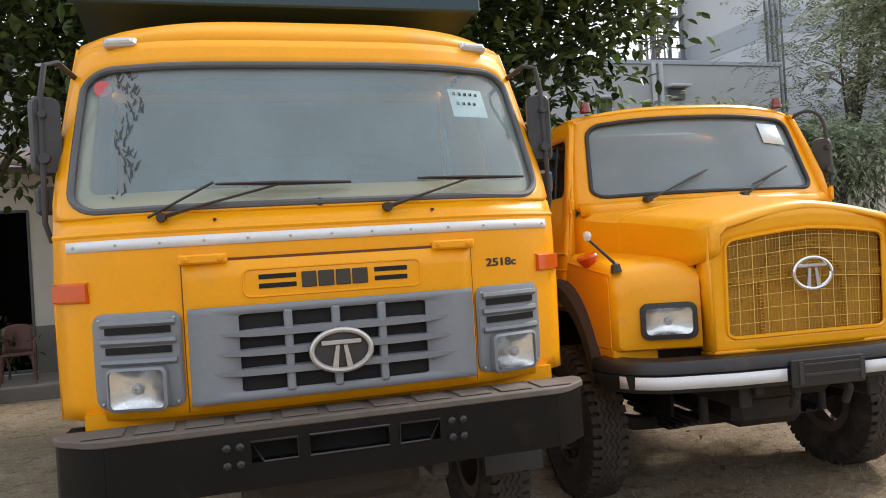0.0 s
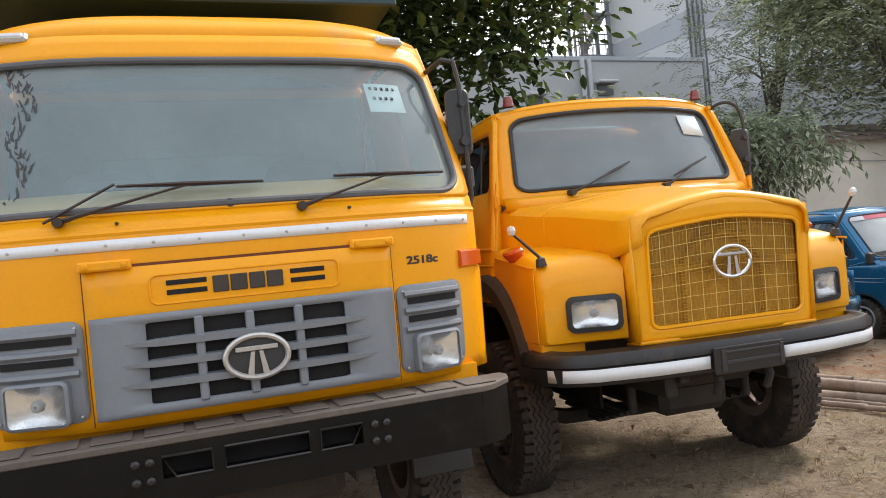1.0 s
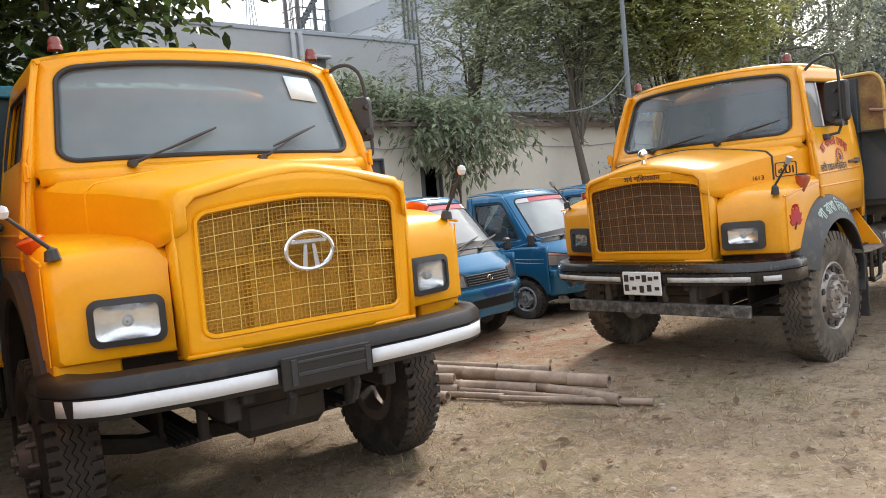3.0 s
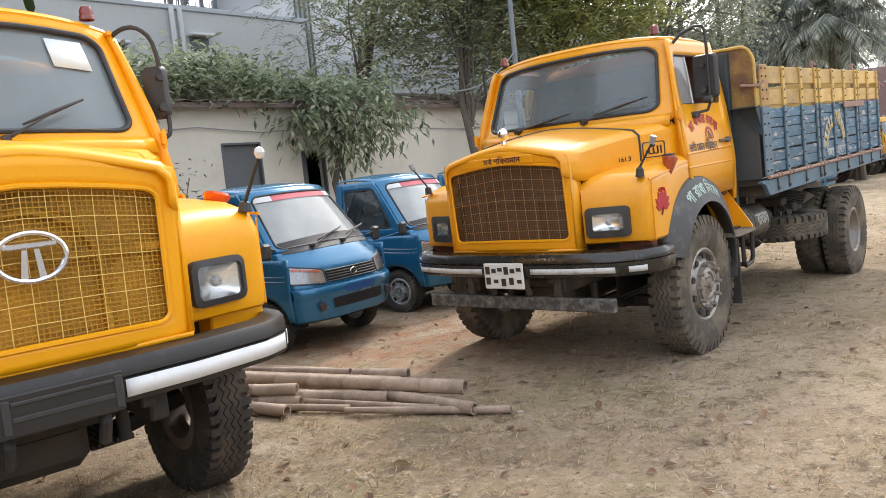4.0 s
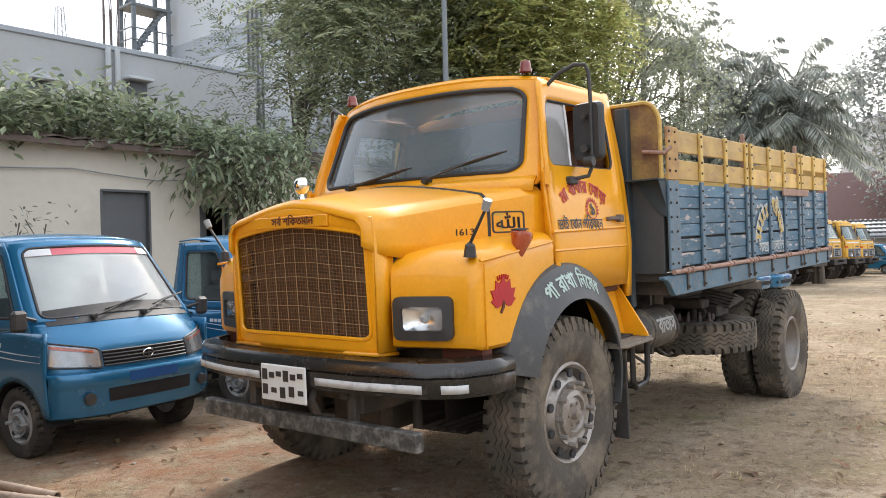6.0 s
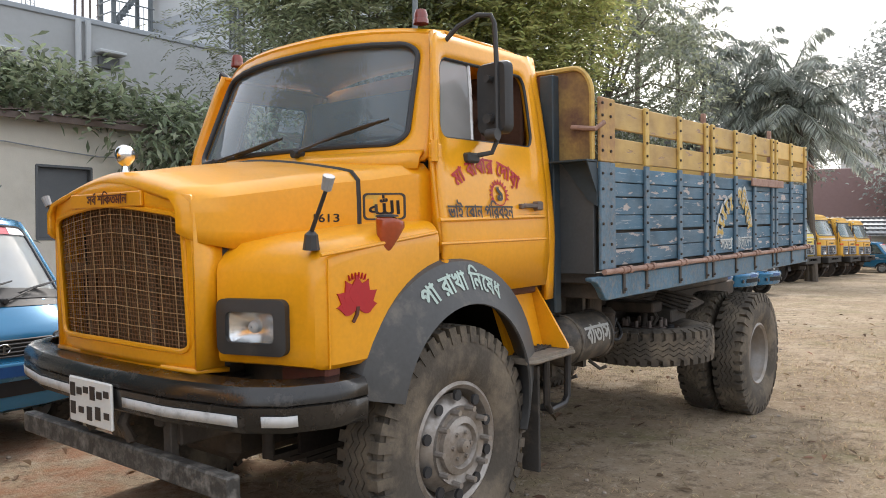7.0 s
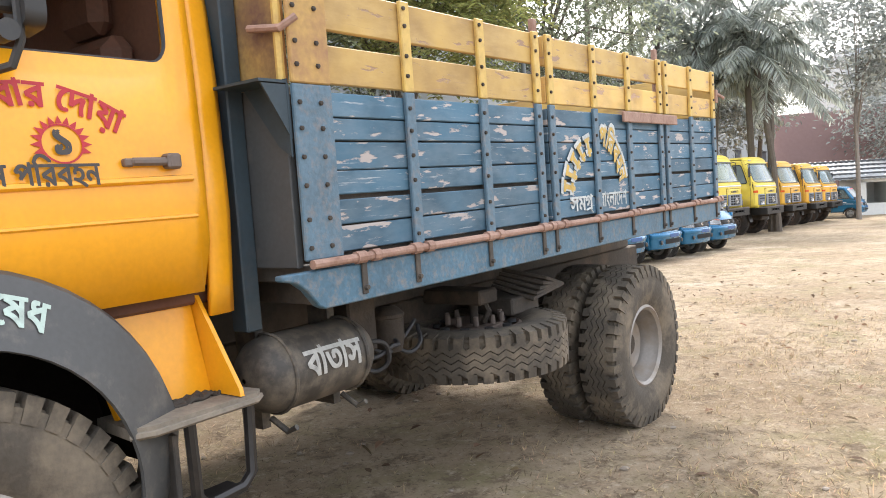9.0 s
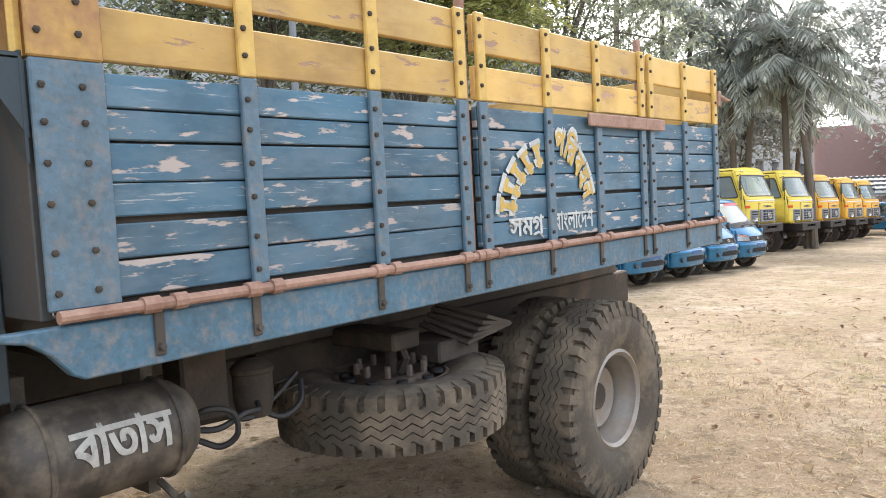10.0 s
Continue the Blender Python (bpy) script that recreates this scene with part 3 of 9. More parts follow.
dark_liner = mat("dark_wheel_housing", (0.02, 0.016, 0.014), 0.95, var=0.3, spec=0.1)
maroon = mat("dark_maroon_paint", (0.10, 0.022, 0.012), 0.7, var=0.3, dirt=(0.2, 0.13, 0.08), dirt_amount=0.3)
old_lens = mat("faded_orange_lens", (0.36, 0.06, 0.015), 0.25, var=0.15, coat=0.4)
rim_bright = mat("bright_rim_steel", (0.38, 0.35, 0.32), 0.42, 0.65, var=0.2, dirt=(0.22, 0.17, 0.12), dirt_amount=0.42, dirt_scale=9)
worn_tape = mat("worn_white_tape", (0.62, 0.62, 0.61), 0.5, var=0.1, dirt=(0.05, 0.045, 0.04), dirt_amount=0.30, dirt_scale=11)


# ---------------------------------------------------------------- bonneted truck
def se_truck(at, paint, label, old):
    """A bonneted lorry; x across, -y ahead, z up, from the middle of the front axle on the ground."""
    T = thing("old_bonneted_truck" if old else "bonneted_truck", at, label, "truck")
    screen = screen_c if old else screen_b
    tyre = tyre_dusty if old else rubber_new
    YD, YB = (0.80, 0.91) if old else (0.82, 1.0)      # ends of door and cab at the waist
    def back(z):
        return interp(z, (1.2, 1.7, 2.62), (0.03, 0.05, 0.14 if old else 0.20))
    # -- windscreen frame
    def front(u, v):
        a = abs(u)
        w = lerp(0.98, 0.88, v)
        y = -0.26 + 0.25 * v + 0.20 * a ** 2.4
        z = lerp(1.94, 2.655, v) - 0.05 * a ** 3 * v
        return Vector((u * w, y, z))
    m = M()
    hole = (-0.885, 0.885, 0.125, 0.885)
    loop = holed(m, front, (-1, 1, 0, 1), hole, 0.11, 3, 7, 9)
    body = part("windscreen_frame", m, paint, T, thick=0.03)
    m = M()
    m.tube([p + Vector((0, -0.014, 0)) for p in loop], 0.015, 8, True)
    part("windscreen_seal", m, gasket, T)
    m = M()
    pane(m, lambda u, v: front(u, v) + Vector((0, 0.006, 0)), (-0.89, 0.89, 0.12, 0.89), 0.11, 6, 7, 9)
    ws = part("windscreen", m, screen, T)
    ws.visible_shadow = False
    # -- roof with a drip edge
    def roof(u, s):
        a = u * 2 - 1
        f = front(a, 1.0)
        y = lerp(f.y, YB + back(2.62) - 0.1 * abs(a) ** 4, s)
        z = f.z - 0.012 * s * abs(a) ** 4 + 0.055 * math.sin(math.pi * min(1, s * 1.2 + 0.02) * 0.6) * (1 - abs(a) ** 5) - 0.03 * max(0.0, s - 0.8) * 5 * 0.6
        return Vector((f.x * (1 - 0.02 * s), y, z))
    m = M()
    m.grid(roof, 20, 10)
    part("roof", m, paint, T, thick=0.02)
    m = M()
    m.tube([front(-1 + i / 10, 1.0) + Vector((0, -0.01, -0.015)) for i in range(21)], 0.017, 6)
    for s in (-1, 1):
        m.tube([Vector((s * 0.868, lerp(0.10, YB + back(2.6) - 0.03, i / 8), 2.585 - 0.018 * i / 8)) for i in range(9)], 0.014, 6)
    part("drip_rail", m, paint, T)
    # -- sides: a door each, pillar behind it, back wall
    def sx(z):
        return interp(z, (1.2, 1.6, 1.98, 2.3, 2.62), (1.045, 1.055, 1.0, 0.935, 0.858))
    def yf(z):
        return interp(z, (1.2, 1.98, 2.62), (-0.09, -0.09, 0.09 if old else 0.13))
    for s in (-1, 1):
        def side(u, v, s=s):
            z = lerp(1.29, 2.585, v)
            return Vector((s * (sx(z) + 0.012), lerp(yf(z), YD + back(z), u), z))
        m = M()
        op = (0.04 if old else 0.08, 0.90, 0.585, 0.905)
        lp = holed(m, side, (0, 1, 0, 1), op, 0.06, 3, 5, 6)
        door = part("door", m, paint, T, thick=0.035)
        m = M()
        m.tube([p + Vector((s * 0.008, 0, 0)) for p in lp], 0.010, 6, True)
        part("window_seal", m, gasket, door)
        m = M()
        vent = (0.055, 0.33, 0.59, 0.90) if old else (0.085, 0.30, 0.59, 0.90)
        pane(m, lambda u, v: side(u, v), vent, 0.03)
        g = part("quarter_light", m, screen_film if old else brown_glass, door, "hazy creased quarter light" if old else "")
        g.visible_shadow = False
        m = M()
        vz = [side(vent[1], lerp(op[2], op[3], i / 6)) for i in range(7)]
        m.tube(vz, 0.011, 6)
        part("window_post", m, steel if old else gasket, door)
        if not old:
            m = M()
            pane(m, lambda u, v: side(u, v) - Vector((s * 0.02, 0, 0)), (0.31, 0.905, 0.585, 0.90), 0.04)
            g = part("door_glass", m, brown_glass, door)
            g.visible_shadow = False
        m = M()
        hx = s * (sx(1.75) + 0.05)
        m.box(hx - 0.012, hx + 0.012, 0.58, 0.74, 1.712, 1.738, 0.008)
        m.box(hx - 0.03, hx + 0.004, 0.56, 0.59, 1.71, 1.736, 0.005)
        m.box(hx - 0.03, hx + 0.02, 0.70, 0.75, 1.70, 1.75, 0.008)
        part("door_handle", m, plastic if not old else rim_dark, door)
        m = M()
        for z in (1.98, 1.42):
            k = 0.035 if old else 0.016
            m.cyl((s * (sx(z) + k), yf(z) - 0.01, z - 0.05), (s * (sx(z) + k), yf(z) - 0.01, z + 0.05), 0.02 if old else 0.014, 0.02 if old else 0.014, 8)
            m.box(s * (sx(z) + k - 0.01) - 0.01, s * (sx(z) + k - 0.01) + 0.01, yf(z) - 0.03, yf(z) + 0.05, z - 0.035, z + 0.035, 0.005)
        part("hinge", m, paint, door)
        # swage line of the door
        m = M()
        m.tube([(s * (sx(1.68) + 0.03), lerp(-0.12, 0.8, i / 6), 1.655 + 0.015 * i / 6) for i in range(7)], 0.012, 6)
        m.tube([(s * (sx(1.55) + 0.028), lerp(-0.12, 0.8, i / 6), 1.545) for i in range(7)], 0.008, 6)
        part("swage_line", m, paint, door)
        m = M()
        def pil(u, v, s=s):
            z = lerp(1.2, 2.60, v)
            return Vector((s * (sx(z) + 0.004 - 0.02 * u ** 3), lerp(YD + back(z) + 0.005, YB + back(z), u), z))
        m.grid(pil, 4, 12)
        def apil(u, v, s=s):
            z = lerp(1.5, 2.60, v)
            f = front(s, min(1, max(0, (z - 1.96) / 0.69)))
            return Vector((lerp(f.x * 0.985, s * (sx(z) + 0.006), u), lerp(f.y + 0.012, yf(z), u), z))
        m.grid(apil, 3, 12)
        part("pillar", m, paint, T, thick=0.02)
    m = M()
    m.grid(lambda u, v: Vector(((u * 2 - 1) * sx(lerp(1.2, 2.62, v)), YB + back(lerp(1.2, 2.64, v)) - 0.06 * abs(u * 2 - 1) ** 6, lerp(1.2, 2.64, v) - 0.04 * abs(u * 2 - 1) ** 3 * v)), 16, 10)
    part("cab_back", m, paint, T, thick=0.02)
    m = M()
    m.box(-1.0, 1.0, -0.08, YB - 0.02, 1.24, 1.30, 0.01)
    m.box(-0.86, 0.86, -0.10, -0.02, 1.30, 1.92, 0.03)
    m.box(-0.9, 0.9, YB - 0.06, YB - 0.025, 1.3, 2.5, 0.01)
    part("cab_floor", m, cab_brown if old else cab_in, T)
    m = M()
    m.box(-0.88, 0.88, -0.12, 0.12, 1.88, 2.0, 0.04)
    part("dashboard", m, cab_dark, T)
    for s in (-1, 1):
        m = M()
        m.box(s * 0.5 - 0.25, s * 0.5 + 0.25, 0.35, 0.85, 1.55, 1.7, 0.05)
        m.box(s * 0.5 - 0.24, s * 0.5 + 0.24, 0.74, 0.88, 1.68, 2.2, 0.05)
        m.box(s * 0.5 - 0.13, s * 0.5 + 0.13, 0.76, 0.86, 2.22, 2.4, 0.04)
        part("cab_seat", m, cab_brown if old else seat_mat, T)
    steering_wheel(T, pose(0.5, 0.2, 2.05, -35), cab_dark)
    # -- bonnet: sections from the nose back to the windscreen
    rings = []
    for y, hw, zt, zs, zb in ((-1.16, 0.56, 1.845, 1.77, 1.62), (-1.10, 0.60, 1.885, 1.80, 1.58), (-0.95, 0.625, 1.90, 1.815, 1.55), (-0.75, 0.66, 1.93, 1.84, 1.54), (-0.5, 0.73, 1.96, 1.875, 1.54), (-0.3, 0.83, 1.975, 1.895, 1.54), (-0.16, 0.93, 1.98, 1.92, 1.54), (-0.07, 0.985, 1.98, 1.93, 1.54)):
        ring = []
        for i in range(25):
            a = i / 24 * 2 - 1
            b = abs(a)
            if b > 0.78:
                t = (b - 0.78) / 0.22
                x, z = hw * (1 + 0.0 * t), lerp(zs - 0.07, zb, t)
            elif b > 0.6:
                t = (b - 0.6) / 0.18
                an = t * math.pi / 2
                x, z = hw - 0.10 + 0.10 * math.sin(an), zs - 0.07 + 0.07 * math.cos(an)
            else:
                t = b / 0.6
                x, z = t * (hw - 0.10), lerp(zt, zs, t ** 1.5)
            ring.append(Vector((math.copysign(x, a) if b > 0 else 0.0, y, z)))
        rings.append(ring)
    m = M()
    m.loft(rings, False, False)
    bonnet = part("bonnet", m, paint, T, thick=0.02)
    m = M()
    m.tube([a.lerp(b, 0.65) + Vector((0.008 * (a.x > 0.6) - 0.008 * (a.x < -0.6), 0, 0.009)) for a, b in zip(rings[4], rings[5])][:], 0.011 if old else 0.007, 5)
    part("bonnet_seam", m, gasket if old else paint, bonnet)
    m = M()
    m.loft([[Vector((i / 8 * 0.955, -0.27 + 0.19 * abs(i / 8) ** 2.4 - d, z)) for i in range(-8, 9)] for d, z in ((0.05, 1.90), (0.03, 1.955), (0.0, 1.985))], False, False)
    part("cowl_panel", m, paint, T, thick=0.02)
    # -- radiator surround with its opening
    def gface(u, v):
        top = 1.845 - 0.075 * abs(u / 0.6) ** 1.5
        z = lerp(1.055, top, v)
        return Vector((u, -1.155 + 0.045 * abs(u / 0.6) ** 3 + 0.03 * (1 - v), z))
    m = M()
    GW, GT = (0.55, 0.875) if old else (0.515, 0.86)
    lp = holed(m, gface, (-0.60, 0.60, 0.0, 1.0), (-GW, GW, 0.10, GT), 0.06, 3, 6, 6)
    grille = part("radiator_surround", m, paint, T, thick=0.018)
    for q in (-1, 1):
        m = M()
        m.loft([[Vector((q * 0.60, y, 1.06)), Vector((q * 0.605, y, 1.4)), Vector((q * 0.60, y, 1.70))] for y in (-1.11, -0.98)], False, False)
        part("surround_side", m, paint, grille, thick=0.018)
    m = M()
    m.loft([[Vector((-0.6, -1.12, 1.055)), Vector((0, -1.13, 1.05)), Vector((0.6, -1.12, 1.055))], [Vector((-0.6, -0.95, 1.04)), Vector((0, -0.95, 1.04)), Vector((0.6, -0.95, 1.04))]], False, False)
    part("surround_foot", m, paint, grille, thick=0.018)
    m = M()
    m.tube([p + Vector((0, -0.008, 0)) for p in lp], 0.012, 6, True)
    part("surround_lip", m, paint, grille)
    fine, coarse = M(), M()
    for i in range(1, 48):
        u = -GW + 2 * GW * i / 48
        big = i % 4 == 0
        v0 = 0.105 + (0.03 if abs(u) > GW - 0.035 else 0)
        (coarse if big else fine).tube([gface(u, lerp(v0, GT - 0.005, j / 3)) + Vector((0.004 * noise.noise(Vector((u * 9, j, 4))), 0.012 if big else 0.017, 0)) for j in range(4)], 0.0022 if big else 0.0024, 4, caps=False)
    for i in range(1, 30):
        v = lerp(0.10, GT, i / 30)
        big = i % 4 == 0
        (coarse if big else fine).tube([gface(lerp(-GW + 0.005, GW - 0.005, j / 8), v + 0.006 * noise.noise(Vector((j * 0.7, i, 2)))) + Vector((0, 0.010 if big else 0.014, 0)) for j in range(9)], 0.0022 if big else 0.0026, 4, caps=False)
    part("wire_mesh", fine, mesh_wire_old if old else mesh_wire, grille)
    tagged(part("wire_grid", coarse, grid_wire_old if old else grid_wire, grille), kind="stuff")
    m = M()
    m.box(-0.56, 0.56, -0.98 if old else -1.05, -0.92, 1.07, 1.76, 0.01)
    rad = part("radiator", m, radiator_old if old else radiator, T)
    m = M()
    pts = [Vector((0.27 * math.cos(a), -1.09, 1.40 + 0.24 * math.sin(a))) for a in [math.pi * i / 14 for i in range(15)]]
    m.tube([Vector((0.27, -1.09, 1.1))] + pts + [Vector((-0.27, -1.09, 1.1))], 0.02, 6)
    m.box(-0.54, 0.54, -1.10, -1.065, 1.43, 1.475, 0.008)
    part("radiator_brace", m, radiator_old if old else mesh_wire, T)
    if not old:
        # round maker's badge, kept as a plain shape
        m = M()
        m.tube([(0.122 * math.cos(a), -1.175, 1.472 + 0.088 * math.sin(a)) for a in [2 * math.pi * i / 32 for i in range(32)]], 0.012, 8, True)
        m.box(-0.095, 0.095, -1.183, -1.167, 1.505, 1.525, 0.004)
        m.prism([(-0.03, 1.50), (-0.045, 1.39), (-0.02, 1.385), (-0.012, 1.50)], "y", -1.183, -1.167)
        m.prism([(0.03, 1.50), (0.045, 1.39), (0.02, 1.385), (0.012, 1.50)], "y", -1.183, -1.167)
        part("badge", m, chrome, grille, "oval chrome badge")
    # -- wings
    for s in (-1, 1):
        rings = []
        for i, y in enumerate((-1.075, -1.06, -1.02, -0.96, -0.85, -0.74, -0.66, -0.58, -0.5, -0.4, -0.3, -0.2, -0.125)):
            fr = interp(y, (-1.075, -1.06, -1.02, -0.96), (0.07, 0.03, 0.008, 0.0))
            xo = 1.105 - fr - 0.03 * interp(y, (-0.6, -0.125), (0, 1))
            zt = interp(y, (-1.075, -0.96, -0.75, -0.45, -0.125), (1.50, 1.565, 1.60, 1.625, 1.655)) - fr * 0.8
            zb = 1.07 + fr * 0.5
            if old and y > -0.70:
                zb = max(zb, 0.78 + math.sqrt(max(0.0, 0.67 ** 2 - (y + 0.03) ** 2)))
            elif y > -0.62:
                zb = max(zb, 0.74 + math.sqrt(max(0.0, 0.66 ** 2 - y ** 2)))
            xi = 0.605 + fr * 0.2
            ring = []
            rr = 0.075
            rt = 0.09
            zt = max(zt, zb + 0.18)
            for a in range(6):
                an = math.pi / 2 * a / 5
                ring.append((xo - rt + rt * math.cos(an), zt - rt + rt * math.sin(an) - 0.0))
            ring += [(lerp(xo - rt, xi, 0.5), zt + 0.012), (xi, zt + 0.005), (xi, zb), (lerp(xi, xo, 0.5), zb), (xo - 0.02, zb), (xo, zb + 0.02), (xo, lerp(zb, zt - rt, 0.5))]
            back = interp(y, (-1.075, -0.5), (1, 0))
            rings.append([Vector((s * x, y + back * (0.06 + 0.30 * max(0.0, min(x, 1.0) - 0.62)), z)) for x, z in ring])
        m = M()
        m.loft(rings, True, True)
        wing = part("wing", m, paint, T)
        # side crease of the wing
        m = M()
        wx = 1.106
        m.tube([(s * (wx - (0.03 if y > -0.2 else 0.015 if y > -0.5 else 0)), y, interp(y, (-0.98, -0.13), (1.515, 1.60))) for y in (-0.88, -0.7, -0.4, -0.14)], 0.008, 6)
        m.tube([(s * (wx + 0.001), -0.845, z) for z in (1.08, 1.3, 1.51)], 0.004, 4)
        part("wing_crease", m, paint, wing)
        # dark gap between wing and bonnet
        m = M()
        m.box(s * 0.603 - 0.004, s * 0.603 + 0.004, -1.082, -0.3, 1.06, 1.615)
        part("gap_rubber", m, gasket, wing)
        hc = 0.80
        hl = lamp_unit("headlamp", T, s * hc - 0.165, s * hc + 0.165, 1.125, 1.35, -1.077, 0.045, plastic, 0.035, 0.05, "rectangular headlamp in a black frame") if old else lamp_unit("headlamp", T, s * hc - 0.16, s * hc + 0.16, 1.14, 1.35, -1.077, 0.042, gasket, 0.045, 0.027, "rectangular headlamp in a black frame")
        hl.matrix_basis = pose(s * hc, -0.962, 0, 0, 0, s * 17) @ Matrix.Translation((-s * hc, 1.077, 0))
        # feeler rod and wing mirror stick
        m = M()
        if old:
            m.tube([(s * 1.035, -0.865, 1.545), (s * 1.04, -0.867, 1.605), (s * 1.045, -0.868, 1.62), (s * 1.165, -0.895, 1.78)], [0.034, 0.026, 0.009, 0.008], 8)
        else:
            tip_ = (1.09, -0.98, 1.80) if s > 0 else (-1.215, -0.85, 1.745)
            m.tube([(s * 1.05, -0.85, 1.54), (s * 1.055, -0.85, 1.585), (s * 1.06, -0.85, 1.595), tip_], [0.036, 0.028, 0.010, 0.008], 8)
        rod = part("marker_rod", m, plastic, T)
        m = M()
        if old:
            m.cyl((s * 1.16, -0.893, 1.775), (s * 1.185, -0.90, 1.825), 0.02, 0.024, 10)
        else:
            m.lathe([(0.003, 0.03), (0.02, 0.022), (0.027, 0), (0.018, -0.025), (0.003, -0.03)], 12, (tip_[0] + s * 0.004, tip_[1], tip_[2] + 0.015), "z")
        part("rod_tip", m, white_lens if not old else silver_tape, rod)
        # direction lamp on the wing
        m = M()
        m.lathe([(0.004, -0.115), (0.028, -0.10), (0.045, -0.06), (0.066, 0.0), (0.078, 0.04), (0.07, 0.062), (0.03, 0.072), (0.004, 0.074)], 18, (0, 0, 0), "z")
        m.moved(pose(s * (1.085 if old else 1.075), -0.475 if old else -0.50, 1.61, -14 if old else 0, s * (6 if old else 18), 0) @ Matrix.Diagonal((0.72, 0.95, 0.88, 1) if old else (0.85, 1.25, 0.62, 1)))
        sl = part("direction_lamp", m, orange_lens if not old else old_lens, T, "orange-red teardrop lamp on the wing")
        if old:
            m = M()
            m.lathe([(0.05, 0.0), (0.048, 0.008), (0.02, 0.012), (0.003, 0.013)], 16, (s * 1.09, -0.487, 1.671), "z")
            part("lamp_cap", m, gasket, sl)
        # arch strip over the wheel
        gm = guard if old else guard_black
        rings = []
        gy, gz = (-0.03, 0.775) if old else (0.03, 0.73)
        for i in range(29):
            a = radians(lerp(-24, 167, i / 28) if old else lerp(-11, 171, i / 28))
            if old:
                prof_ = ((0.95, 0.70), (1.075, 0.70), (1.105, 0.685), (1.19, 0.50), (1.194, 0.488), (1.183, 0.484), (0.95, 0.64))
            else:
                prof_ = ((1.0, 0.755), (1.125, 0.755), (1.15, 0.725), (1.14, 0.615), (1.12, 0.605), (1.0, 0.705))
            thin = 1 - 0.55 * max(0.0, 1 - i / 5) if old else 1
            rings.append([Vector((s * x, gy + (0.488 + (r - 0.488) * thin) * math.cos(a) if old else gy + r * math.cos(a), gz + (0.488 + (r - 0.488) * thin) * math.sin(a) if old else gz + r * math.sin(a))) for x, r in prof_])
        m = M()
        m.loft(rings, True, True)
        mg = part("mudguard", m, gm, T)
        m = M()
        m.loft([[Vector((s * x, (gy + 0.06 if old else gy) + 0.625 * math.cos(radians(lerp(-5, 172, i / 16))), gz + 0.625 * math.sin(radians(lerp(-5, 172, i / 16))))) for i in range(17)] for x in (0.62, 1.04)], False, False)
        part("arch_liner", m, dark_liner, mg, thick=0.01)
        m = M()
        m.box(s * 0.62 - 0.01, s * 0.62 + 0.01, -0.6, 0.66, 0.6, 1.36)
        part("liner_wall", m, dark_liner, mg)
        m = M()
        fx, fy = (1.10, 0.585) if old else (1.08, 0.79)
        m.box(s * fx - 0.055, s * fx + 0.055, fy, fy + 0.02, 0.30, 0.87, 0.004)
        part("mud_flap", m, rubber, mg)
        m = M()
        if old:
            outer_ = [Vector((s * 0.97, 0.40, 1.34)), Vector((s * 0.965, 0.81, 1.29)), Vector((s * 1.045, 0.815, 0.94)), Vector((s * 1.06, 0.47, 0.94))]
            m.loft([outer_, [p - Vector((s * 0.025, 0, 0.01)) for p in outer_]], True, True)
            part("step_apron", m, paint, T)
            m = M()
            fin = [(0.95, 1.31), (0.975, 1.31), (1.20, 0.965), (1.205, 0.94), (1.02, 0.94)]
            m.loft([[Vector((s * x, y, z)) for x, z in fin] for y in (0.815, 0.831)], True, True)
        else:
            m.prism([(0.70, 1.30), (0.97, 1.30), (1.16, 0.945), (0.82, 0.945), (0.74, 1.1)], "x", s * 1.03, s * 1.06)
        part("step_bracket", m, paint, T)
        sy, sx0 = (-0.265, 1.085) if old else (0.0, 1.06)
        m = M()
        plate_ = [(sx0 - 0.13, sy + 0.72), (sx0 + 0.09, sy + 0.70), (sx0 + 0.125, sy + 0.76), (sx0 + 0.115, sy + 1.15), (sx0 + 0.08, sy + 1.19), (sx0 - 0.13, sy + 1.17)]
        m.loft([[Vector((s * x, y, z)) for x, y in plate_] for z in (0.902, 0.91, 0.93, 0.936)], True, True)
        st = part("step", m, step_dust if old else paint, T, "worn foot step with a rubber mat")
        m = M()
        m.tube([Vector((s * x, y, 0.912)) for x, y in plate_[1:5]], 0.012, 6)
        part("step_edge", m, step_dust if old else paint, st)
        m = M()
        m.grid(lambda u, v: Vector((s * lerp(sx0 - 0.075, sx0 + (0.015 if old else 0.05) + 0.02 * noise.noise(Vector((v * 6, 2, s))), u), lerp(sy + 0.76, sy + 1.15, v), 0.942 + (0.022 if old else 0.014) * noise.noise(Vector((u * 5, v * 17, s))))), 14, 30)
        part("step_mat", m, chassis, st, thick=0.012)
        m = M()
        lx = sx0 + 0.09
        m.tube([(s * lx, sy + 0.90, 0.9), (s * lx, sy + 0.905, 0.66), (s * lx, sy + 0.94, 0.62), (s * lx, sy + 1.08, 0.63), (s * lx, sy + 1.12, 0.67), (s * lx, sy + 1.13, 0.9)], 0.02, 8)
        m.box(s * (lx - 0.06) - 0.055, s * (lx - 0.06) + 0.055, sy + 0.93, sy + 1.1, 0.612, 0.624, 0.003)
        part("lower_step", m, black, st)
        # the wheel
        R = 0.565 if old else 0.52
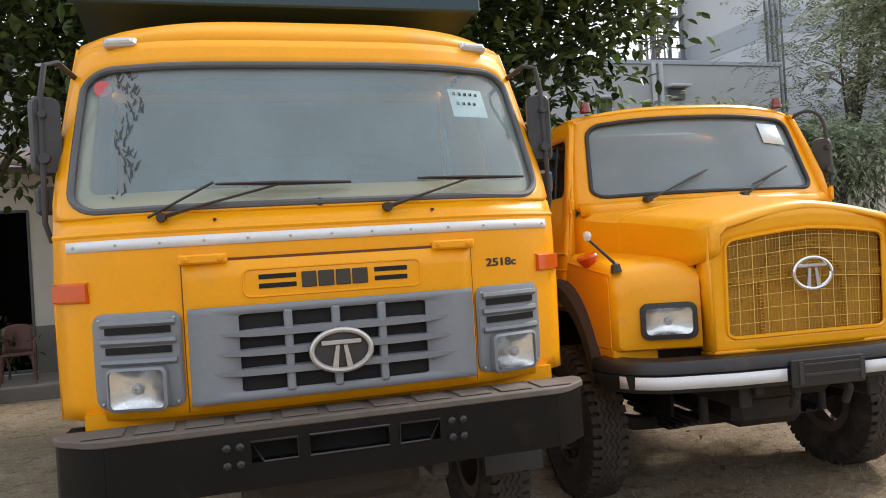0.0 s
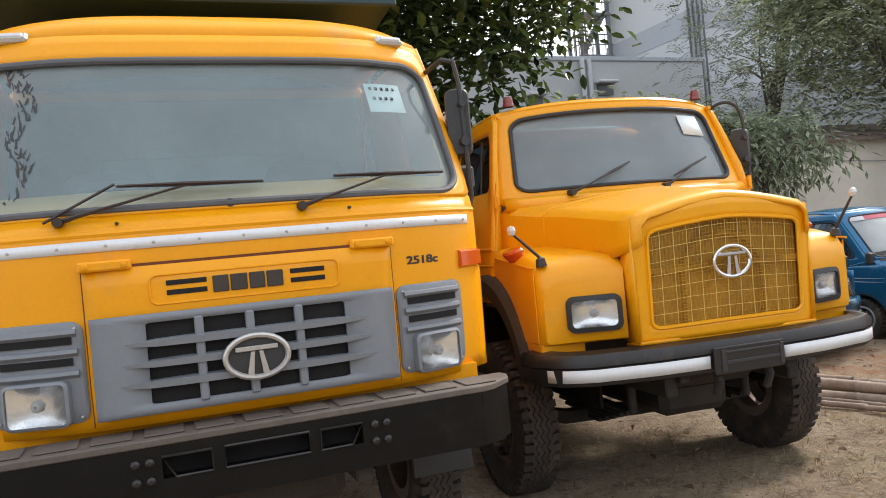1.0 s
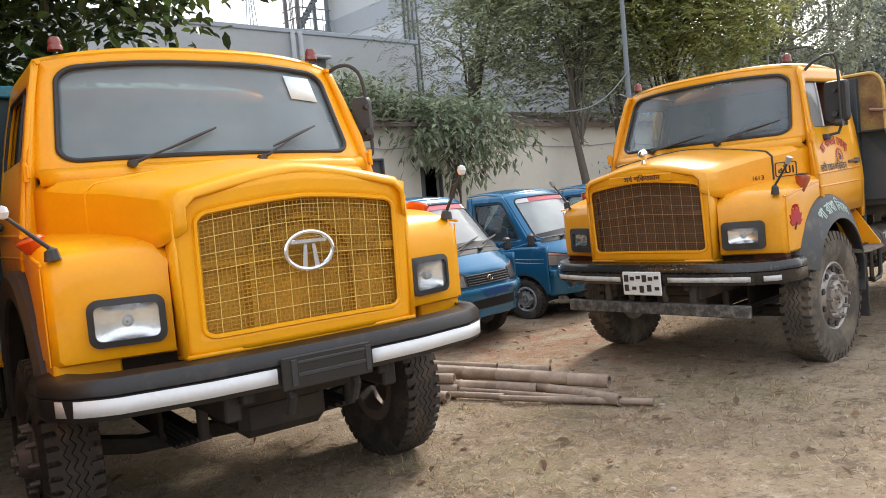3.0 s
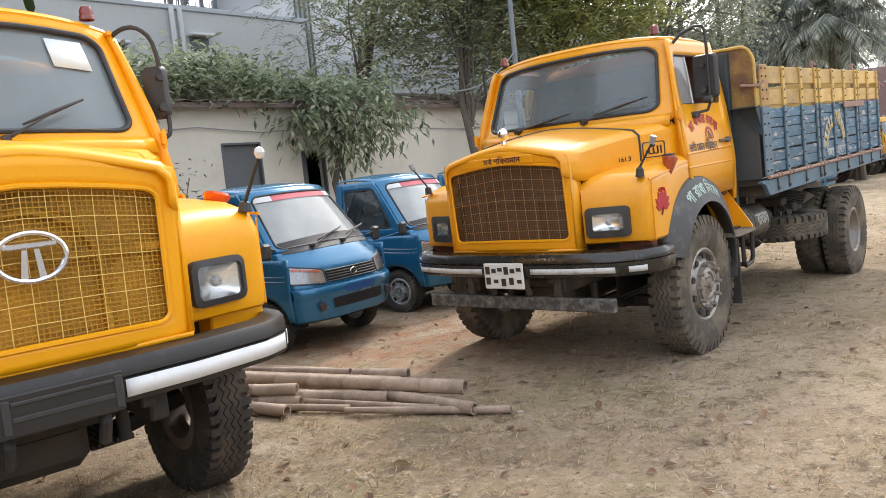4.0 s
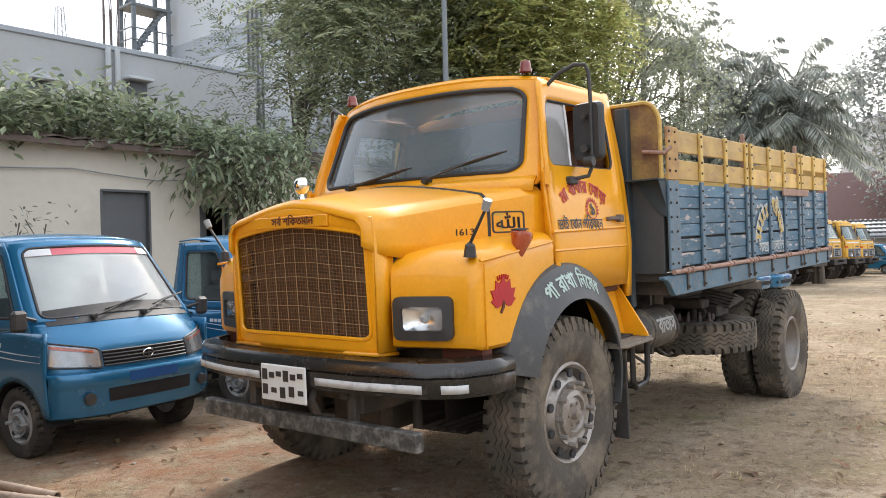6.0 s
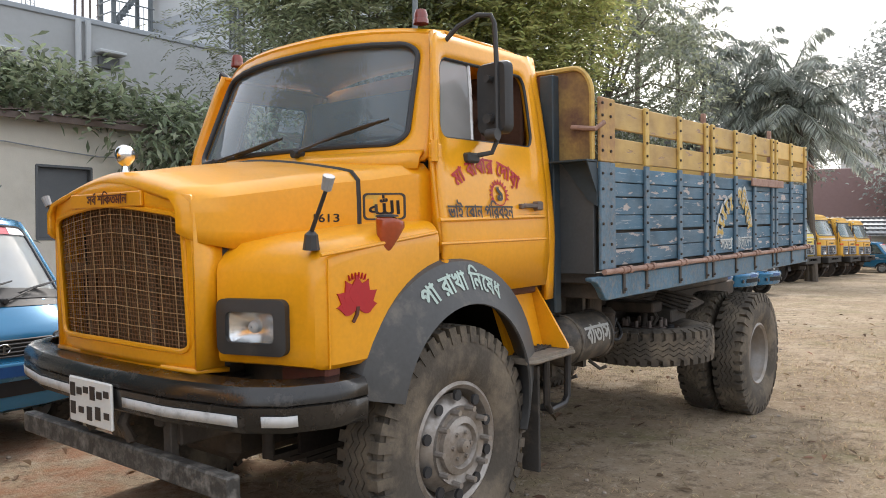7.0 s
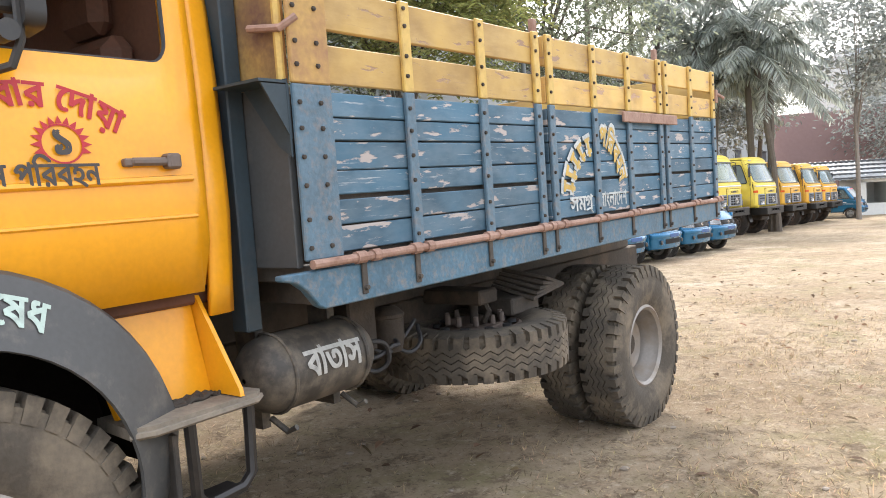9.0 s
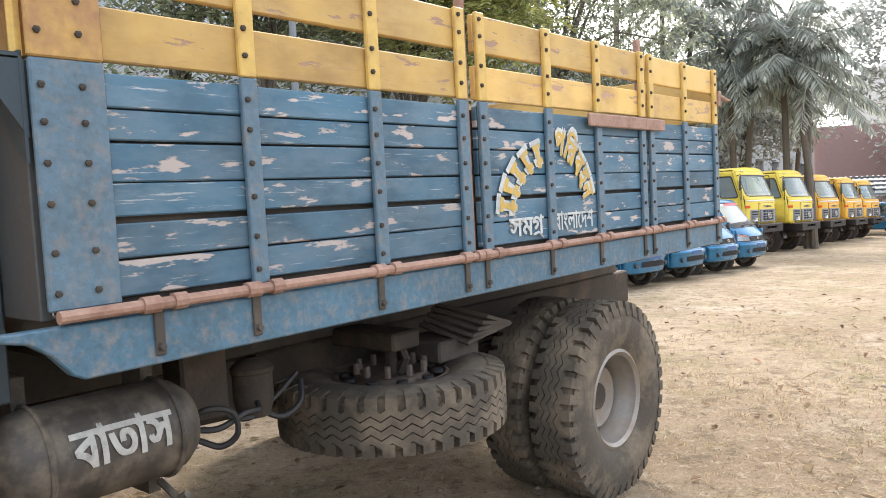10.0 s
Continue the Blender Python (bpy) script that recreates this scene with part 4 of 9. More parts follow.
        wheel(T, pose(s * 1.005, -0.055 if old else 0, R + 0.03 if old else R - 0.02) @ (Matrix.Identity(4) if s > 0 else FLIP), R, 0.27, 0.295 if old else 0.28, tyre, rim_bright if old else rim_dark, dish=0.02, lug=False, blocks=44 if old else 46, hub_len=0.05 if old else 0.12, tyre_label="deep-treaded dusty front tyre" if old else "")
        # valance under the wing and side of the engine bay
        m = M()
        m.box(s * 0.95 - 0.15, s * 0.95 + 0.13, -0.84 if old else -0.86, -0.76 if old else -0.62, 0.93, 1.09, 0.01)
        part("valance", m, maroon if old else paint, T)
    # model number on the sides of the bonnet
    on_bonnet = lambda p: Vector((interp(p.y, (-0.75, -0.5, -0.3), (0.66, 0.73, 0.83)) + 0.013, p.y, p.z))
    lettering("1613", 0.052, pose(0.75, -0.515, 1.655, 0, 0, 90), black_ink if old else steel, bonnet, "model_number", wrap=on_bonnet, width=0.115, bold=0.001)
    # -- cowl seal, wipers
    for s in (-1, 1):
        if old:
            wiper(T, (0.265 if s > 0 else -0.42, -0.275, 2.005), (0.57 if s > 0 else -0.08, -0.255 if s < 0 else -0.19, 2.10 if s > 0 else 2.065), (0.46, 0.07, 0.09) if s > 0 else (0.42, 0.0, 0.07))
        else:
            wiper(T, (0.19 if s > 0 else -0.53, -0.275, 1.99), (0.43 if s > 0 else -0.19, -0.225, 2.12), (0.30, 0.04, 0.12))
    # roof lights
    for s in (-1, 1):
        m = M()
        m.lathe([(0.04, 0.0), (0.04, 0.02), (0.038, 0.024)], 14, (s * 0.77, 0.13, 2.655), "z")
        bl = part("roof_lamp", m, red_lens, T)
        m = M()
        m.lathe([(0.034, 0.0), (0.036, 0.025), (0.027, 0.05), (0.003, 0.057)], 14, (s * 0.77, 0.13, 2.675), "z")
        part("roof_lamp_lens", m, red_lens, bl)
    # -- bumper: a pressed channel bent back at its ends
    path = [(-1.27, -0.72), (-1.25, -0.88), (-1.16, -1.04), (-1.0, -1.14), (-0.6, -1.215), (0, -1.24), (0.6, -1.215), (1.0, -1.14), (1.16, -1.04), (1.25, -0.88), (1.27, -0.72)]
    prof = [(-0.10, 0.86), (-0.012, 0.865), (0.0, 0.885), (0.004, 0.955), (-0.006, 0.962), (0.004, 0.97), (0.0, 1.01), (-0.015, 1.03), (-0.11, 1.04)]
    path = [(x * 0.93, y) for x, y in path]
    rings = []
    for i, (x, y) in enumerate(path):
        a, b = path[max(0, i - 1)], path[min(len(path) - 1, i + 1)]
        t = Vector((b[0] - a[0], b[1] - a[1])).normalized()
        nx, ny = t.y, -t.x
        rings.append([Vector((x + nx * o, y + ny * o, z)) for o, z in prof])
    m = M()
    m.loft(rings, False, False)
    bumper = part("bumper", m, worn_bumper if old else black, T, "worn dark steel bumper with a white band" if old else "black steel bumper with a white band", thick=0.012)
    for x0, x1 in (((-1.02, -0.22), (0.25, 0.92), (1.0, 1.10)) if old else ((-1.12, -0.25), (0.25, 1.12))):
        rings = []
        for i in range(13):
            x = lerp(x0, x1, i / 12)
            y = -interp(abs(x) / 0.93, (0, 0.6, 1.0, 1.16, 1.25), (1.24, 1.215, 1.14, 1.04, 0.88))
            dx = 0.008 * math.copysign(1, x) * (abs(x) > 0.9)
            z0, z1 = (0.888, 0.93) if old else (0.885, 0.955)
            rings.append([Vector((x + dx, y - 0.012, z0)), Vector((x + dx, y - 0.014, z1))])
        m = M()
        m.loft(rings, False, False)
        part("white_band", m, worn_tape if old else white_tape, bumper, "worn white reflective band" if old else "", thick=0.003)
    m = M()
    m.box(-0.185 if old else -0.235, 0.195 if old else 0.235, -1.262, -1.248, 0.845 if not old else 0.776, 1.0 if not old else 0.98, 0.006)
    pl = part("number_plate", m, white_paint if old else black, bumper, "white plate with dark characters" if old else "black empty plate holder")
    m = M()
    if old:
        for row, (n, z0, z1) in enumerate(((6, 0.893, 0.953), (5, 0.80, 0.868))):
            for i in range(n):
                x = lerp(-0.145, 0.155, i / (n - 1))
                m = M()
                m.box(x - 0.021, x + 0.021, -1.266, -1.262, z0 + 0.012 * ((i * 7 + row) % 3), z1 - 0.008 * ((i * 5) % 3))
                part("plate_bar", m, black_ink, pl)
    else:
        m.box(-0.16, 0.20, -1.268, -1.26, 0.90, 0.92, 0.003)
        m.box(-0.16, 0.20, -1.268, -1.26, 0.96, 0.975, 0.003)
        m.box(-0.19, -0.16, -1.268, -1.26, 0.86, 0.985, 0.003)
        m.box(0.20, 0.23, -1.268, -1.26, 0.86, 0.985, 0.003)
        part("plate_rib", m, plastic, pl)
    m = M()
    for s in (-1, 1):
        m.box(s * 0.36 - 0.03, s * 0.36 + 0.03, -1.15, -0.3, 0.80, 0.98, 0.008)
        m.tube([(s * 0.17, -1.15, 0.9), (s * 0.17, -1.2, 0.8), (s * 0.17, -1.16, 0.72)], 0.025, 8)
    part("bumper_bracket", m, chassis if old else shade_steel, T)
    if old:
        m = M()
        m.box(-0.86, 0.91, -1.19, -1.13, 0.60, 0.70, 0.008)
        part("lower_beam", m, scuffed_beam, T, "scuffed dark steel beam below the bumper")
        m = M()
        for x in (-0.45, 0.4):
            m.box(x - 0.03, x + 0.03, -1.13, -1.09, 0.65, 0.9, 0.005)
        part("beam_hanger", m, grime, T)
        m = M()
        m.lathe([(0.012, 0.0), (0.026, 0.01), (0.018, 0.035), (0.014, 0.05), (0.028, 0.062), (0.041, 0.078), (0.046, 0.10), (0.042, 0.12), (0.029, 0.137), (0.013, 0.145), (0.003, 0.147)], 24, (0, -1.06, 1.875), "z")
        part("bonnet_ornament", m, chrome, T, "chrome ball ornament on the bonnet")
        m = M()
        m.box(-0.30, 0.32, -1.172, -1.155, 1.735, 1.80, 0.004)
        nb = part("nose_plate", m, paint, T)
        m = M()
        lettering("সব শিকতমান", 0.062, pose(0.04, -1.1735, 1.750), maroon, nb, "nose_lettering", width=0.36, bold=0.002)
        m.tube([(-0.075, -1.174, 1.793), (-0.063, -1.174, 1.801)], 0.0035, 5)
        part("letter_tail", m, maroon, nb)
    # -- frame, axle, springs, underside
    under = chassis if old else shade_steel
    L = 5.7 if old else 5.2
    for s in (-1, 1):
        m = M()
        m.box(s * 0.42 - 0.04, s * 0.42 + 0.04, -1.1, L, 0.72, 0.96, 0.01)
        part("chassis_rail", m, under, T)
    for y in (-0.7, 0.6, 1.7, 2.8, 3.9, 5.0):
        m = M()
        m.box(-0.38, 0.38, y - 0.05, y + 0.05, 0.76, 0.93)
        part("cross_member", m, under, T)
    m = M()
    m.tube([(-0.95, 0, 0.52), (-0.6, 0, 0.44), (0, 0, 0.42), (0.6, 0, 0.44), (0.95, 0, 0.52)], 0.055, 8)
    part("front_axle", m, under, T)
    for s in (-1, 1):
        m = M()
        for i in range(5):
            h = 0.70 - 0.03 * i
            e = 0.62 - 0.1 * i
            m.box(s * 0.42 - 0.04, s * 0.42 + 0.04, -e, e, h - 0.16, h - 0.136)
        m.cyl((s * 0.42, -0.62, 0.55), (s * 0.42, -0.62, 0.75), 0.03)
        m.cyl((s * 0.42, 0.62, 0.55), (s * 0.42, 0.62, 0.75), 0.03)
        part("leaf_spring", m, under, T)
    m = M()
    m.box(-0.38, 0.38, -0.85, 0.5, 0.7, 1.25, 0.06)
    m.box(-0.25, 0.25, -0.7, 0.4, 0.5, 0.72, 0.05)
    m.box(-0.88, 0.88, -0.72, -0.65, 0.9, 1.3)
    part("engine", m, under, T)
    # mirrors
    for s in (-1, 1):
        yb = 0.10
        if old:
            arm = [(s * 0.885, 0.17, 2.55), (s * 0.96, 0.19, 2.62), (s * 1.06, 0.22, 2.665), (s * 1.12, 0.25, 2.66), (s * 1.135, 0.26, 2.62), (s * 1.14, 0.265, 2.45), (s * 1.14, 0.265, 2.05), (s * 1.12, 0.245, 1.985), (s * 1.04, 0.20, 1.97)]
            mirror(T, arm, ((s * 1.10, 0.305, 2.26), 0.21, 0.36), plastic, tilt=-s * 8)
            m = M()
            m.box(s * 1.035 - 0.03, s * 1.035 + 0.03, 0.13, 0.225, 1.935, 1.985, 0.01)
            m.cyl((s * 1.11, 0.225, 2.07), (s * 1.17, 0.225, 2.07), 0.03, 0.03, 12)
            part("mirror_mount", m, plastic, T)
        elif s > 0:
            arm = eased([(s * 0.86, 0.18, 2.54), (s * 0.92, 0.08, 2.60), (s * 0.99, 0.02, 2.60), (s * 1.06, 0.0, 2.52), (s * 1.09, 0.0, 2.30), (s * 1.10, 0.0, 2.06), (s * 1.08, 0.0, 2.0), (s * 1.03, 0.03, 1.99), (s * 0.98, 0.06, 2.01)], 3)
            mirror(T, arm, ((s * 1.065, 0.035, 2.25), 0.13, 0.30), plastic, tilt=-s * 50)
    return T


from mathutils import geometry


# ---------------------------------------------------------------- weathered boards
def board_mat(name, base, chip, amount, dark, fade, scratch):
    """Painted planks whose paint flakes off in long streaks."""
    mt = bpy.data.materials.new(name)
    mt.use_nodes = True
    nd, ln = mt.node_tree.nodes, mt.node_tree.links
    bs = nd["Principled BSDF"]
    tc = nd.new("ShaderNodeTexCoord")
    oi = nd.new("ShaderNodeObjectInfo")
    ofs = nd.new("ShaderNodeVectorMath")
    ofs.operation = "MULTIPLY_ADD"
    ofs.inputs[1].default_value = (1, 1, 1)
    sc = nd.new("ShaderNodeVectorMath")
    sc.operation = "SCALE"
    sc.inputs[0].default_value = (3.1, 7.7, 5.3)
    ln.new(oi.outputs["Random"], sc.inputs["Scale"])
    ln.new(tc.outputs["Object"], ofs.inputs[0])
    ln.new(sc.outputs[0], ofs.inputs[2])
    mp = nd.new("ShaderNodeMapping")
    mp.inputs["Scale"].default_value = (1, 4.0, 17.0)
    ln.new(ofs.outputs[0], mp.inputs["Vector"])
    n1 = nd.new("ShaderNodeTexNoise")
    n1.inputs["Scale"].default_value, n1.inputs["Detail"].default_value, n1.inputs["Roughness"].default_value = 1.15, 8, 0.6
    ln.new(mp.outputs[0], n1.inputs["Vector"])
    cr = nd.new("ShaderNodeMapRange")
    cr.inputs[1].default_value, cr.inputs[2].default_value = 0.66 - amount * 0.2, 0.69 - amount * 0.2
    ln.new(n1.outputs["Fac"], cr.inputs[0])
    n2 = nd.new("ShaderNodeTexNoise")
    n2.inputs["Scale"].default_value, n2.inputs["Detail"].default_value = 3.0, 6
    ln.new(ofs.outputs[0], n2.inputs["Vector"])
    mx0 = nd.new("ShaderNodeMixRGB")
    mx0.inputs[1].default_value, mx0.inputs[2].default_value = (*base, 1), (*dark, 1)
    m0 = nd.new("ShaderNodeMapRange")
    m0.inputs[1].default_value, m0.inputs[2].default_value = 0.4, 0.72
    ln.new(n2.outputs["Fac"], m0.inputs[0])
    ln.new(m0.outputs[0], mx0.inputs[0])
    mx = nd.new("ShaderNodeMixRGB")
    mx.inputs[2].default_value = (*chip, 1)
    ln.new(cr.outputs[0], mx.inputs[0])
    def layer(below, scale, nscale, lo, hi, colour, top):
        mp_ = nd.new("ShaderNodeMapping")
        mp_.inputs["Scale"].default_value = scale
        ln.new(ofs.outputs[0], mp_.inputs["Vector"])
        nz = nd.new("ShaderNodeTexNoise")
        nz.inputs["Scale"].default_value, nz.inputs["Detail"].default_value, nz.inputs["Roughness"].default_value = nscale, 9, 0.7
        ln.new(mp_.outputs[0], nz.inputs["Vector"])
        rg = nd.new("ShaderNodeMapRange")
        rg.inputs[1].default_value, rg.inputs[2].default_value, rg.inputs[4].default_value = lo, hi, top
        ln.new(nz.outputs["Fac"], rg.inputs[0])
        mix_ = nd.new("ShaderNodeMixRGB")
        mix_.inputs[2].default_value = (*colour, 1)
        ln.new(rg.outputs[0], mix_.inputs[0])
        ln.new(below, mix_.inputs[1])
        return mix_.outputs[0]
    worn = layer(mx0.outputs[0], (1, 1.5, 5), 1.6, 0.42, 0.68, fade, 0.75)          # chalky film
    worn = layer(worn, (1, 3, 60), 1.3, 0.60, 0.66, scratch, 0.8)                    # long pale scratches
    worn = layer(worn, (1, 30, 30), 1.0, 0.66, 0.72, dark, 0.9)                      # small dark nicks
    ln.new(worn, mx.inputs[1])
    hs = nd.new("ShaderNodeHueSaturation")
    mv = nd.new("ShaderNodeMapRange")
    mv.inputs[3].default_value, mv.inputs[4].default_value = 0.82, 1.18
    ln.new(oi.outputs["Random"], mv.inputs[0])
    ln.new(mv.outputs[0], hs.inputs["Value"])
    ln.new(mx.outputs[0], hs.inputs["Color"])
    ln.new(hs.outputs[0], bs.inputs["Base Color"])
    bs.inputs["Roughness"].default_value = 0.62
    bp = nd.new("ShaderNodeBump")
    bp.inputs["Strength"].default_value, bp.inputs["Distance"].default_value = 0.35, 0.006
    bp.invert = True
    ln.new(cr.outputs[0], bp.inputs["Height"])
    ln.new(bp.outputs[0], bs.inputs["Normal"])
    return mt


blue_board = board_mat("flaking_blue_boards", (0.062, 0.15, 0.225), (0.46, 0.40, 0.37), 0.33, (0.035, 0.08, 0.12), (0.15, 0.215, 0.265), (0.42, 0.44, 0.45))
yellow_board = board_mat("flaking_yellow_boards", (0.64, 0.41, 0.115), (0.40, 0.25, 0.16), 0.22, (0.34, 0.20, 0.07), (0.66, 0.45, 0.17), (0.42, 0.26, 0.12))
blue_sill = mat("chipped_blue_sill", (0.045, 0.135, 0.21), 0.5, var=0.35, dirt=(0.30, 0.24, 0.19), dirt_amount=0.36, dirt_scale=24, bump=0.2)
blue_steel = mat("worn_blue_steel", (0.075, 0.15, 0.21), 0.5, var=0.3, dirt=(0.26, 0.21, 0.18), dirt_amount=0.36, dirt_scale=22, bump=0.2)
yellow_steel = mat("worn_yellow_steel", (0.62, 0.42, 0.11), 0.55, var=0.15, dirt=(0.26, 0.13, 0.08), dirt_amount=0.36, dirt_scale=7)
rust = mat("rusty_pipe", (0.36, 0.225, 0.17), 0.7, var=0.25, dirt=(0.16, 0.07, 0.045), dirt_amount=0.4, dirt_scale=9, bump=0.3)
rust_panel = mat("rust_stained_panel", (0.42, 0.26, 0.07), 0.7, var=0.3, dirt=(0.13, 0.065, 0.045), dirt_amount=0.75, dirt_scale=4)
grey_panel = mat("grey_blue_panel", (0.05, 0.056, 0.06), 0.7, var=0.2, dirt=(0.2, 0.17, 0.14), dirt_amount=0.3)

faded_yellow = mat("faded_yellow_lettering", (0.58, 0.38, 0.08), 0.7, var=0.2, dirt=(0.4, 0.36, 0.26), dirt_amount=0.35, dirt_scale=24)
faded_white = mat("faded_white_lettering", (0.58, 0.60, 0.58), 0.7, var=0.2, dirt=(0.12, 0.19, 0.24), dirt_amount=0.4, dirt_scale=24)
rusty_yellow = mat("rust_eaten_yellow", (0.50, 0.31, 0.09), 0.65, var=0.2, dirt=(0.23, 0.11, 0.085), dirt_amount=0.55, dirt_scale=6)
post_steel = mat("dark_blue_grey_post", (0.022, 0.042, 0.056), 0.6, var=0.2, dirt=(0.12, 0.10, 0.09), dirt_amount=0.25)
decal_yellow = mat("yellow_decal_ground", (0.62, 0.36, 0.05), 0.6, var=0.2)
pale_green = mat("pale_green_lettering", (0.44, 0.55, 0.49), 0.6, var=0.15, dirt=(0.12, 0.12, 0.11), dirt_amount=0.25, dirt_scale=18)


# ---------------------------------------------------------------- lettering
def glyph(cu, ob, text):
    """The outlines of a piece of text, filled stroke by stroke: vertices, faces, left edge and width."""
    cu.body = text
    dg = bpy.context.evaluated_depsgraph_get()
    dg.update()
    flat = ob.evaluated_get(dg).to_curve(dg)
    polys = []
    size_eps = cu.size * 0.002
    for sp in flat.splines:
        pts = []
        if sp.type == "BEZIER":
            bp = sp.bezier_points
            n = len(bp)
            for i in range(n):
                p, q = bp[i], bp[(i + 1) % n]
                pts += [tuple(v) for v in geometry.interpolate_bezier(p.co, p.handle_right, q.handle_left, q.co, 5)[:-1]]
        else:
            pts = [tuple(p.co[:3]) for p in sp.points]
        pts = [p for i, p in enumerate(pts) if math.dist(p, pts[i - 1]) > size_eps]
        if len(pts) > 2:
            polys.append(pts)
    ob.evaluated_get(dg).to_curve_clear()
    def area(p):
        return 0.5 * sum(p[i][0] * p[(i + 1) % len(p)][1] - p[(i + 1) % len(p)][0] * p[i][1] for i in range(len(p)))
    def inside(q, p):
        c = False
        for i in range(len(p)):
            a, b = p[i], p[i - 1]
            if (a[1] > q[1]) != (b[1] > q[1]) and q[0] < (b[0] - a[0]) * (q[1] - a[1]) / (b[1] - a[1]) + a[0]:
                c = not c
        return c
    if not polys:
        return [], [], 0.0, 0.0
    sign = math.copysign(1, max((area(p) for p in polys), key=abs))
    outers = [p for p in polys if area(p) * sign > 0]
    holes = [p for p in polys if area(p) * sign < 0]
    vs, fs = [], []
    for k, o in enumerate(outers):
        own = [h for h in holes if inside(h[0], o)]
        flat_pts, edges = [], []
        for l in [o] + own:
            n0 = len(flat_pts)
            flat_pts += [Vector((p[0], p[1])) for p in l]
            edges += [(n0 + i, n0 + (i + 1) % len(l)) for i in range(len(l))]
        cv, _, cf = geometry.delaunay_2d_cdt(flat_pts, edges, [], 0, 1e-6)[:3]
        base = len(vs)
        vs += [Vector((p.x, -0.0004 * k, p.y)) for p in cv]
        for t in cf:
            c = (sum(cv[i].x for i in t) / 3, sum(cv[i].y for i in t) / 3)
            if inside(c, o) and not any(inside(c, h) for h in own):
                fs.append(tuple(base + i for i in t))
    x0 = min(v.x for v in vs)
    return vs, fs, x0, max(v.x for v in vs) - x0


def lettering(text, size, at, material, parent, name="lettering", arc=None, wrap=None, width=None, bold=0.0):
    """Painted letters, upright in the xz plane and read from -y, centred. arc: radius of the curve they stand on. wrap: lays a place onto the surface."""
    m = M()
    cu = bpy.data.curves.new("letters", "FONT")
    cu.size = size
    ob = new("letters", cu)
    outs = []
    for g in (text if arc is not None else [text]):
        if g == " ":
            outs.append((None, size * 0.3))
        else:
            vs, fs, x0, w = glyph(cu, ob, g)
            outs.append(((vs, fs, x0), w))
    bpy.data.objects.remove(ob)
    bpy.data.curves.remove(cu)
    gap = size * -0.02
    kx = 1.0
    total = sum(w for _, w in outs) + gap * (len(outs) - 1)
    if width:
        kx = width / total
        gap *= kx
        total = width
    x = -total / 2
    for d, w in outs:
        w *= kx
        if d:
            vs, fs, x0 = d
            vs, x0 = [Vector((v.x * kx, v.y, v.z)) for v in vs], x0 * kx
            if bold:
                n0 = len(vs)
                vs = [v + Vector((dx * bold, -0.0002 * k, dz * bold)) for k, (dx, dz) in enumerate(((-1, -0.5), (1, -0.5), (-1, 0.5), (1, 0.5))) for v in vs]
                fs = [tuple(i + k * n0 for i in f) for k in range(4) for f in fs]
            if arc is None:
                pts = [Vector((v.x - x0 + x, v.y, v.z)) for v in vs]
            else:
                a = (x + w / 2) / arc
                c, q = math.cos(a), math.sin(a)
                pts = [Vector((q * arc + (v.x - x0 - w / 2) * c + v.z * q, v.y, c * arc - arc - (v.x - x0 - w / 2) * q + v.z * c)) for v in vs]
            pts = [at @ p for p in pts]
            if wrap:
                pts = [wrap(p) for p in pts]
            m.add(pts, fs)
        x += w + gap
    return part(name, m, material, parent, smooth=0)


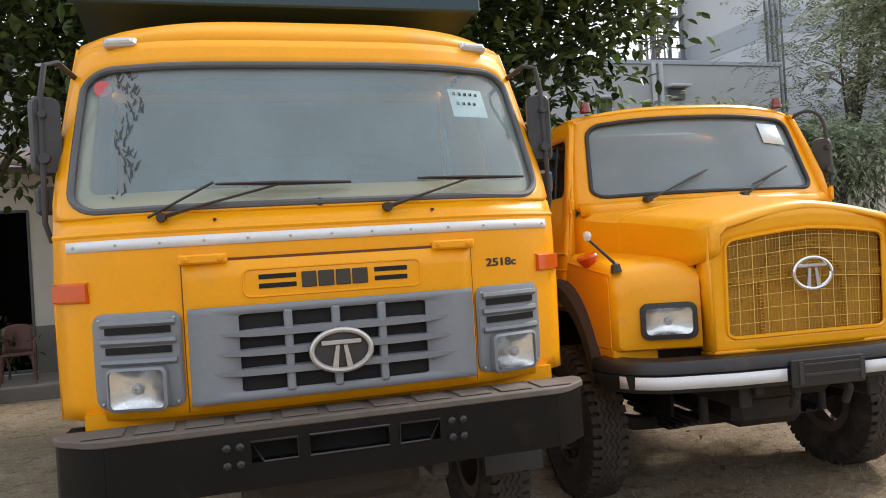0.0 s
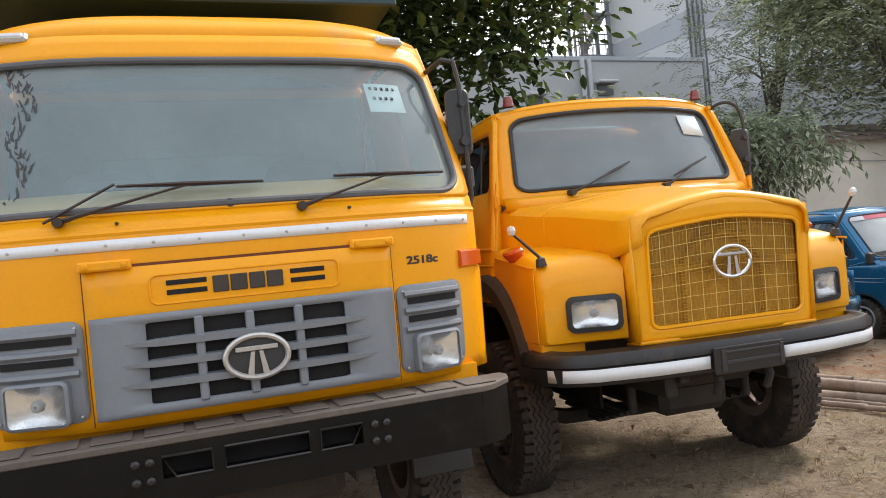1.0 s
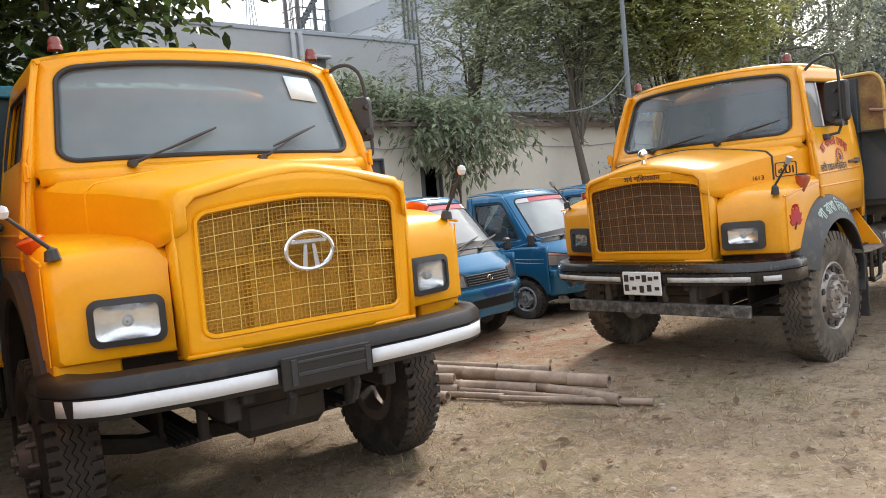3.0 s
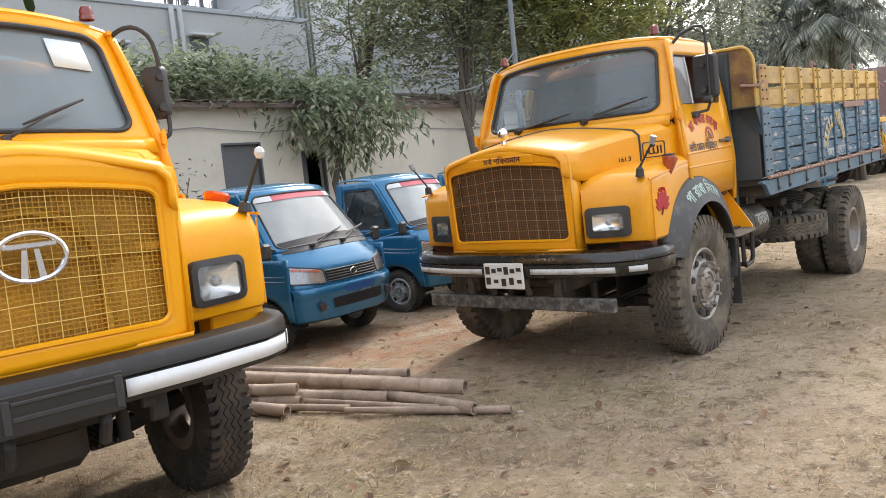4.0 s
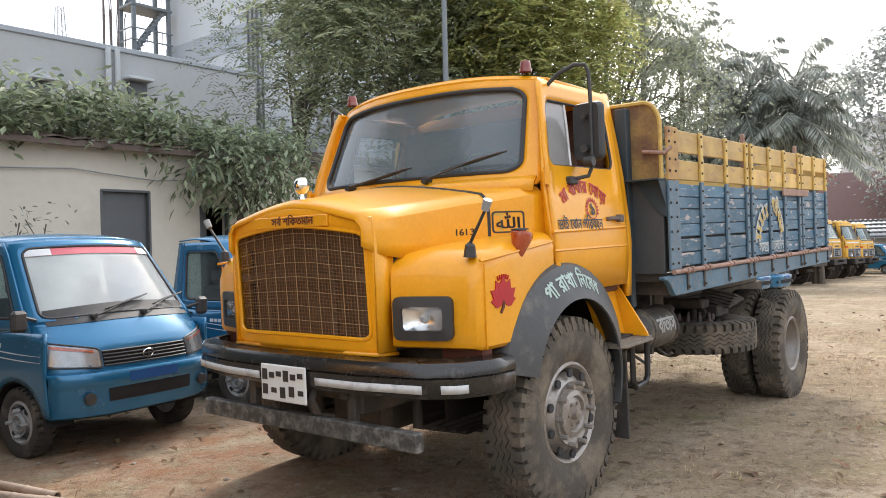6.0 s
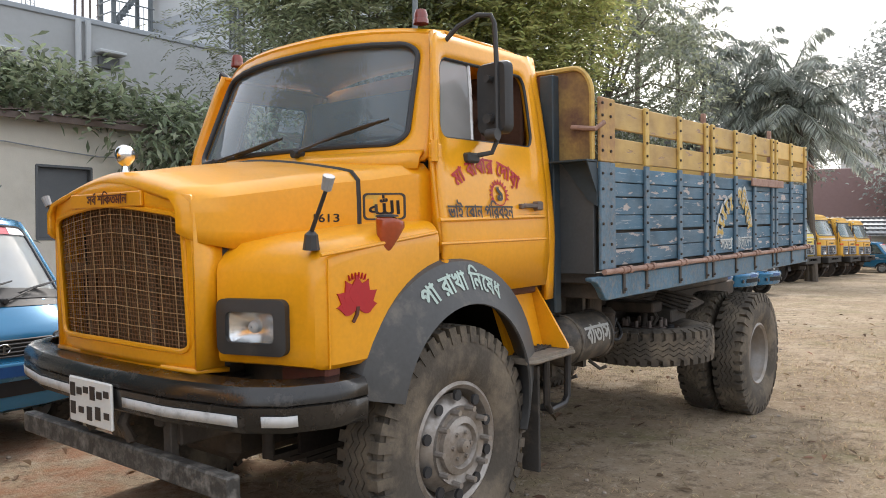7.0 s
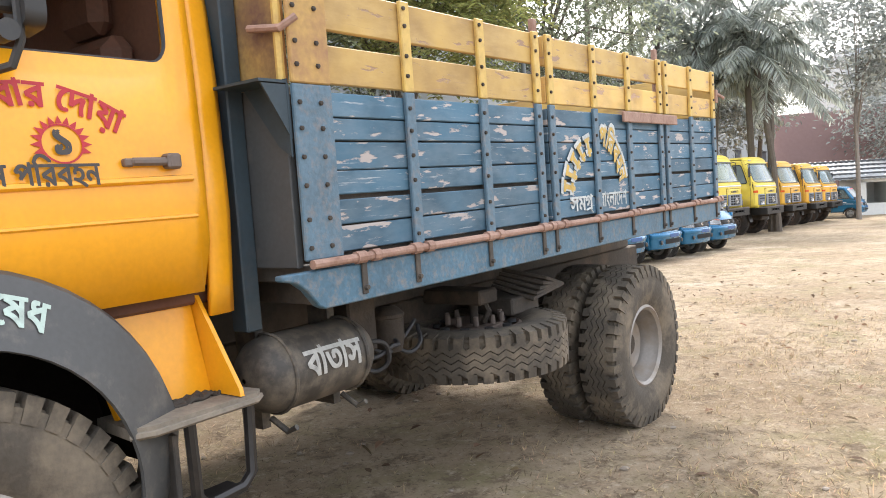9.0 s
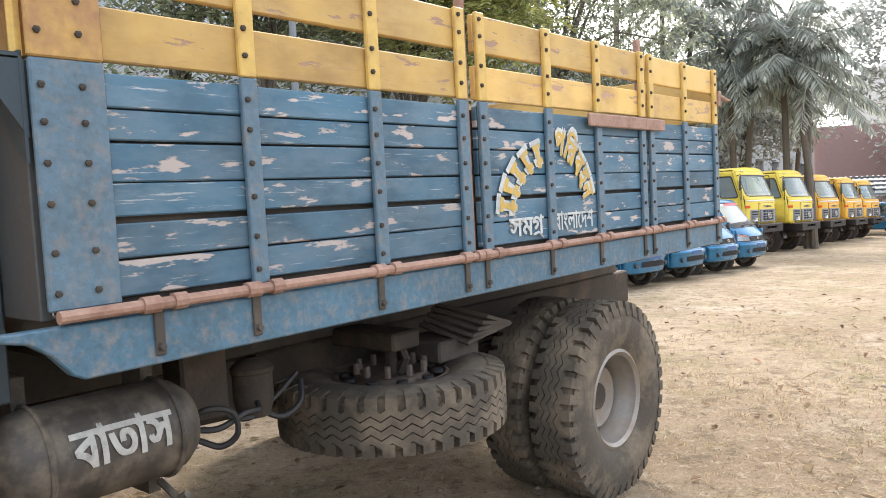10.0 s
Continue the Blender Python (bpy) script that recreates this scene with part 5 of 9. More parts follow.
# ---------------------------------------------------------------- load body of the old truck
def cargo_body(T):
    Y0, Y1, X = 1.095, 5.50, 1.25
    m = M()
    m.box(-X + 0.02, X - 0.02, Y0 + 0.05, Y1, 1.27, 1.335, 0.005)
    part("load_floor", m, grime, T)
    m = M()
    m.box(-X + 0.03, X - 0.03, -0.04, 0.04, 1.17, 1.27, 0.005)
    me = mesh_of("floor_bearer", m, grime, 0)
    for i in range(9):
        part("floor_bearer", me, None, T, at=Matrix.Translation((0, lerp(Y0 + 0.2, Y1 - 0.1, i / 8), 0)))
    for s in (-1, 1):
        m = M()
        m.box(s * 0.42 - 0.05, s * 0.42 + 0.05, Y0 + 0.1, Y1, 0.965, 1.17, 0.008)
        part("sub_frame", m, grime, T)
    # side boards; posts, planks, hinges
    rows = [(1.370, 1.465), (1.470, 1.562), (1.58, 1.668), (1.673, 1.775), (1.782, 1.862), (1.867, 1.955)]
    yrows = [(1.985, 2.125), (2.18, 2.335)]
    plank_mesh = {}
    def plank(parent, x, y0, y1, z0, z1, material):
        L, H = round(y1 - y0, 3), round(z1 - z0, 3)
        key = (L, H, material.name)
        if key not in plank_mesh:
            m = M()
            m.box(-0.014, 0.014, -L / 2, L / 2, -H / 2, H / 2, 0.004)
            plank_mesh[key] = mesh_of("plank", m, material, 0)
        ob = part("plank", plank_mesh[key], None, parent)
        ob.matrix_basis = pose(x + random.uniform(-0.002, 0.002), (y0 + y1) / 2, (z0 + z1) / 2, random.uniform(-0.12, 0.12), 0, 0)
    posts = [1.73, 2.265, 2.76, 2.895, 3.40, 3.87, 4.375, 4.49, 4.965, 5.46]
    gates = [(1.29, 2.79), (2.865, 4.405), (4.46, 5.49)]
    for s in (-1, 1):
        xo = s * X
        a, b = sorted((xo - s * 0.004, xo + s * 0.016))
        m = M()
        m.box(a, b, Y0 + 0.005, 1.285, 1.355, 1.975, 0.005)
        frame_ = part("side_board", m, blue_steel, T, "blue and yellow plank side with steel straps")
        m = M()
        m.box(a, b, Y0 + 0.005, 1.285, 1.977, 2.345, 0.005)
        part("upper_plate", m, rusty_yellow, frame_)
        for key, z0, z1, sm in (("strap", 1.355, 1.975, blue_steel), ("upper_strap", 1.977, 2.34, yellow_steel)):
            m = M()
            m.box(-0.01, 0.01, -0.029, 0.029, z0, z1, 0.004)
            me = mesh_of(key, m, sm, 0)
            for y in posts:
                part(key, me, None, frame_, at=Matrix.Translation(((a + b) / 2, y, 0)))
        m = M()
        for y in [1.135, 1.235] + posts:
            for z in (1.40, 1.50, 1.62, 1.72, 1.82, 1.91, 2.04, 2.12, 2.24, 2.31):
                yy = y + (0.012 if (z * 100) % 2 > 1 else -0.012)
                m.lathe([(0.0095, 0.0), (0.0085, s * 0.008), (0.003, s * 0.010), (0.001, s * 0.010)], 6, (xo + s * 0.016, yy, z), "x")
        tagged(part("bolt", m, chassis, frame_), kind="stuff")
        for (g0, g1) in gates:
            for z0, z1 in rows:
                plank(frame_, xo - s * 0.02, g0, g1, z0, z1, blue_board)
            for z0, z1 in yrows:
                plank(frame_, xo - s * 0.02, g0, g1, z0, z1, yellow_board)
        m = M()
        m.box(min(xo - s * 0.048, xo - s * 0.042), max(xo - s * 0.048, xo - s * 0.042), Y0 + 0.04, Y1 - 0.03, 1.34, 1.945)
        part("inner_sheet", m, grime, frame_)
        # hinge pipe along the foot of the side
        m = M()
        m.cyl((xo + s * 0.025, Y0 + 0.02, 1.342), (xo + s * 0.025, Y1 + 0.04, 1.335), 0.017, 0.017, 10)
        pipe = part("hinge_pipe", m, rust, T, "rusty hinge pipe")
        m = M()
        for y in [1.40] + posts:
            m.cyl((xo + s * 0.025, y - 0.07, 1.342), (xo + s * 0.025, y - 0.02, 1.342), 0.024, 0.024, 10)
            m.cyl((xo + s * 0.025, y + 0.02, 1.342), (xo + s * 0.025, y + 0.06, 1.342), 0.024, 0.024, 10)
        part("hinge_knuckle", m, rust, pipe)
        # sill with a curved front end
        prof = [(Y0 - 0.11, 1.318), (Y1 + 0.03, 1.318), (Y1 + 0.03, 1.185), (Y0 + 0.08, 1.175), (Y0 + 0.05, 1.19), (Y0 + 0.0, 1.25), (Y0 - 0.05, 1.285), (Y0 - 0.11, 1.298)]
        m = M()
        x0, x1 = sorted((xo - s * 0.03, xo + s * 0.012))
        m.prism(prof, "x", x0, x1)
        sill = part("sill", m, blue_sill, T, "worn blue steel sill", bevel=0.006)
        m = M()
        for y in [1.41] + posts:
            m.box(min(xo + s * 0.013, xo + s * 0.022), max(xo + s * 0.013, xo + s * 0.022), y - 0.045, y - 0.015, 1.20, 1.33, 0.003)
            m.lathe([(0.012, 0.0), (0.010, s * 0.012), (0.001, s * 0.013)], 6, (xo + s * 0.022, y - 0.03, 1.225), "x")
        part("sill_clip", m, grime, sill)
        m = M()
        m.box(min(xo + s * 0.017, xo + s * 0.035), max(xo + s * 0.017, xo + s * 0.035), 3.74, 4.62, 1.905, 1.97, 0.005)
        part("loose_board", m, rust, frame_, "loose brown board bolted over the strap")
        m = M()
        m.cyl((xo + s * 0.02, Y1 + 0.02, 2.17), (xo + s * 0.07, Y1 + 0.05, 2.13), 0.012, 0.012, 8)
        m.box(xo - 0.02, xo + 0.03, Y1 - 0.02, Y1 + 0.03, 2.10, 2.2, 0.004)
        part("latch", m, rust, frame_)
        for y in (2.828, 4.432):
            m = M()
            m.box(xo - s * 0.04 - 0.016, xo - s * 0.04 + 0.016, y - 0.02, y + 0.02, 1.34, 2.42, 0.005)
            part("stake", m, rust, frame_)
    # tail and head boards
    m = M()
    m.box(-X, X, Y1 - 0.02, Y1 + 0.02, 1.35, 1.955, 0.005)
    tb = part("tail_board", m, blue_board, T)
    m = M()
    m.box(-X, X, Y1 - 0.02, Y1 + 0.02, 2.0, 2.33, 0.005)
    part("tail_board_top", m, yellow_board, tb)
    m = M()
    pts = [(-1.22, 1.98), (1.22, 1.98), (1.22, 2.35)]
    for i in range(7):
        a = math.pi / 2 * i / 6
        pts.append((1.10 + 0.12 * math.cos(a), 2.36 + 0.16 * math.sin(a)))
    for i in range(7):
        a = math.pi / 2 + math.pi / 2 * i / 6
        pts.append((-1.10 + 0.12 * math.cos(a), 2.36 + 0.16 * math.sin(a)))
    m.prism(pts, "y", Y0 + 0.0, Y0 + 0.03)
    hb = part("head_board", m, rust_panel, T, "rust-stained yellow head board", bevel=0.004)
    m = M()
    rim_pts = [Vector((x, Y0 - 0.005, z)) for x, z in pts[2:]] + [Vector((-1.22, Y0 - 0.005, 1.98))]
    m.tube([Vector((1.22, Y0 - 0.005, 1.98))] + rim_pts, 0.016, 6)
    part("board_rim", m, yellow_steel, hb)
    m = M()
    m.box(-1.22, 1.22, Y0 + 0.0, Y0 + 0.03, 1.33, 1.975, 0.004)
    part("lower_panel", m, grey_panel, hb)
    m = M()
    for x in (-0.96, -0.34, 0.34, 0.96):
        m.box(x - 0.045, x + 0.045, Y0 - 0.075, Y0 - 0.004, 1.1, 2.49, 0.006)
    part("board_post", m, post_steel, hb)
    for s in (-1, 1):
        m = M()
        m.prism([(s * 1.01, 1.99), (s * 1.25, 1.99), (s * 1.25, 1.72), (s * 1.19, 1.76)], "y", Y0 - 0.012, Y0 - 0.004)
        m.prism([(Y0 - 0.12, 1.97), (Y0, 1.97), (Y0, 1.78)], "x", s * 1.245 - 0.004, s * 1.245 + 0.004)
        m.box(min(s * 1.0, s * 1.25), max(s * 1.0, s * 1.25), Y0 - 0.13, Y0 - 0.004, 1.975, 1.985)
        part("gusset", m, post_steel, hb)
        m = M()
        m.tube([(s * 1.1, Y0 - 0.03, 2.18), (s * 1.25, Y0 - 0.02, 2.16), (s * 1.28, Y0 + 0.03, 2.2)], 0.014, 8)
        part("hook", m, rust, hb)
    # running gear behind the cab
    for s in (-1, 1):
        f = Matrix.Identity(4) if s > 0 else FLIP
        wheel(T, pose(s * 1.15, 3.98, 0.463) @ f, 0.53, 0.26, 0.265, tyre_dusty, rim, dish=0.15, nuts=0, hub_len=0, lug=False, blocks=40, tyre_label="worn dusty rear tyre")
        wheel(T, pose(s * 0.845, 3.98, 0.463) @ f @ FLIP, 0.53, 0.26, 0.265, tyre_dusty, rim, dish=0.15, nuts=0, hub_len=0, lug=False, blocks=40)
    m = M()
    m.cyl((-0.9, 3.98, 0.463), (0.9, 3.98, 0.463), 0.09, 0.09, 14)
    m.lathe([(0.03, -0.26), (0.17, -0.16), (0.22, 0), (0.17, 0.16), (0.03, 0.26)], 18, (0, 3.98, 0.463), "y")
    for s in (-1, 1):
        for i in range(8):
            e = 0.75 - 0.075 * i
            m.box(s * 0.55 - 0.045, s * 0.55 + 0.045, 3.98 - e, 3.98 + e, 0.80 - 0.028 * i, 0.822 - 0.028 * i)
        m.cyl((s * 0.42, 3.1, 0.85), (s * 0.65, 3.1, 0.85), 0.05)
        m.cyl((s * 0.95, 3.98, 0.463), (s * 1.14, 3.98, 0.463), 0.085, 0.07, 14)
    m.cyl((0, 0.5, 0.72), (0, 3.8, 0.55), 0.05, 0.05, 10)
    part("rear_axle", m, chassis, T)
    m = M()
    m.lathe([(0.01, -0.31), (0.06, -0.302), (0.11, -0.275), (0.14, -0.235), (0.15, -0.19), (0.15, 0.19), (0.14, 0.235), (0.11, 0.275), (0.06, 0.302), (0.01, 0.31)], 32, (0.97, 1.32, 0.92), "y")
    tank = part("air_tank", m, tank_black, T, "dark cylindrical air tank with white lettering")
    m = M()
    for y in (1.135, 1.515):
        m.tube([(0.97 + 0.152 * math.cos(a), y, 0.92 + 0.152 * math.sin(a)) for a in [2 * math.pi * i / 24 for i in range(24)]], 0.009, 6, True)
        m.box(0.8, 0.92, y - 0.02, y + 0.02, 0.7, 1.15)
        m.tube([(0.95, y, 0.745), (1.02, y + 0.02, 0.695), (1.06, y + 0.03, 0.715)], 0.012, 6)
    part("tank_strap", m, tank_black, tank)
    m = M()
    m.box(0.75, 0.88, 1.66, 1.84, 0.86, 1.14, 0.01)
    m.lathe([(0.02, -0.12), (0.06, -0.11), (0.075, -0.05), (0.075, 0.05), (0.08, 0.055), (0.08, 0.07), (0.05, 0.10), (0.02, 0.11)], 16, (0.82, 1.98, 0.93), "z")
    part("valve_box", m, chassis, T)
    for path_ in ([(0.92, 1.64, 0.90), (0.97, 1.70, 0.93), (0.98, 1.78, 0.90), (0.97, 1.80, 0.82), (0.93, 1.76, 0.78), (0.89, 1.70, 0.81)], [(0.90, 1.66, 0.86), (0.95, 1.74, 0.85), (0.96, 1.84, 0.88), (0.92, 1.93, 0.87), (0.84, 1.96, 0.90)],
                  [(0.82, 1.98, 0.85), (0.87, 2.06, 0.80), (0.86, 2.16, 0.83), (0.80, 2.22, 0.90)], [(0.80, 1.74, 0.92), (0.86, 1.90, 0.83), (0.84, 2.04, 0.86), (0.80, 2.20, 0.93)]):
        m = M()
        m.tube(eased(path_, 6), 0.011, 6)
        part("air_hose", m, gasket, T)
    m = M()
    # spare wheel lying under the frame
    w = wheel(T, pose(0.75, 2.78, 0.70, 0, -90, 0) @ pose(0, 0, 0, 3, 0, 0), 0.52, 0.265, 0.265, tyre_dusty, rim_dark, dish=0.02, nuts=10, hub_len=0.0, lug=False, blocks=40, tyre_label="spare tyre slung flat under the frame", name="spare_wheel")
    m = M()
    m.box(0.44, 0.86, 2.69, 2.87, 0.92, 1.0, 0.01)
    m.cyl((0.75, 2.78, 0.75), (0.75, 2.78, 0.97), 0.025)
    m.tube([(0.81, 2.78, 0.95), (0.86, 2.77, 0.88), (0.83, 2.76, 0.82)], 0.018, 6)
    part("spare_carrier", m, chassis, T)
    m = M()
    for i in range(5):
        m.tube([(0.7, 3.05 + 0.03 * i, 0.98 + 0.02 * i), (0.95, 3.1 + 0.04 * i, 0.9 + 0.025 * i), (0.98, 3.4, 0.95)], 0.014, 5)
    m.box(0.62, 0.9, 2.95, 3.25, 0.82, 0.92, 0.01)
    part("spring_shackle", m, grime, T)
    # painted words
    side_at = lambda y, z, x=1.18: pose(x, y, z, 0, 0, 90)
    door_x = lambda z: interp(z, (1.2, 1.6, 1.98, 2.3, 2.62), (1.045, 1.055, 1.0, 0.935, 0.858))
    on_door = lambda p: Vector((door_x(p.z) + 0.0325 + (p.x - 1.18), p.y, p.z))
    lettering(["মা", " ", "বা", "বা", "র", " ", "েদা", "য়া"], 0.112, side_at(0.305, 1.89), red_paint, T, arc=0.46, wrap=on_door, width=0.55, bold=0.003)
    lettering("ভাই েবান পিরবহন", 0.10, side_at(0.215, 1.66), black_ink, T, wrap=on_door, width=0.53, bold=0.002)
    lettering("১", 0.11, side_at(0.385, 1.752, 1.184), black_ink, T, wrap=on_door, bold=0.005)
    m = M()
    for i in range(13):
        a = radians(-20 + 220 * i / 12)
        p = [(0.385 + 0.064 * math.cos(a - 0.16), 1.782 + 0.06 * math.sin(a - 0.16)), (0.385 + 0.09 * math.cos(a), 1.782 + 0.083 * math.sin(a)), (0.385 + 0.064 * math.cos(a + 0.16), 1.782 + 0.06 * math.sin(a + 0.16))]
        m.add([(door_x(z) + 0.0335, y, z) for y, z in p], [(0, 1, 2)])
    m.loft([[Vector((door_x(1.782 + r * 0.92 * math.sin(a)) + 0.0335, 0.385 + r * math.cos(a), 1.782 + r * 0.92 * math.sin(a))) for a in [2 * math.pi * i / 28 for i in range(28)]] for r in (0.058, 0.064)], True, False)
    part("sun_emblem", m, red_paint, T)
    lettering(["বা", "তা", "স"], 0.155, pose(1.24, 1.335, 0.0, 0, 0, 90) @ Matrix.Translation((0, 0, 0.905)), worn_white, T, arc=9.0, wrap=lambda p: Vector((0.97 + math.sqrt(max(0.0001, 0.1525 ** 2 - (p.z - 0.92) ** 2)) + (p.x - 1.24) + 0.002, p.y, p.z)), width=0.29, bold=0.004)
    # words along the mudguard
    words = ["পা", " ", "রা", "খা", " ", "িন", "েষ", "ধ"]
    lettering(words, 0.125, side_at(-0.035, 0.775 + 0.555), pale_green, T, arc=0.555, wrap=lambda p: Vector((1.19 - 0.46 * (math.hypot(p.y + 0.03, p.z - 0.775) - 0.50) + (p.x - 1.18) * 0.5 + 0.004, p.y, p.z)), width=0.56, bold=0.003)
    # first word of the arch, too faded to read: bars with white edges
    for k in range(5):
        a = radians(168 - 15.5 * k)
        c, q = math.cos(a), math.sin(a)
        def quad(r0, r1, w0, w1, skew=0.0):
            return [(3.40 + r * c - (t + skew * (r - r0)) * q, 1.475 + r * q * 0.82 + (t + skew * (r - r0)) * c) for r, t in ((r0, -w0), (r1, -w1), (r1, w1), (r0, w0))]
        m = M()
        for n, d in enumerate((quad(0.29, 0.415, 0.018, 0.026), quad(0.415, 0.445, 0.046, 0.044), quad(0.30, 0.345, 0.034, 0.03, 0.3))):
            m.add([(1.2525 + 0.0004 * n, y, z) for y, z in d], [(0, 1, 2, 3)])
        edge = part("arched_edge", m, faded_white, T)
        m = M()
        for n, d in enumerate((quad(0.285, 0.41, 0.012, 0.014, 0.15 * (k % 2)), quad(0.392, 0.418, 0.030, 0.034), quad(0.31, 0.338, 0.03, 0.020, -0.3))):
            m.add([(1.2542 + 0.0004 * n, y, z) for y, z in d], [(0, 1, 2, 3)])
        part("arched_bar", m, faded_yellow, edge)
    lettering(["স", "ম", "গ"], 0.125, side_at(3.19, 1.40, 1.2535), faded_white, T, arc=90.0, width=0.27, bold=0.003)
    m = M()
    m.tube([(1.254, 3.24, 1.397), (1.254, 3.28, 1.407), (1.254, 3.32, 1.38)], [0.006, 0.007, 0.003], 5)
    part("letter_tail", m, faded_white, T)
    lettering("বাংলােদশ", 0.125, side_at(3.60, 1.405, 1.2535), faded_white, T, width=0.36, bold=0.002)
    ring_back = side_at(3.405, 1.475 + 0.30, 1.2538) @ Matrix.Translation((0, 0, -0.30)) @ Matrix.Rotation(radians(42), 4, "Y") @ Matrix.Translation((0, 0, 0.312))
    lettering(["প", "ির", "ব", "হ", "ন"], 0.175, ring_back, faded_white, T, arc=0.30, width=0.38, bold=0.008)
    ring_at = side_at(3.40, 1.475 + 0.30, 1.2545) @ Matrix.Translation((0, 0, -0.30)) @ Matrix.Rotation(radians(43), 4, "Y") @ Matrix.Translation((0, 0, 0.30))
    lettering(["প", "ির", "ব", "হ", "ন"], 0.165, ring_at, faded_yellow, T, arc=0.30, width=0.37, bold=0.005)
    # lotus on the wing
    lotus = None
    for a, L, w in ((0, 0.132, 0.047), (30, 0.13, 0.045), (-30, 0.13, 0.045), (60, 0.13, 0.04), (-60, 0.13, 0.04), (86, 0.115, 0.032), (-86, 0.115, 0.032)):
        c, s_ = math.cos(radians(a)), math.sin(radians(a))
        pl = []
        for i in range(11):
            t = i / 10
            pl.append((w * math.sin(math.pi * min(1, t * 1.05)) * (1 if t < 0.7 else 0.8), L * t))
        pts = pl + [(-x, z) for x, z in pl[::-1][1:-1]]
        off = 0.0006 * abs(a) / 28
        m = M()
        m.prism([(-0.69 + x * c + z * s_, 1.305 - x * s_ + z * c) for x, z in pts], "x", 1.095, 1.1125 - off)
        if lotus is None:
            lotus = part("lotus_emblem", m, red_paint, T, "red painted lotus")
        else:
            part("petal", m, red_paint, lotus)
    m = M()
    for a in (-12, -4, 4, 12, 20, -20):
        c, s_ = math.cos(radians(a)), math.sin(radians(a))
        m.prism([(-0.69 + 0.118 * s_ - 0.004 * c, 1.305 + 0.118 * c), (-0.69 + 0.143 * s_, 1.305 + 0.143 * c), (-0.69 + 0.118 * s_ + 0.004 * c, 1.305 + 0.118 * c)], "x", 1.095, 1.1140)
    part("lotus_stamen", m, red_paint, T)
    m = M()
    m.prism([(-0.70, 1.31), (-0.68, 1.31), (-0.688, 1.275), (-0.712, 1.245), (-0.722, 1.252), (-0.702, 1.28)], "x", 1.095, 1.1132)
    part("lotus_stem", m, maroon, T)
    # framed decal between bonnet and door
    on_cowl = lambda y: interp(y, (-0.5, -0.3, -0.16, -0.07), (0.73, 0.83, 0.93, 0.985)) + 0.012
    m = M()
    lo = rrect(-0.355, -0.185, 1.66, 1.785, 0.02)
    li = rrect(-0.347, -0.193, 1.668, 1.777, 0.016)
    m.loft([[Vector((on_cowl(p[0]) + d, p[0], p[1])) for p in l] for l, d in ((lo, -0.004), (lo, 0.003), (li, 0.003), (li, -0.004))], True, False)
    decal = part("framed_decal", m, black_ink, T)
    m = M()
    m.loft([[Vector((on_cowl(y) - 0.001, y, z)) for y in (-0.35, -0.31, -0.27, -0.23, -0.19)] for z in (1.665, 1.78)], False, False)
    part("decal_ground", m, decal_yellow, decal)
    lettering("\ufdf2", 0.088, pose(0.9, -0.27, 1.687, 0, 0, 90), black_ink, decal, "decal_word", wrap=lambda p: Vector((on_cowl(p.y) + 0.003, p.y, p.z)), width=0.12, bold=0.002)
    return T


# ---------------------------------------------------------------- ground
def ground_height(x, y):
    """Nearly flat, falling a little towards the far end of the parked row."""
    d = (x - 11.5) * 0.75 + (y - 8.5) * 0.66
    z = -0.016 * min(30.0, max(0.0, d - 8.0))
    near = max(0.0, 1 - (abs(x - 4) + abs(y - 5)) / 60)
    return z + near * (0.018 * noise.noise(Vector((x * 0.6, y * 0.6, 0))) + 0.006 * noise.noise(Vector((x * 2.7, y * 2.7, 3))))


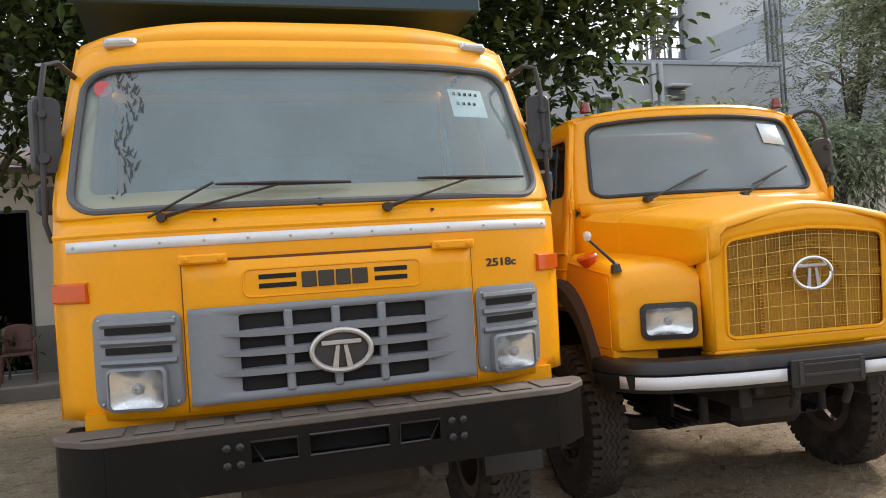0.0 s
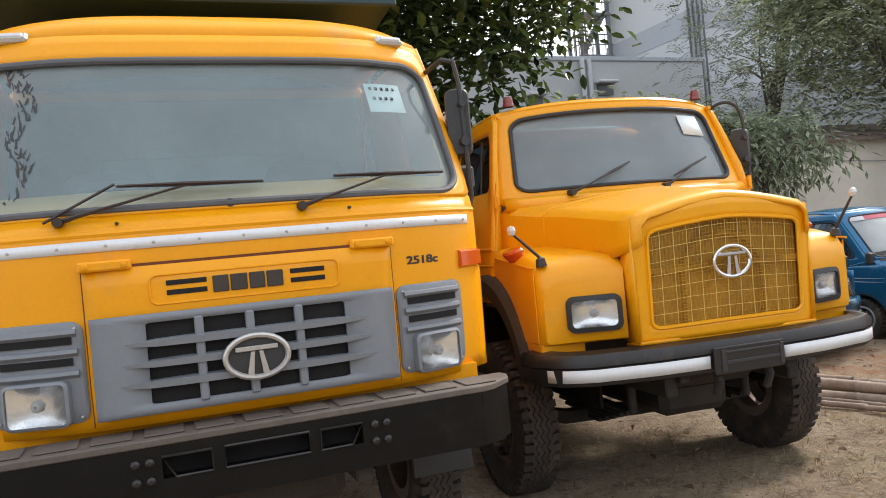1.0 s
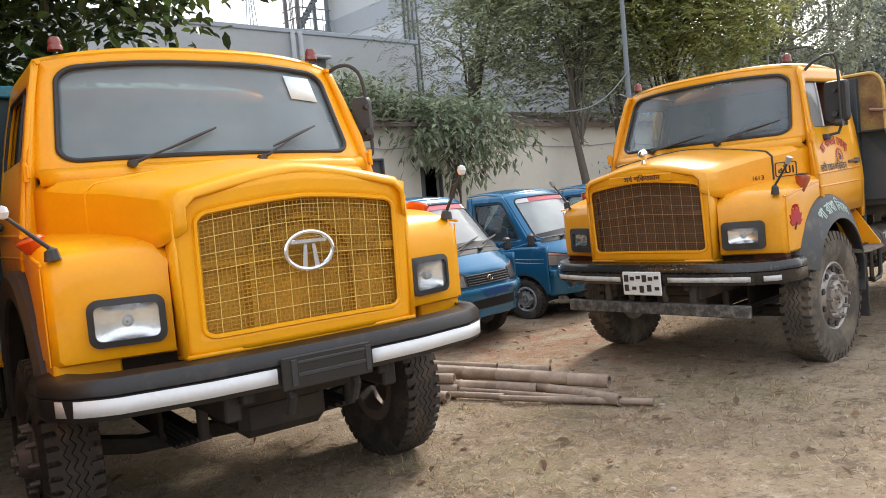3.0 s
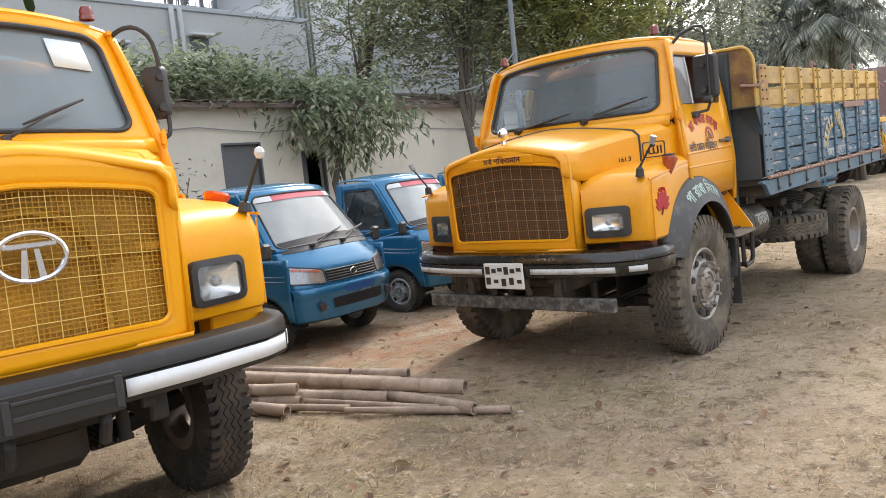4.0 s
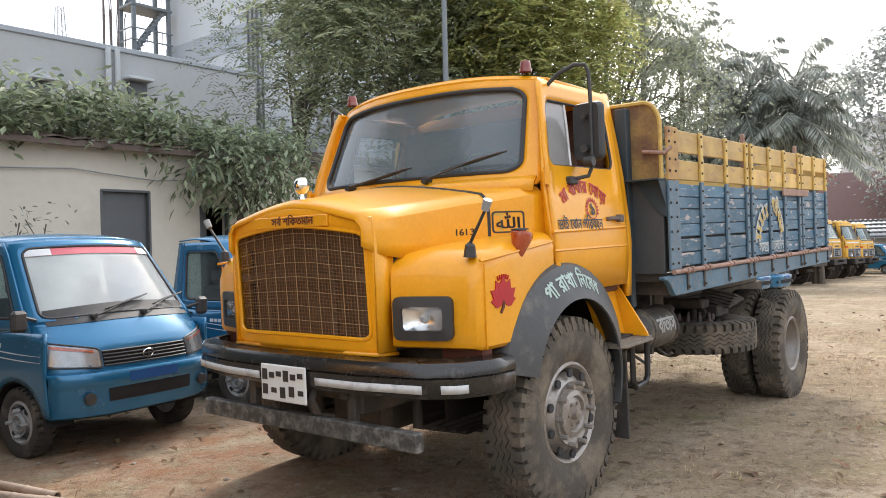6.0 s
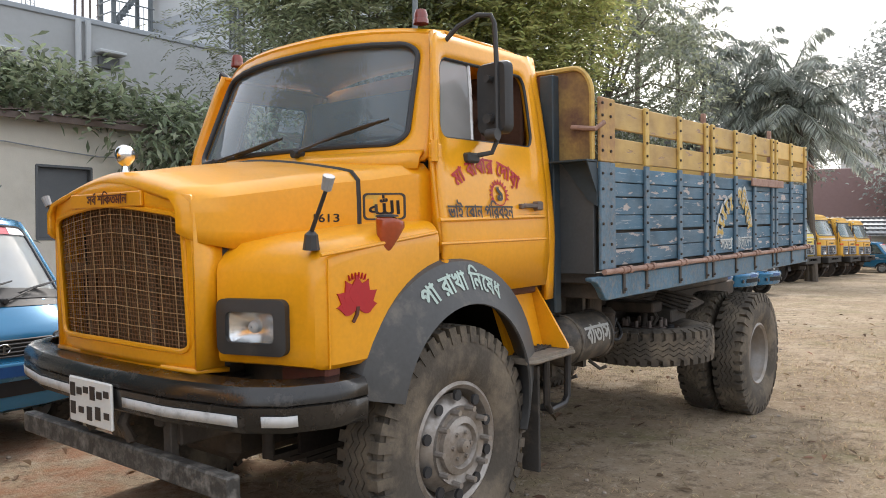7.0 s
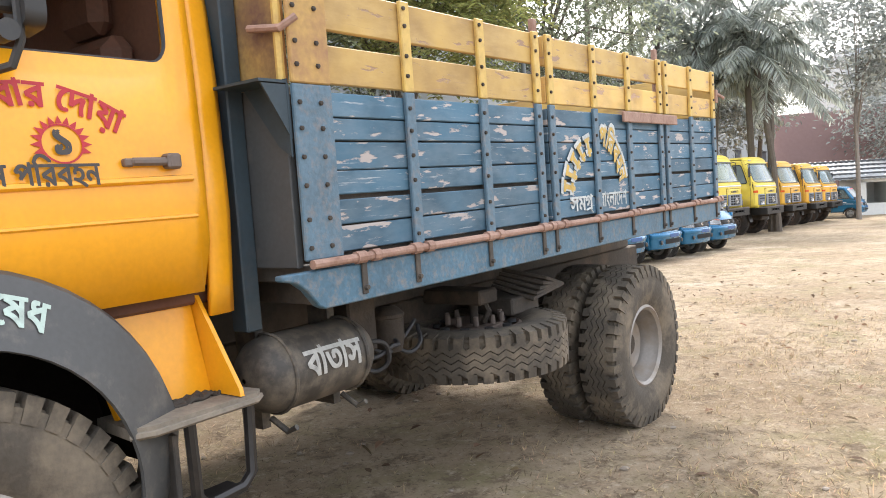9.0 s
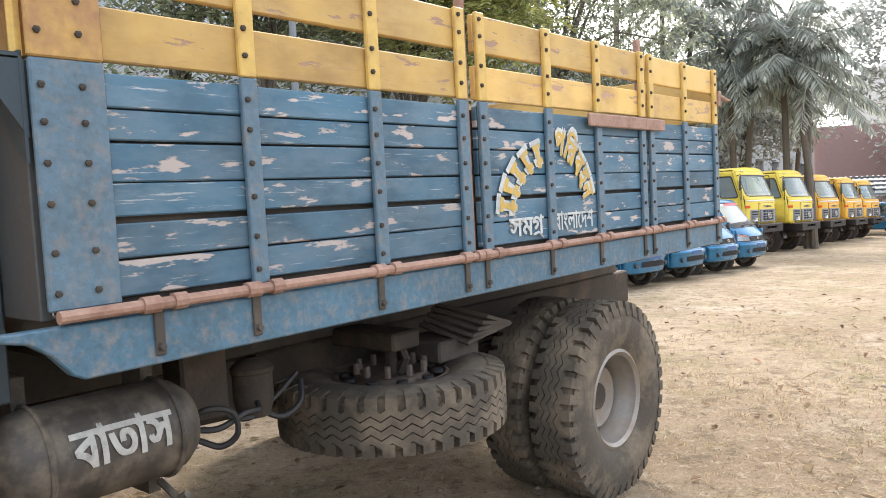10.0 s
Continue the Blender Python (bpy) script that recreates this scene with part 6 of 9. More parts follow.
def ground_mat():
    mt = bpy.data.materials.new("trodden_earth")
    mt.use_nodes = True
    nd, ln = mt.node_tree.nodes, mt.node_tree.links
    bs = nd["Principled BSDF"]
    bs.inputs["Roughness"].default_value = 0.95
    bs.inputs["Specular IOR Level"].default_value = 0.15
    tc = nd.new("ShaderNodeTexCoord")
    def nz(scale, detail, rough=0.6, vec=None):
        n = nd.new("ShaderNodeTexNoise")
        n.inputs["Scale"].default_value, n.inputs["Detail"].default_value, n.inputs["Roughness"].default_value = scale, detail, rough
        ln.new(vec or tc.outputs["Object"], n.inputs["Vector"])
        return n.outputs["Fac"]
    def ramp(src, lo, hi):
        r = nd.new("ShaderNodeMapRange")
        r.inputs[1].default_value, r.inputs[2].default_value = lo, hi
        ln.new(src, r.inputs[0])
        return r.outputs[0]
    def mix(f, a, b):
        m = nd.new("ShaderNodeMixRGB")
        ln.new(f, m.inputs[0])
        for i, c in ((1, a), (2, b)):
            if isinstance(c, tuple):
                m.inputs[i].default_value = (*c, 1)
            else:
                ln.new(c, m.inputs[i])
        return m.outputs[0]
    c = mix(ramp(nz(0.35, 6), 0.38, 0.62), (0.35, 0.262, 0.175), (0.50, 0.395, 0.28))
    c = mix(ramp(nz(1.1, 8, 0.7), 0.5, 0.66), c, (0.31, 0.265, 0.15))      # dry grass patches
    c = mix(ramp(nz(0.6, 5, 0.6), 0.56, 0.72), c, (0.56, 0.47, 0.37))       # pale dust
    c = mix(ramp(nz(4.5, 9, 0.78), 0.50, 0.60), c, (0.23, 0.175, 0.12))      # scuffed darker soil
    c = mix(ramp(nz(11, 9, 0.8), 0.53, 0.62), c, (0.52, 0.425, 0.315))         # crumbs of dry soil
    c = mix(ramp(nz(27, 6, 0.75), 0.56, 0.66), c, (0.17, 0.125, 0.085))
    # straw scattered about
    mp = nd.new("ShaderNodeMapping")
    mp.inputs["Scale"].default_value, mp.inputs["Rotation"].default_value = (14, 60, 1), (0, 0, 0.6)
    ln.new(tc.outputs["Object"], mp.inputs["Vector"])
    c = mix(ramp(nz(1.0, 4, 0.6, mp.outputs[0]), 0.63, 0.68), c, (0.40, 0.33, 0.21))
    mp2 = nd.new("ShaderNodeMapping")
    mp2.inputs["Scale"].default_value, mp2.inputs["Rotation"].default_value = (70, 16, 1), (0, 0, 0.35)
    ln.new(tc.outputs["Object"], mp2.inputs["Vector"])
    c = mix(ramp(nz(1.0, 4, 0.6, mp2.outputs[0]), 0.64, 0.69), c, (0.13, 0.10, 0.065))
    # broken brick near the parked row
    sx = nd.new("ShaderNodeVectorMath")
    sx.operation = "DISTANCE"
    sx.inputs[1].default_value = (4.3, 7.6, 0)
    ln.new(tc.outputs["Object"], sx.inputs[0])
    near = nd.new("ShaderNodeMapRange")
    near.inputs[1].default_value, near.inputs[2].default_value, near.inputs[3].default_value, near.inputs[4].default_value = 0.4, 2.6, 0.75, 0.0
    ln.new(sx.outputs["Value"], near.inputs[0])
    mu = nd.new("ShaderNodeMath")
    mu.operation = "MULTIPLY"
    ln.new(near.outputs[0], mu.inputs[0])
    ln.new(ramp(nz(3.0, 8, 0.7), 0.4, 0.6), mu.inputs[1])
    c = mix(mu.outputs[0], c, (0.38, 0.18, 0.10))
    ln.new(c, bs.inputs["Base Color"])
    b1 = nd.new("ShaderNodeBump")
    b1.inputs["Strength"].default_value, b1.inputs["Distance"].default_value = 1.0, 0.05
    ln.new(nz(9, 12, 0.8), b1.inputs["Height"])
    ln.new(b1.outputs[0], bs.inputs["Normal"])
    return mt


earth = ground_mat()
m = M()
xs = sorted(set([-400, -200, -100, -60, -40, -30, -24] + [round(-20 + 0.5 * i, 2) for i in range(121)] + [45, 52, 60, 80, 120, 200, 400]))
ys = sorted(set([-400, -200, -100, -60, -40, -25] + [round(-15 + 0.5 * i, 2) for i in range(101)] + [40, 50, 60, 80, 120, 200, 400]))
m.add([(x, y, ground_height(x, y)) for y in ys for x in xs], [(j * len(xs) + i, j * len(xs) + i + 1, (j + 1) * len(xs) + i + 1, (j + 1) * len(xs) + i) for j in range(len(ys) - 1) for i in range(len(xs) - 1)])
tagged(part("ground", m, earth, smooth=80), "trodden bare earth with dry grass and straw", "ground", kind="structure")

# the yard's own axes: U along the shed wall, V away from the yard
YAW = 27.0
UA, VA = Vector((math.cos(radians(YAW)), math.sin(radians(YAW)), 0)), Vector((-math.sin(radians(YAW)), math.cos(radians(YAW)), 0))


def yard(u, v, z=0.0, turn=0.0):
    p = UA * u + VA * v
    return pose(p.x, p.y, z, 0, 0, YAW + turn)


plaster = mat("cream_plaster", (0.66, 0.61, 0.52), 0.9, var=0.06, dirt=(0.33, 0.29, 0.23), dirt_amount=0.16, dirt_scale=0.8, bump=0.2)
plinth_mat = mat("grey_plinth", (0.22, 0.20, 0.18), 0.9, var=0.15, dirt=(0.12, 0.1, 0.08), dirt_amount=0.3, bump=0.3)
tin = mat("rusty_tin_roof", (0.17, 0.13, 0.11), 0.7, 0.2, var=0.2, dirt=(0.1, 0.06, 0.04), dirt_amount=0.4)
concrete = mat("grey_concrete", (0.42, 0.43, 0.43), 0.9, var=0.06, dirt=(0.28, 0.28, 0.27), dirt_amount=0.15, dirt_scale=0.35)
concrete_pale = mat("pale_render", (0.50, 0.52, 0.53), 0.9, var=0.04, dirt=(0.35, 0.36, 0.36), dirt_amount=0.1, dirt_scale=0.3)
concrete_band = mat("darker_render_band", (0.36, 0.385, 0.41), 0.9, var=0.04)
dark_room = mat("interior_shade", (0.02, 0.02, 0.02), 0.9, var=0.1)
shutter = mat("grey_window_leaf", (0.12, 0.125, 0.13), 0.7, var=0.1)

# the long shed: its wall with window and door openings, tin roof
SV = 12.38                                # where the wall stands
SHED = yard(0, SV)
WIN = [(-3.85, -2.72, 0.25, 2.80), (10.5, 11.4, 1.5, 2.69), (12.42, 13.05, 0.1, 2.46), (4.6, 5.5, 1.2, 2.3)]
U0, U1, ZT = -26.0, 27.0, 3.5
cuts = sorted(set([U0, U1] + [w[0] for w in WIN] + [w[1] for w in WIN]))
m = M()
for a, b in zip(cuts, cuts[1:]):
    hit = [w for w in WIN if w[0] <= a + 1e-6 and w[1] >= b - 1e-6]
    spans = [(-1.2, ZT)] if not hit else [(-1.2, hit[0][2]), (hit[0][3], ZT)]
    for z0, z1 in spans:
        m.box(a, b, 0, 0.22, z0, z1)
wall = part("wall_shed", m, plaster, at=SHED, smooth=0)
tagged(wall, "long cream plastered shed wall with dark openings", "wall", kind="structure")
for i, (a, b, z0, z1) in enumerate(WIN):
    m = M()
    for q in ((a - 0.012, a + 0.028, z0, z1), (b - 0.028, b + 0.012, z0, z1), (a, b, z1 - 0.028, z1 + 0.015), (a, b, z0 - 0.015, z0 + 0.028)):
        m.box(q[0], q[1], -0.012, 0.10, q[2], q[3], 0.004)
    part("window_frame", m, shutter, wall)
    # second window: the panel fills it, its grey stands for the dim interior
    m = M()
    m.box(a + 0.03, lerp(a, b, 0.965 if i == 1 else 0.3), 0.09, 0.12, z0 + 0.03, z1 - 0.03, 0.003)
    part("window_leaf", m, shutter, wall)
# near-black back wall and floor hold the room's shade in their colour
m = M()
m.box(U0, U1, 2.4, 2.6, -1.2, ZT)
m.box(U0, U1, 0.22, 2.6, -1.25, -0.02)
tagged(part("wall_shed_back", m, dark_room, at=SHED), "back wall inside the shed, its shade put into near-black", "wall", kind="structure")
m = M()
n = 240
rings = []
for (v, z) in ((-0.38, ZT - 0.03), (3.2, ZT + 0.75)):
    rings.append([Vector((lerp(U0 - 0.3, U1 + 0.3, i / n), v, z + 0.018 * (1 if i % 2 else -1))) for i in range(n + 1)])
m.loft(rings, False, False)
shed_roof = part("roof_shed", m, tin, at=SHED, thick=0.012)
tagged(shed_roof, "rusty corrugated tin roof over the shed", "roof", kind="structure")
m = M()
m.box(U0, U1, -0.34, -0.30, ZT - 0.15, ZT - 0.05)
for i in range(30):
    u = lerp(U0, U1, i / 29)
    m.box(u - 0.03, u + 0.03, -0.32, 0.1, ZT - 0.13, ZT - 0.05)
tagged(part("roof_trim", m, tin, at=SHED), "dark wooden eaves board under the tin roof", "trim", kind="structure")
m = M()
m.box(-22, -3.87, -0.02, 0.005, 0.0, 0.96)
m.box(-2.70, 4.0, -0.02, 0.005, 0.0, 0.96)
tagged(part("wall_skirting", m, plinth_mat, at=SHED), "dark grey painted band along the foot of the shed wall", "skirting", kind="structure")
m = M()
m.box(-22, 0, -1.5, -0.025, -0.3, 0.22, 0.03)
tagged(part("plinth", m, plinth_mat, at=SHED), "low grey concrete plinth along the shed", "plinth", kind="structure")
# cable sagging along the wall
m = M()
pts = []
for i in range(61):
    u = lerp(-3, 27, i / 60)
    pts.append((u, -0.06, 3.12 - 0.035 * (u - 5) * (1 if u < 12 else 0.6) * 0.6 - 0.12 * math.sin(math.pi * ((u % 5) / 5))))
m.tube(pts, 0.011, 5)
tagged(part("wall_cable", m, silver_tape, at=SHED), "thin grey cable sagging along the shed wall", "cable")

# low grey building behind the shed and the tall one with its stair tower
m = M()
m.box(-50, 22.6, 24.0, 30.0, -2, 8.4, 0.05)
low = part("low_building", m, concrete, at=pose(0, 0, 0, 0, 0, YAW))
tagged(low, "long low grey rendered building behind the shed", "building")
m = M()
m.box(-50, 22.7, 23.94, 30.05, 8.35, 8.52, 0.02)
part("coping", m, concrete_band, low)
for u in (16.62, 16.93):
    m = M()
    m.cyl((u, 23.85, 0), (u, 23.85, 8.4), 0.09, 0.09, 10)
    part("drain_pipe", m, concrete_pale, low)
for u, w, z0, z1 in ((8.2, 1.1, 6.3, 6.9), (14.2, 0.6, 6.4, 6.95), (17.3, 0.7, 7.0, 7.4)):
    m = M()
    m.box(u, u + w, 23.9, 24.02, z0, z1, 0.02)
    w_ = part("window", m, shutter, low)
    m = M()
    m.box(u - 0.1, u + w + 0.1, 23.6, 24.0, z1 + 0.05, z1 + 0.15, 0.02)
    part("window_hood", m, concrete_pale, w_)
# bare reinforcing rods left standing on the flat roof, and a thin lattice mast
rod_mat = mat("rusty_rod", (0.13, 0.10, 0.09), 0.8, var=0.2)
steel_pale = mat("pale_mast_steel", (0.35, 0.36, 0.36), 0.7, var=0.1)
rods_at = random.Random(17)
for i, (u, top) in enumerate(((16.74, 11.6), (16.88, 11.0), (16.96, 9.7), (17.02, 11.2), (17.12, 9.9), (17.18, 11.3), (17.26, 10.9), (17.36, 11.1), (17.44, 10.9), (17.5, 9.8))):
    m = M()
    v = 24.35 + 0.22 * (i % 3)
    m.tube([(u, v, 8.4), (u + rods_at.uniform(-0.02, 0.02), v, 9.6), (u + rods_at.uniform(-0.06, 0.06), v, top)], 0.035 if i == 0 else 0.02, 5)
    part("roof_rod", m, rod_mat, low)
m = M()
for a in (0, 1):
    for b in (0, 1):
        m.tube([(15.30 + 0.30 * a, 24.5 + 0.3 * b, 8.4), (15.36 + 0.18 * a, 24.56 + 0.18 * b, 9.62)], 0.018, 5)
for k in range(6):
    z, w = 8.55 + 0.18 * k, 0.29 - 0.02 * k
    m.tube([(15.45 - w / 2, 24.65 - w / 2, z), (15.45 + w / 2, 24.65 - w / 2, z + 0.17)], 0.010, 4)
    m.tube([(15.45 + w / 2, 24.65 - w / 2, z), (15.45 - w / 2, 24.65 - w / 2, z + 0.17)], 0.010, 4)
part("lattice_mast", m, steel_pale, low)
m = M()
m.box(23.6, 46, 25, 31.9, -2, 31, 0.05)
tall = part("tall_building", m, concrete_pale, at=pose(0, 0, 0, 0, 0, YAW))
tagged(tall, "tall pale grey rendered building with darker bands", "building")
for z in (10.1, 14.0, 17.9, 21.8, 25.7):
    m = M()
    m.box(23.57, 46.1, 24.97, 31.93, z, z + 1.0)
    part("wall_band", m, concrete_band, tall)
for v in (26.4, 29.6):
    m = M()
    m.box(23.52, 23.62, v, v + 1.0, 16.0, 17.0, 0.02)
    part("window", m, shutter, tall)
for j in range(4):
    m = M()
    m.cyl((23.5, 24.75 + 0.3 * j, 2), (23.5, 24.75 + 0.3 * j, 11.6), 0.05, 0.05, 6)
    part("wall_pipe", m, shutter, tall)
# open steel stair tower
stair = thing("stair_tower", yard(21.5, 31.0) @ Matrix.Diagonal((0.72, 0.5, 1, 1)), "open grey steel fire-escape stair tower", "stairs")
steel_grey = mat("grey_stair_steel", (0.17, 0.19, 0.20), 0.6, var=0.1)
for x in (0, 2.3):
    for y in (0, 2.2):
        m = M()
        m.box(x - 0.12, x + 0.12, y - 0.12, y + 0.12, -1, 24)
        part("column", m, steel_grey, stair)
for f in range(10):
    z = 4.2 + 2.1 * f
    m = M()
    m.box(-0.2, 2.5, -0.2, 2.4, z - 0.12, z, 0.02)
    part("landing", m, steel_grey, stair)
    m = M()
    for i in range(11):
        t = i / 11
        y = 0.3 if f % 2 else 1.5
        m.box(0.2 + 1.8 * t, 0.45 + 1.8 * t, y - 0.3, y + 0.5, z + 2.0 * t + 0.1, z + 2.0 * t + 0.16)
    for yy in (-0.3, 0.5):
        m.loft([[Vector((0.2, y + yy, z)), Vector((0.2, y + yy, z + 0.25)), Vector((0.2, y + yy + 0.05, z + 0.25)), Vector((0.2, y + yy + 0.05, z))], [Vector((2.1, y + yy, z + 1.95)), Vector((2.1, y + yy, z + 2.2)), Vector((2.1, y + yy + 0.05, z + 2.2)), Vector((2.1, y + yy + 0.05, z + 1.95))]], True, True)
    part("flight", m, steel_grey, stair)
    m = M()
    for hgt in (0.5, 1.0):
        m.tube([(-0.2, -0.2, z + hgt), (2.5, -0.2, z + hgt)], 0.035, 5)
        m.tube([(-0.2, -0.2, z + hgt), (-0.2, 2.4, z + hgt)], 0.035, 5)
    for i in range(6):
        m.tube([(-0.2 + 0.5 * i, -0.2, z), (-0.2 + 0.5 * i, -0.2, z + 1.0)], 0.03, 5)
    part("railing", m, steel_grey, stair)

# plain unseen wall added behind the camera to block low sky light
m = M()
m.box(-26, 44, -9.3, -9.05, -0.5, 3.2, 0.02)
tagged(part("wall_south", m, concrete, at=pose(0, 0, 0, 0, 0, YAW)), "plain grey unseen wall that blocks low sky light", "wall", kind="structure")


# ---------------------------------------------------------------- cab-over truck
def cabover(at, paint, label, full=True, name="cab_over_truck"):
    """A flat-fronted lorry; x across, -y ahead, z up, from the ground under its face."""
    T = thing(name, at, label, "truck")
    HW = 1.18
    def face(u, z):
        a = abs(u)
        y = 0.075 + 0.25 * a ** 4 + 0.40 * max(0.0, z - 1.87) + 0.05 * max(0.0, 1.25 - z)
        x = u * (HW - 0.10 * max(0.0, (z - 1.9) / 0.95) ** 1.5 - 0.02 * max(0.0, 1.3 - z))
        return Vector((x, y, z))
    # lower face, hung round the hatch
    m = M()
    m.grid(lambda u, v: face(u * 2 - 1, lerp(1.09, 1.955, v)), 36, 12)
    part("cab_face", m, paint, T, thick=0.02)
    # swelling under the windscreen
    m = M()
    m.tube([face(-1 + i / 12, 1.885) for i in range(25)], 0.016, 8)
    part("face_crease", m, paint, T)
    # windscreen frame
    m = M()
    sf = lambda u, v: face(u, lerp(1.955, 2.80, v))
    hole = (-0.945, 0.945, 0.035, 0.85)
    lp = holed(m, sf, (-1, 1, 0, 1), hole, 0.12, 3, 7, 9)
    part("windscreen_frame", m, paint, T, thick=0.03)
    m = M()
    m.tube([p + Vector((0, -0.014, 0)) for p in lp], 0.017, 8, True)
    part("windscreen_seal", m, gasket_grey, T)
    m = M()
    holed(m, lambda u, v: sf(u, v) + Vector((0, 0.06, 0)), (-0.985, 0.985, 0.0, 0.93), (-0.885, 0.915, 0.135, 0.845), 0.05, 2, 4, 5)
    part("inner_frame", m, inner_paint, T, "pale yellow inner frame of the windscreen", thick=0.01)
    m = M()
    pane(m, lambda u, v: sf(u, v) + Vector((0, 0.004, 0)), hole, 0.12, 6, 7, 9)
    ws = part("windscreen", m, screen_a, T)
    ws.visible_shadow = False
    # roof brow and roof
    def roof(u, s):
        a = u * 2 - 1
        f = face(a, 2.80)
        k = min(1.0, s / 0.25)
        an = k * math.pi / 2
        y = f.y + 0.06 * math.sin(an) + 0.15 * (1 - math.cos(an)) + max(0, s - 0.25) / 0.75 * 1.15
        z = 2.80 + 0.145 * math.sin(an) - (0.085 * abs(a) ** 4) * k
        return Vector((f.x * (1 - 0.03 * k), y, z))
    m = M()
    m.grid(roof, 24, 14)
    part("roof", m, paint, T, thick=0.02)
    for s in (-1, 1):
        m = M()
        def side(u, v, s=s):
            z = lerp(1.09, 2.82, v)
            f = face(1.0, z)
            return Vector((s * (f.x + 0.002), lerp(f.y, 1.85, u), z))
        lp2 = holed(m, side, (0, 1, 0, 1), (0.12, 0.52, 0.50, 0.90), 0.05, 3, 4, 5)
        part("cab_side", m, paint, T, thick=0.03)
        m = M()
        pane(m, lambda u, v: side(u, v), (0.12, 0.52, 0.50, 0.90), 0.05)
        g = part("side_glass", m, screen_b, T)
        g.visible_shadow = False
        m = M()
        m.tube([p + Vector((s * 0.014, 0, 0)) for p in lp2], 0.016, 6, True)
        m.tube([side(0.07, v / 8) + Vector((s * 0.014, 0, 0)) for v in range(9)], 0.005, 5)
        m.tube([side(0.60, v / 8) + Vector((s * 0.014, 0, 0)) for v in range(9)], 0.005, 5)
        part("door_seal", m, gasket, T)
    m = M()
    m.box(-1.08, 1.08, 1.80, 1.85, 1.1, 2.86, 0.02)
    m.box(-1.08, 1.08, 0.2, 1.8, 1.05, 1.12)
    part("cab_back", m, paint, T)
    m = M()
    m.box(-1.04, 1.04, 1.765, 1.795, 1.2, 2.78, 0.01)
    m.box(-0.62, 0.62, 1.74, 1.765, 2.12, 2.42, 0.01)
    part("cab_lining", m, pale_lining, T)
    m = M()
    m.box(-1.05, 1.05, 0.28, 0.6, 1.55, 1.925, 0.05)
    part("dashboard", m, cab_dark, T)
    m = M()
    m.box(-1.04, 1.04, 0.24, 0.50, 1.93, 1.99, 0.02)
    part("dash_top", m, ivory, T, "ivory dashboard top")
    for s in (-1, 1):
        m = M()
        m.box(s * 0.55 - 0.26, s * 0.55 + 0.26, 0.9, 1.4, 1.6, 1.78, 0.05)
        m.box(s * 0.55 - 0.25, s * 0.55 + 0.25, 1.3, 1.45, 1.75, 2.3, 0.06)
        part("cab_seat", m, seat_mat, T)
    m = M()
    m.box(-0.75, 0.55, 1.77, 1.80, 2.05, 2.45, 0.02)
    part("rear_window", m, white_lens, T)
    steering_wheel(T, pose(-0.55, 0.72, 2.0, -28), cab_dark)
    # hatch and its outline
    hx0, hx1, hz0, hz1 = -0.648, 0.648, 1.105, 1.742
    m = M()
    m.grid(lambda u, v: face(lerp(hx0, hx1, u) / HW, lerp(hz0, hz1, v)) + Vector((0, -0.016, 0)), 24, 8)
    hatch = part("front_hatch", m, paint, T, thick=0.014)
    m = M()
    q = [face(lerp(hx0, hx1, i / 16) / HW, hz1 + 0.006) + Vector((0, -0.012, 0)) for i in range(17)]
    m.tube(q, 0.009, 4)
    for x in (hx0, hx1):
        m.tube([face(x / HW, lerp(hz0, hz1, i / 4)) + Vector((0, -0.012, 0)) for i in range(5)], 0.008, 4)
    part("hatch_gap", m, red_shadow, hatch)
    for x0 in (-0.662, 0.458):
        m = M()
        p = face((x0 + 0.1) / HW, 1.755)
        m.box(x0, x0 + 0.205, p.y - 0.045, p.y - 0.006, 1.734, 1.776, 0.008)
        m.lathe([(0.013, 0.0), (0.011, -0.012), (0.002, -0.014)], 8, (x0 + 0.03, p.y - 0.045, 1.755), "y")
        m.lathe([(0.013, 0.0), (0.011, -0.012), (0.002, -0.014)], 8, (x0 + 0.175, p.y - 0.045, 1.755), "y")
        part("hatch_hinge", m, paint, hatch)
    # name panel: a raised frame with plain bars in place of the maker's name
    m = M()
    yb = 0.052
    m.tube([Vector((p[0], yb + 0.0, p[1])) for p in rrect(-0.397, 0.395, 1.578, 1.698, 0.03)], 0.005, 6, True)
    part("name_frame", m, paint, hatch)
    m = M()
    for x0, w in ((-0.147, 0.065), (-0.074, 0.07), (0.005, 0.065), (0.078, 0.07)):
        m.box(x0, x0 + w, yb - 0.008, yb + 0.004, 1.605, 1.675, 0.003)
    part("name_bar", m, steel_dark, hatch)
    # slots are near-black bars, their shade put into the colour
    m = M()
    for x0, x1 in ((-0.332, -0.17), (0.18, 0.332)):
        for z in (1.612, 1.652):
            m.box(x0, x1, yb - 0.004, yb + 0.01, z, z + 0.021, 0.002)
    part("air_slot", m, dark_slot, hatch)
    # centre grille
    def gface(u, v, z0=1.135, z1=1.545):
        return Vector((lerp(-0.635, 0.63, u), 0.038 - 0.01 * math.sin(math.pi * u), lerp(z0, z1, v)))
    m = M()
    lpg = holed(m, gface, (0, 1, 0, 1), (0.165, 0.82, 0.10, 0.91), 0.02, 2, 4, 6)
    gr = part("grille", m, grille_grey, hatch, "grey plastic grille", thick=0.02)
    # plain near-black sheet gives the grille openings their shade
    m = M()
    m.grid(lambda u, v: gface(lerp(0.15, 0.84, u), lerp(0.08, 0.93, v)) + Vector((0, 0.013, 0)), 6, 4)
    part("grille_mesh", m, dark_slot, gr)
    m = M()
